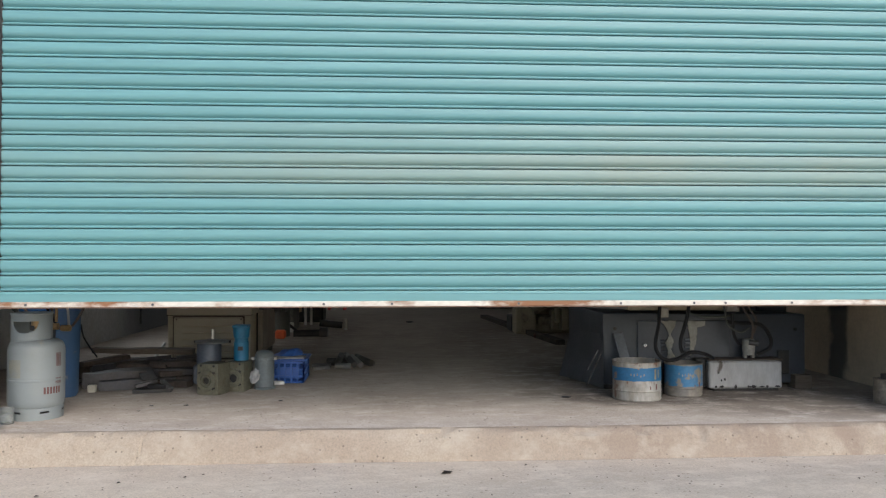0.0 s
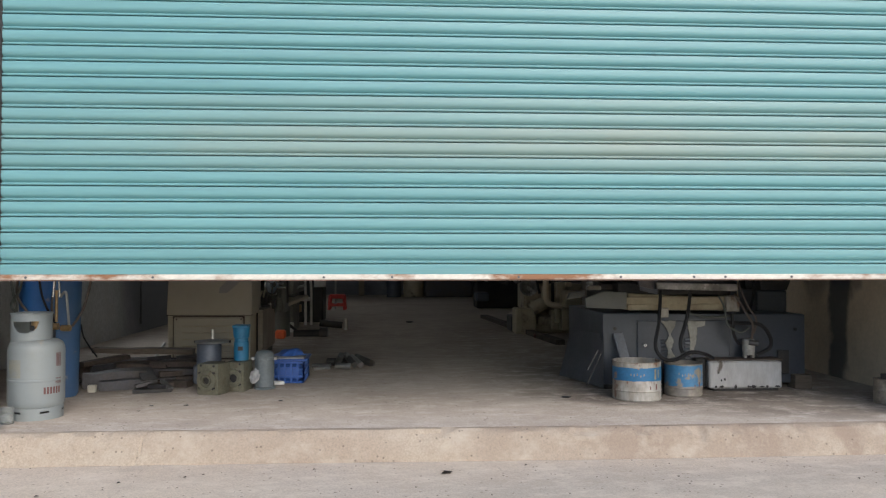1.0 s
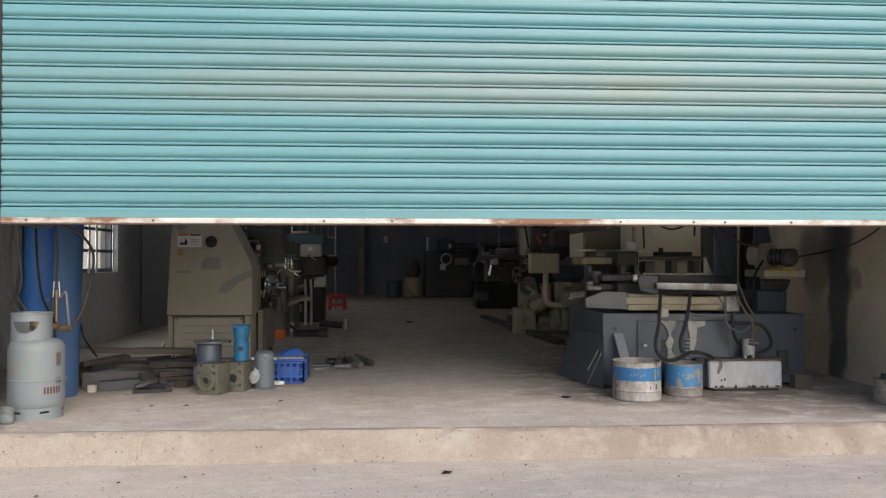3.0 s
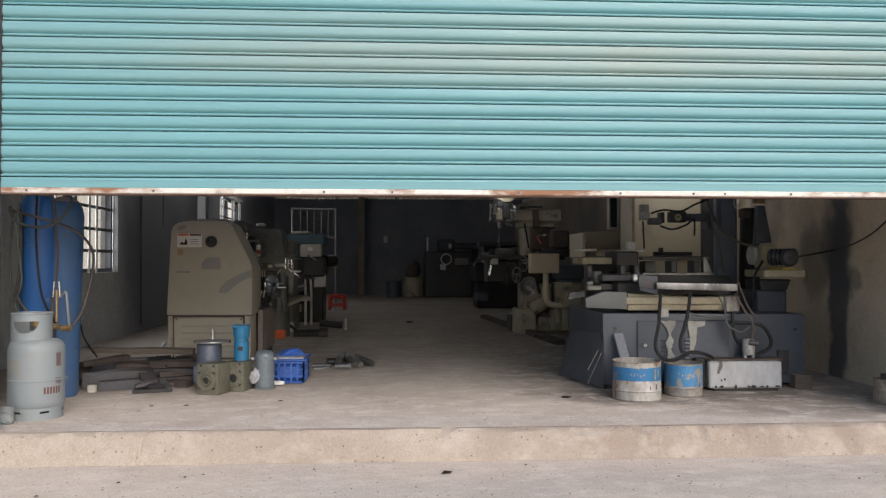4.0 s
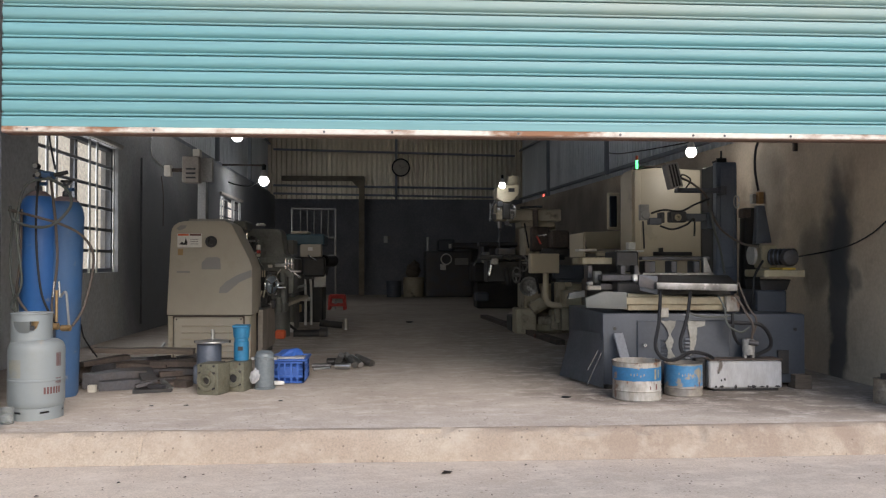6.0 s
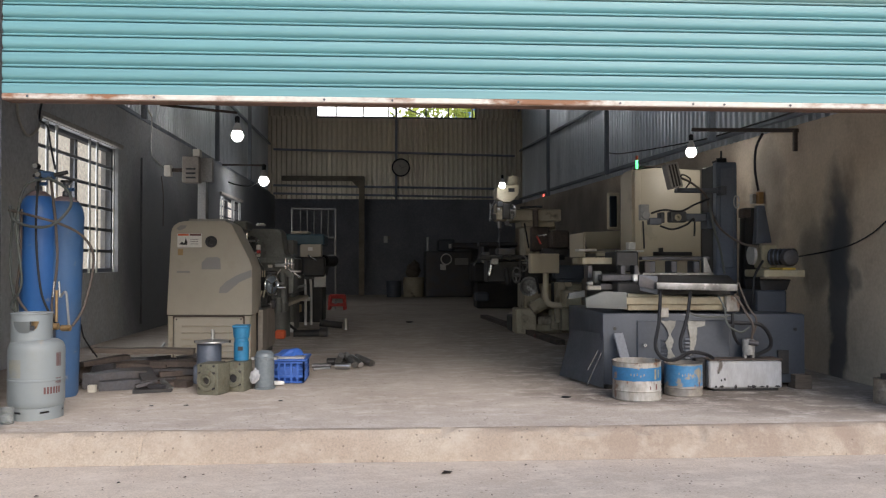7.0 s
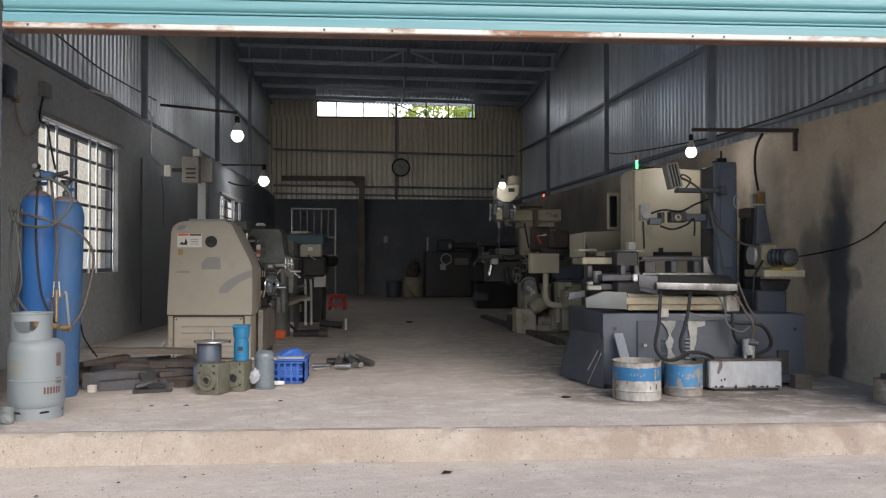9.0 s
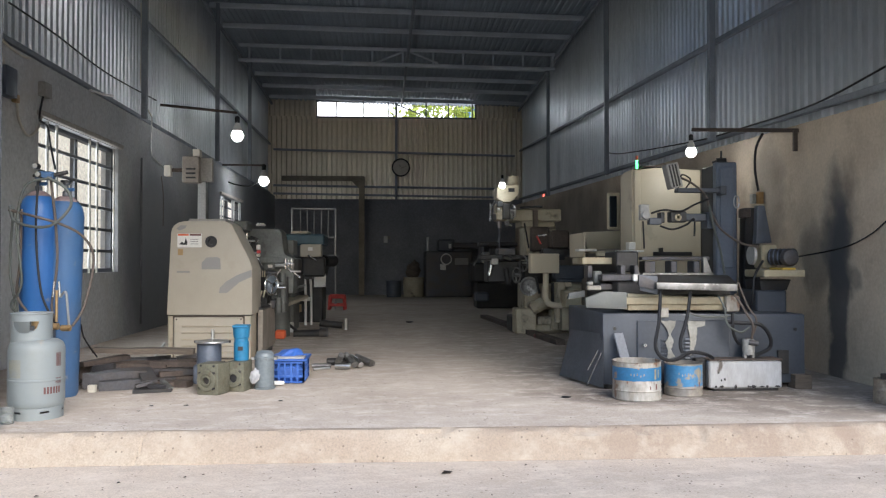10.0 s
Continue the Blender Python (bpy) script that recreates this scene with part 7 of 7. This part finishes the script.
bm = B()
box(bm, -1.223, -1.117, 8.6, 8.7, 0.0, 0.091, 0.015)
one("orange_cup", bm, M["orange"], "small orange plastic cup on the floor", "cup")
bm = B()
box(bm, -1.202, -1.131, 9.4, 9.5, 0.0, 0.114, 0.01)
one("white_tin", bm, M["white"], "small pale tin on the floor", "tin")
bm = B()
rod(bm, (-1.202, 8.900, 0.004), (-1.203, 8.900, 0.341), 0.10, seg=18)
one("gas_canister", bm, M["cast"], "dark green canister behind the lathe", "canister")
plank("steel_rail", (1.320, 11.682, 0.025), (1.630, 7.800, 0.025), 0.09, 0.05, M["rust"], "long rusty rail lying on the floor by the mill", "rail")
for u in (0, 1, 2):
    x, y = ((1.525, 8.578), (1.438, 9.521), (1.650, 7.438))[u]
    bm = B()
    box(bm, x - 0.02, x + 0.02, y - 0.02, y + 0.02, 0.0, 0.04, 0.004)
    one("bolt_head", bm, M["bright"] if u else M["mark"], "loose steel nut by the rail", "nut", "loose nuts")
# litter
for x, y, z, s in ((-1.338, 4.632, 0, 0.013), (-1.362, 4.479, 0, 0.010), (-1.148, 4.638, 0, 0.017), (-0.644, 4.756, 0, 0.014), (0.234, 10.863, 0, 0.05), (1.030, 4.769, 0, 0.03)):
    bm = B()
    bmesh.ops.create_icosphere(bm, subdivisions=2, radius=1)
    for v in bm.verts:
        v.co = Vector((v.co.x * s, v.co.y * s * 0.7, (v.co.z + 0.9) * s * 0.18)) * (1 + 0.3 * noise.noise(v.co * 2 + Vector((x, y, 0))))
    one("debris", bm, M["black"], "small dark scrap on the slab", "debris", "floor debris", at=pose(x, y, z))


M["litter"] = mat("dry_leaf", (0.07, 0.055, 0.045), 0.9)
random.seed(4)
for x, y, s in ((0.245, 3.63, 0.034), (0.62, 3.74, 0.010), (-1.16, 3.55, 0.010), (-1.42, 3.36, 0.012), (-0.9, 3.62, 0.009), (-0.83, 3.66, 0.009), (1.25, 3.5, 0.012), (2.02, 3.42, 0.012), (0.1, 3.4, 0.01), (-0.35, 3.72, 0.01)):
    bm = B()
    q = [bm.verts.new((s * a, s * 0.8 * b, 0.002 + 0.004 * (i % 2))) for i, (a, b) in enumerate(((-1, -0.5), (0.2, -0.8), (1, 0.3), (-0.1, 0.9)))]
    bm.faces.new(q)
    bmesh.ops.solidify(bm, geom=bm.faces[:], thickness=0.002)
    one("dry_leaf", bm, M["litter"], "small dry dark leaf on the yard concrete", "leaf", "dry leaves", at=pose(x, y, -0.138, 0, 0, random.uniform(0, 90)))

# ---- beyond the high back window ----
M["leaf"] = mat("sunlit_leaves", (0.30, 0.38, 0.06), 0.6, 0.0, (0.42, 0.46, 0.10), 2, 0.8, 0.2, vary=0.2)
tree = thing("tree", "leafy green tree behind the workshop", "tree", (2.6, 31.0, -0.14))
bm = B()
rod(bm, (0, 0, 0), (0.1, 0, 3.2), 0.16, 0.09, 12)
for k in range(7):
    a = k * 0.9
    rod(bm, (0.05, 0, 2.2 + 0.25 * k), (1.6 * math.cos(a), 1.6 * math.sin(a), 4.6 + 0.35 * k), 0.06, 0.02, 8)
part("trunk", bm, M["wood"], tree)
rng = random.Random(7)
bm = B()
for k in range(2600):
    d = Vector((rng.gauss(0, 1), rng.gauss(0, 1), rng.gauss(0, 1))).normalized() * rng.uniform(0.3, 1) ** 0.5
    c = Vector((d.x * 2.6, d.y * 2.0, 6.2 + d.z * 2.0)) * (1 + 0.18 * noise.noise(d * 2.5))
    u = Vector((rng.uniform(-1, 1), rng.uniform(-1, 1), rng.uniform(-1, 1))).normalized()
    w = u.orthogonal().normalized()
    s = rng.uniform(0.09, 0.2)
    bm.faces.new([bm.verts.new(c + p) for p in (-u * s, w * s * 0.5, u * s, -w * s * 0.5)])
tagged(part("crown", bm, M["leaf"], tree), kind="stuff")
M["haze"] = bulb_mat("bright_white_sky", (0.95, 0.98, 1.0), 1.6)
bm = B()
box(bm, -60, 60, 120, 121, 0, 60)
one("backdrop_sky", bm, M["haze"], "plain bright white sky far behind", "sky", kind="structure")
M["blue_sheet"] = mat("blue_roof_sheet", (0.06, 0.22, 0.55), 0.5, 0.1)
shed = thing("neighbour_shed", "low neighbouring shed with a blue sheet roof", "shed", (7.0, 46.0, -0.14))
# the shed wall shares the self-glowing wall material
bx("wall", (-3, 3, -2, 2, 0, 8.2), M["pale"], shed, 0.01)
bm = B()
prism(bm, [(-3.4, 8.2), (3.4, 8.2), (3.4, 8.4), (-3.4, 9.6)], -2.3, 2.3)
part("roof", bm, M["blue_sheet"], shed)

# ---- grit on the yard and slab ----
rng = random.Random(21)
bm = B()
for k in range(520):
    on_yard = k < 260
    x = rng.uniform(-2.2, 2.9)
    y, z = (rng.uniform(2.6, 3.83), -0.1395) if on_yard else (rng.uniform(4.0, 8.0), 0.0005)
    r = rng.uniform(0.0015, 0.005)
    ang = rng.uniform(0, 6.28)
    base_ring = [bm.verts.new((x + r * rng.uniform(0.7, 1.6) * math.cos(ang + t * 1.2566), y + r * rng.uniform(0.7, 1.3) * math.sin(ang + t * 1.2566), z)) for t in range(5)]
    tip = bm.verts.new((x, y, z + r * 0.7))
    for t in range(5):
        bm.faces.new((base_ring[t], base_ring[(t + 1) % 5], tip))
M["grit"] = mat("grit", (0.16, 0.13, 0.11), 0.9)
one("grit", bm, M["grit"], "scattered grit and chips on the concrete", "grit", kind="stuff")


# ---- what moves ----
def motions():
    times = [i * 0.25 for i in range(40)] + [9.9, 10.0]
    for i, s in enumerate(slats):
        walk(s, [(t, on_track(lift(t) - 0.0105 + i * PITCH)) for t in times])
    walk(bottom_bar, [(t, on_track(lift(t))) for t in times])


motions()
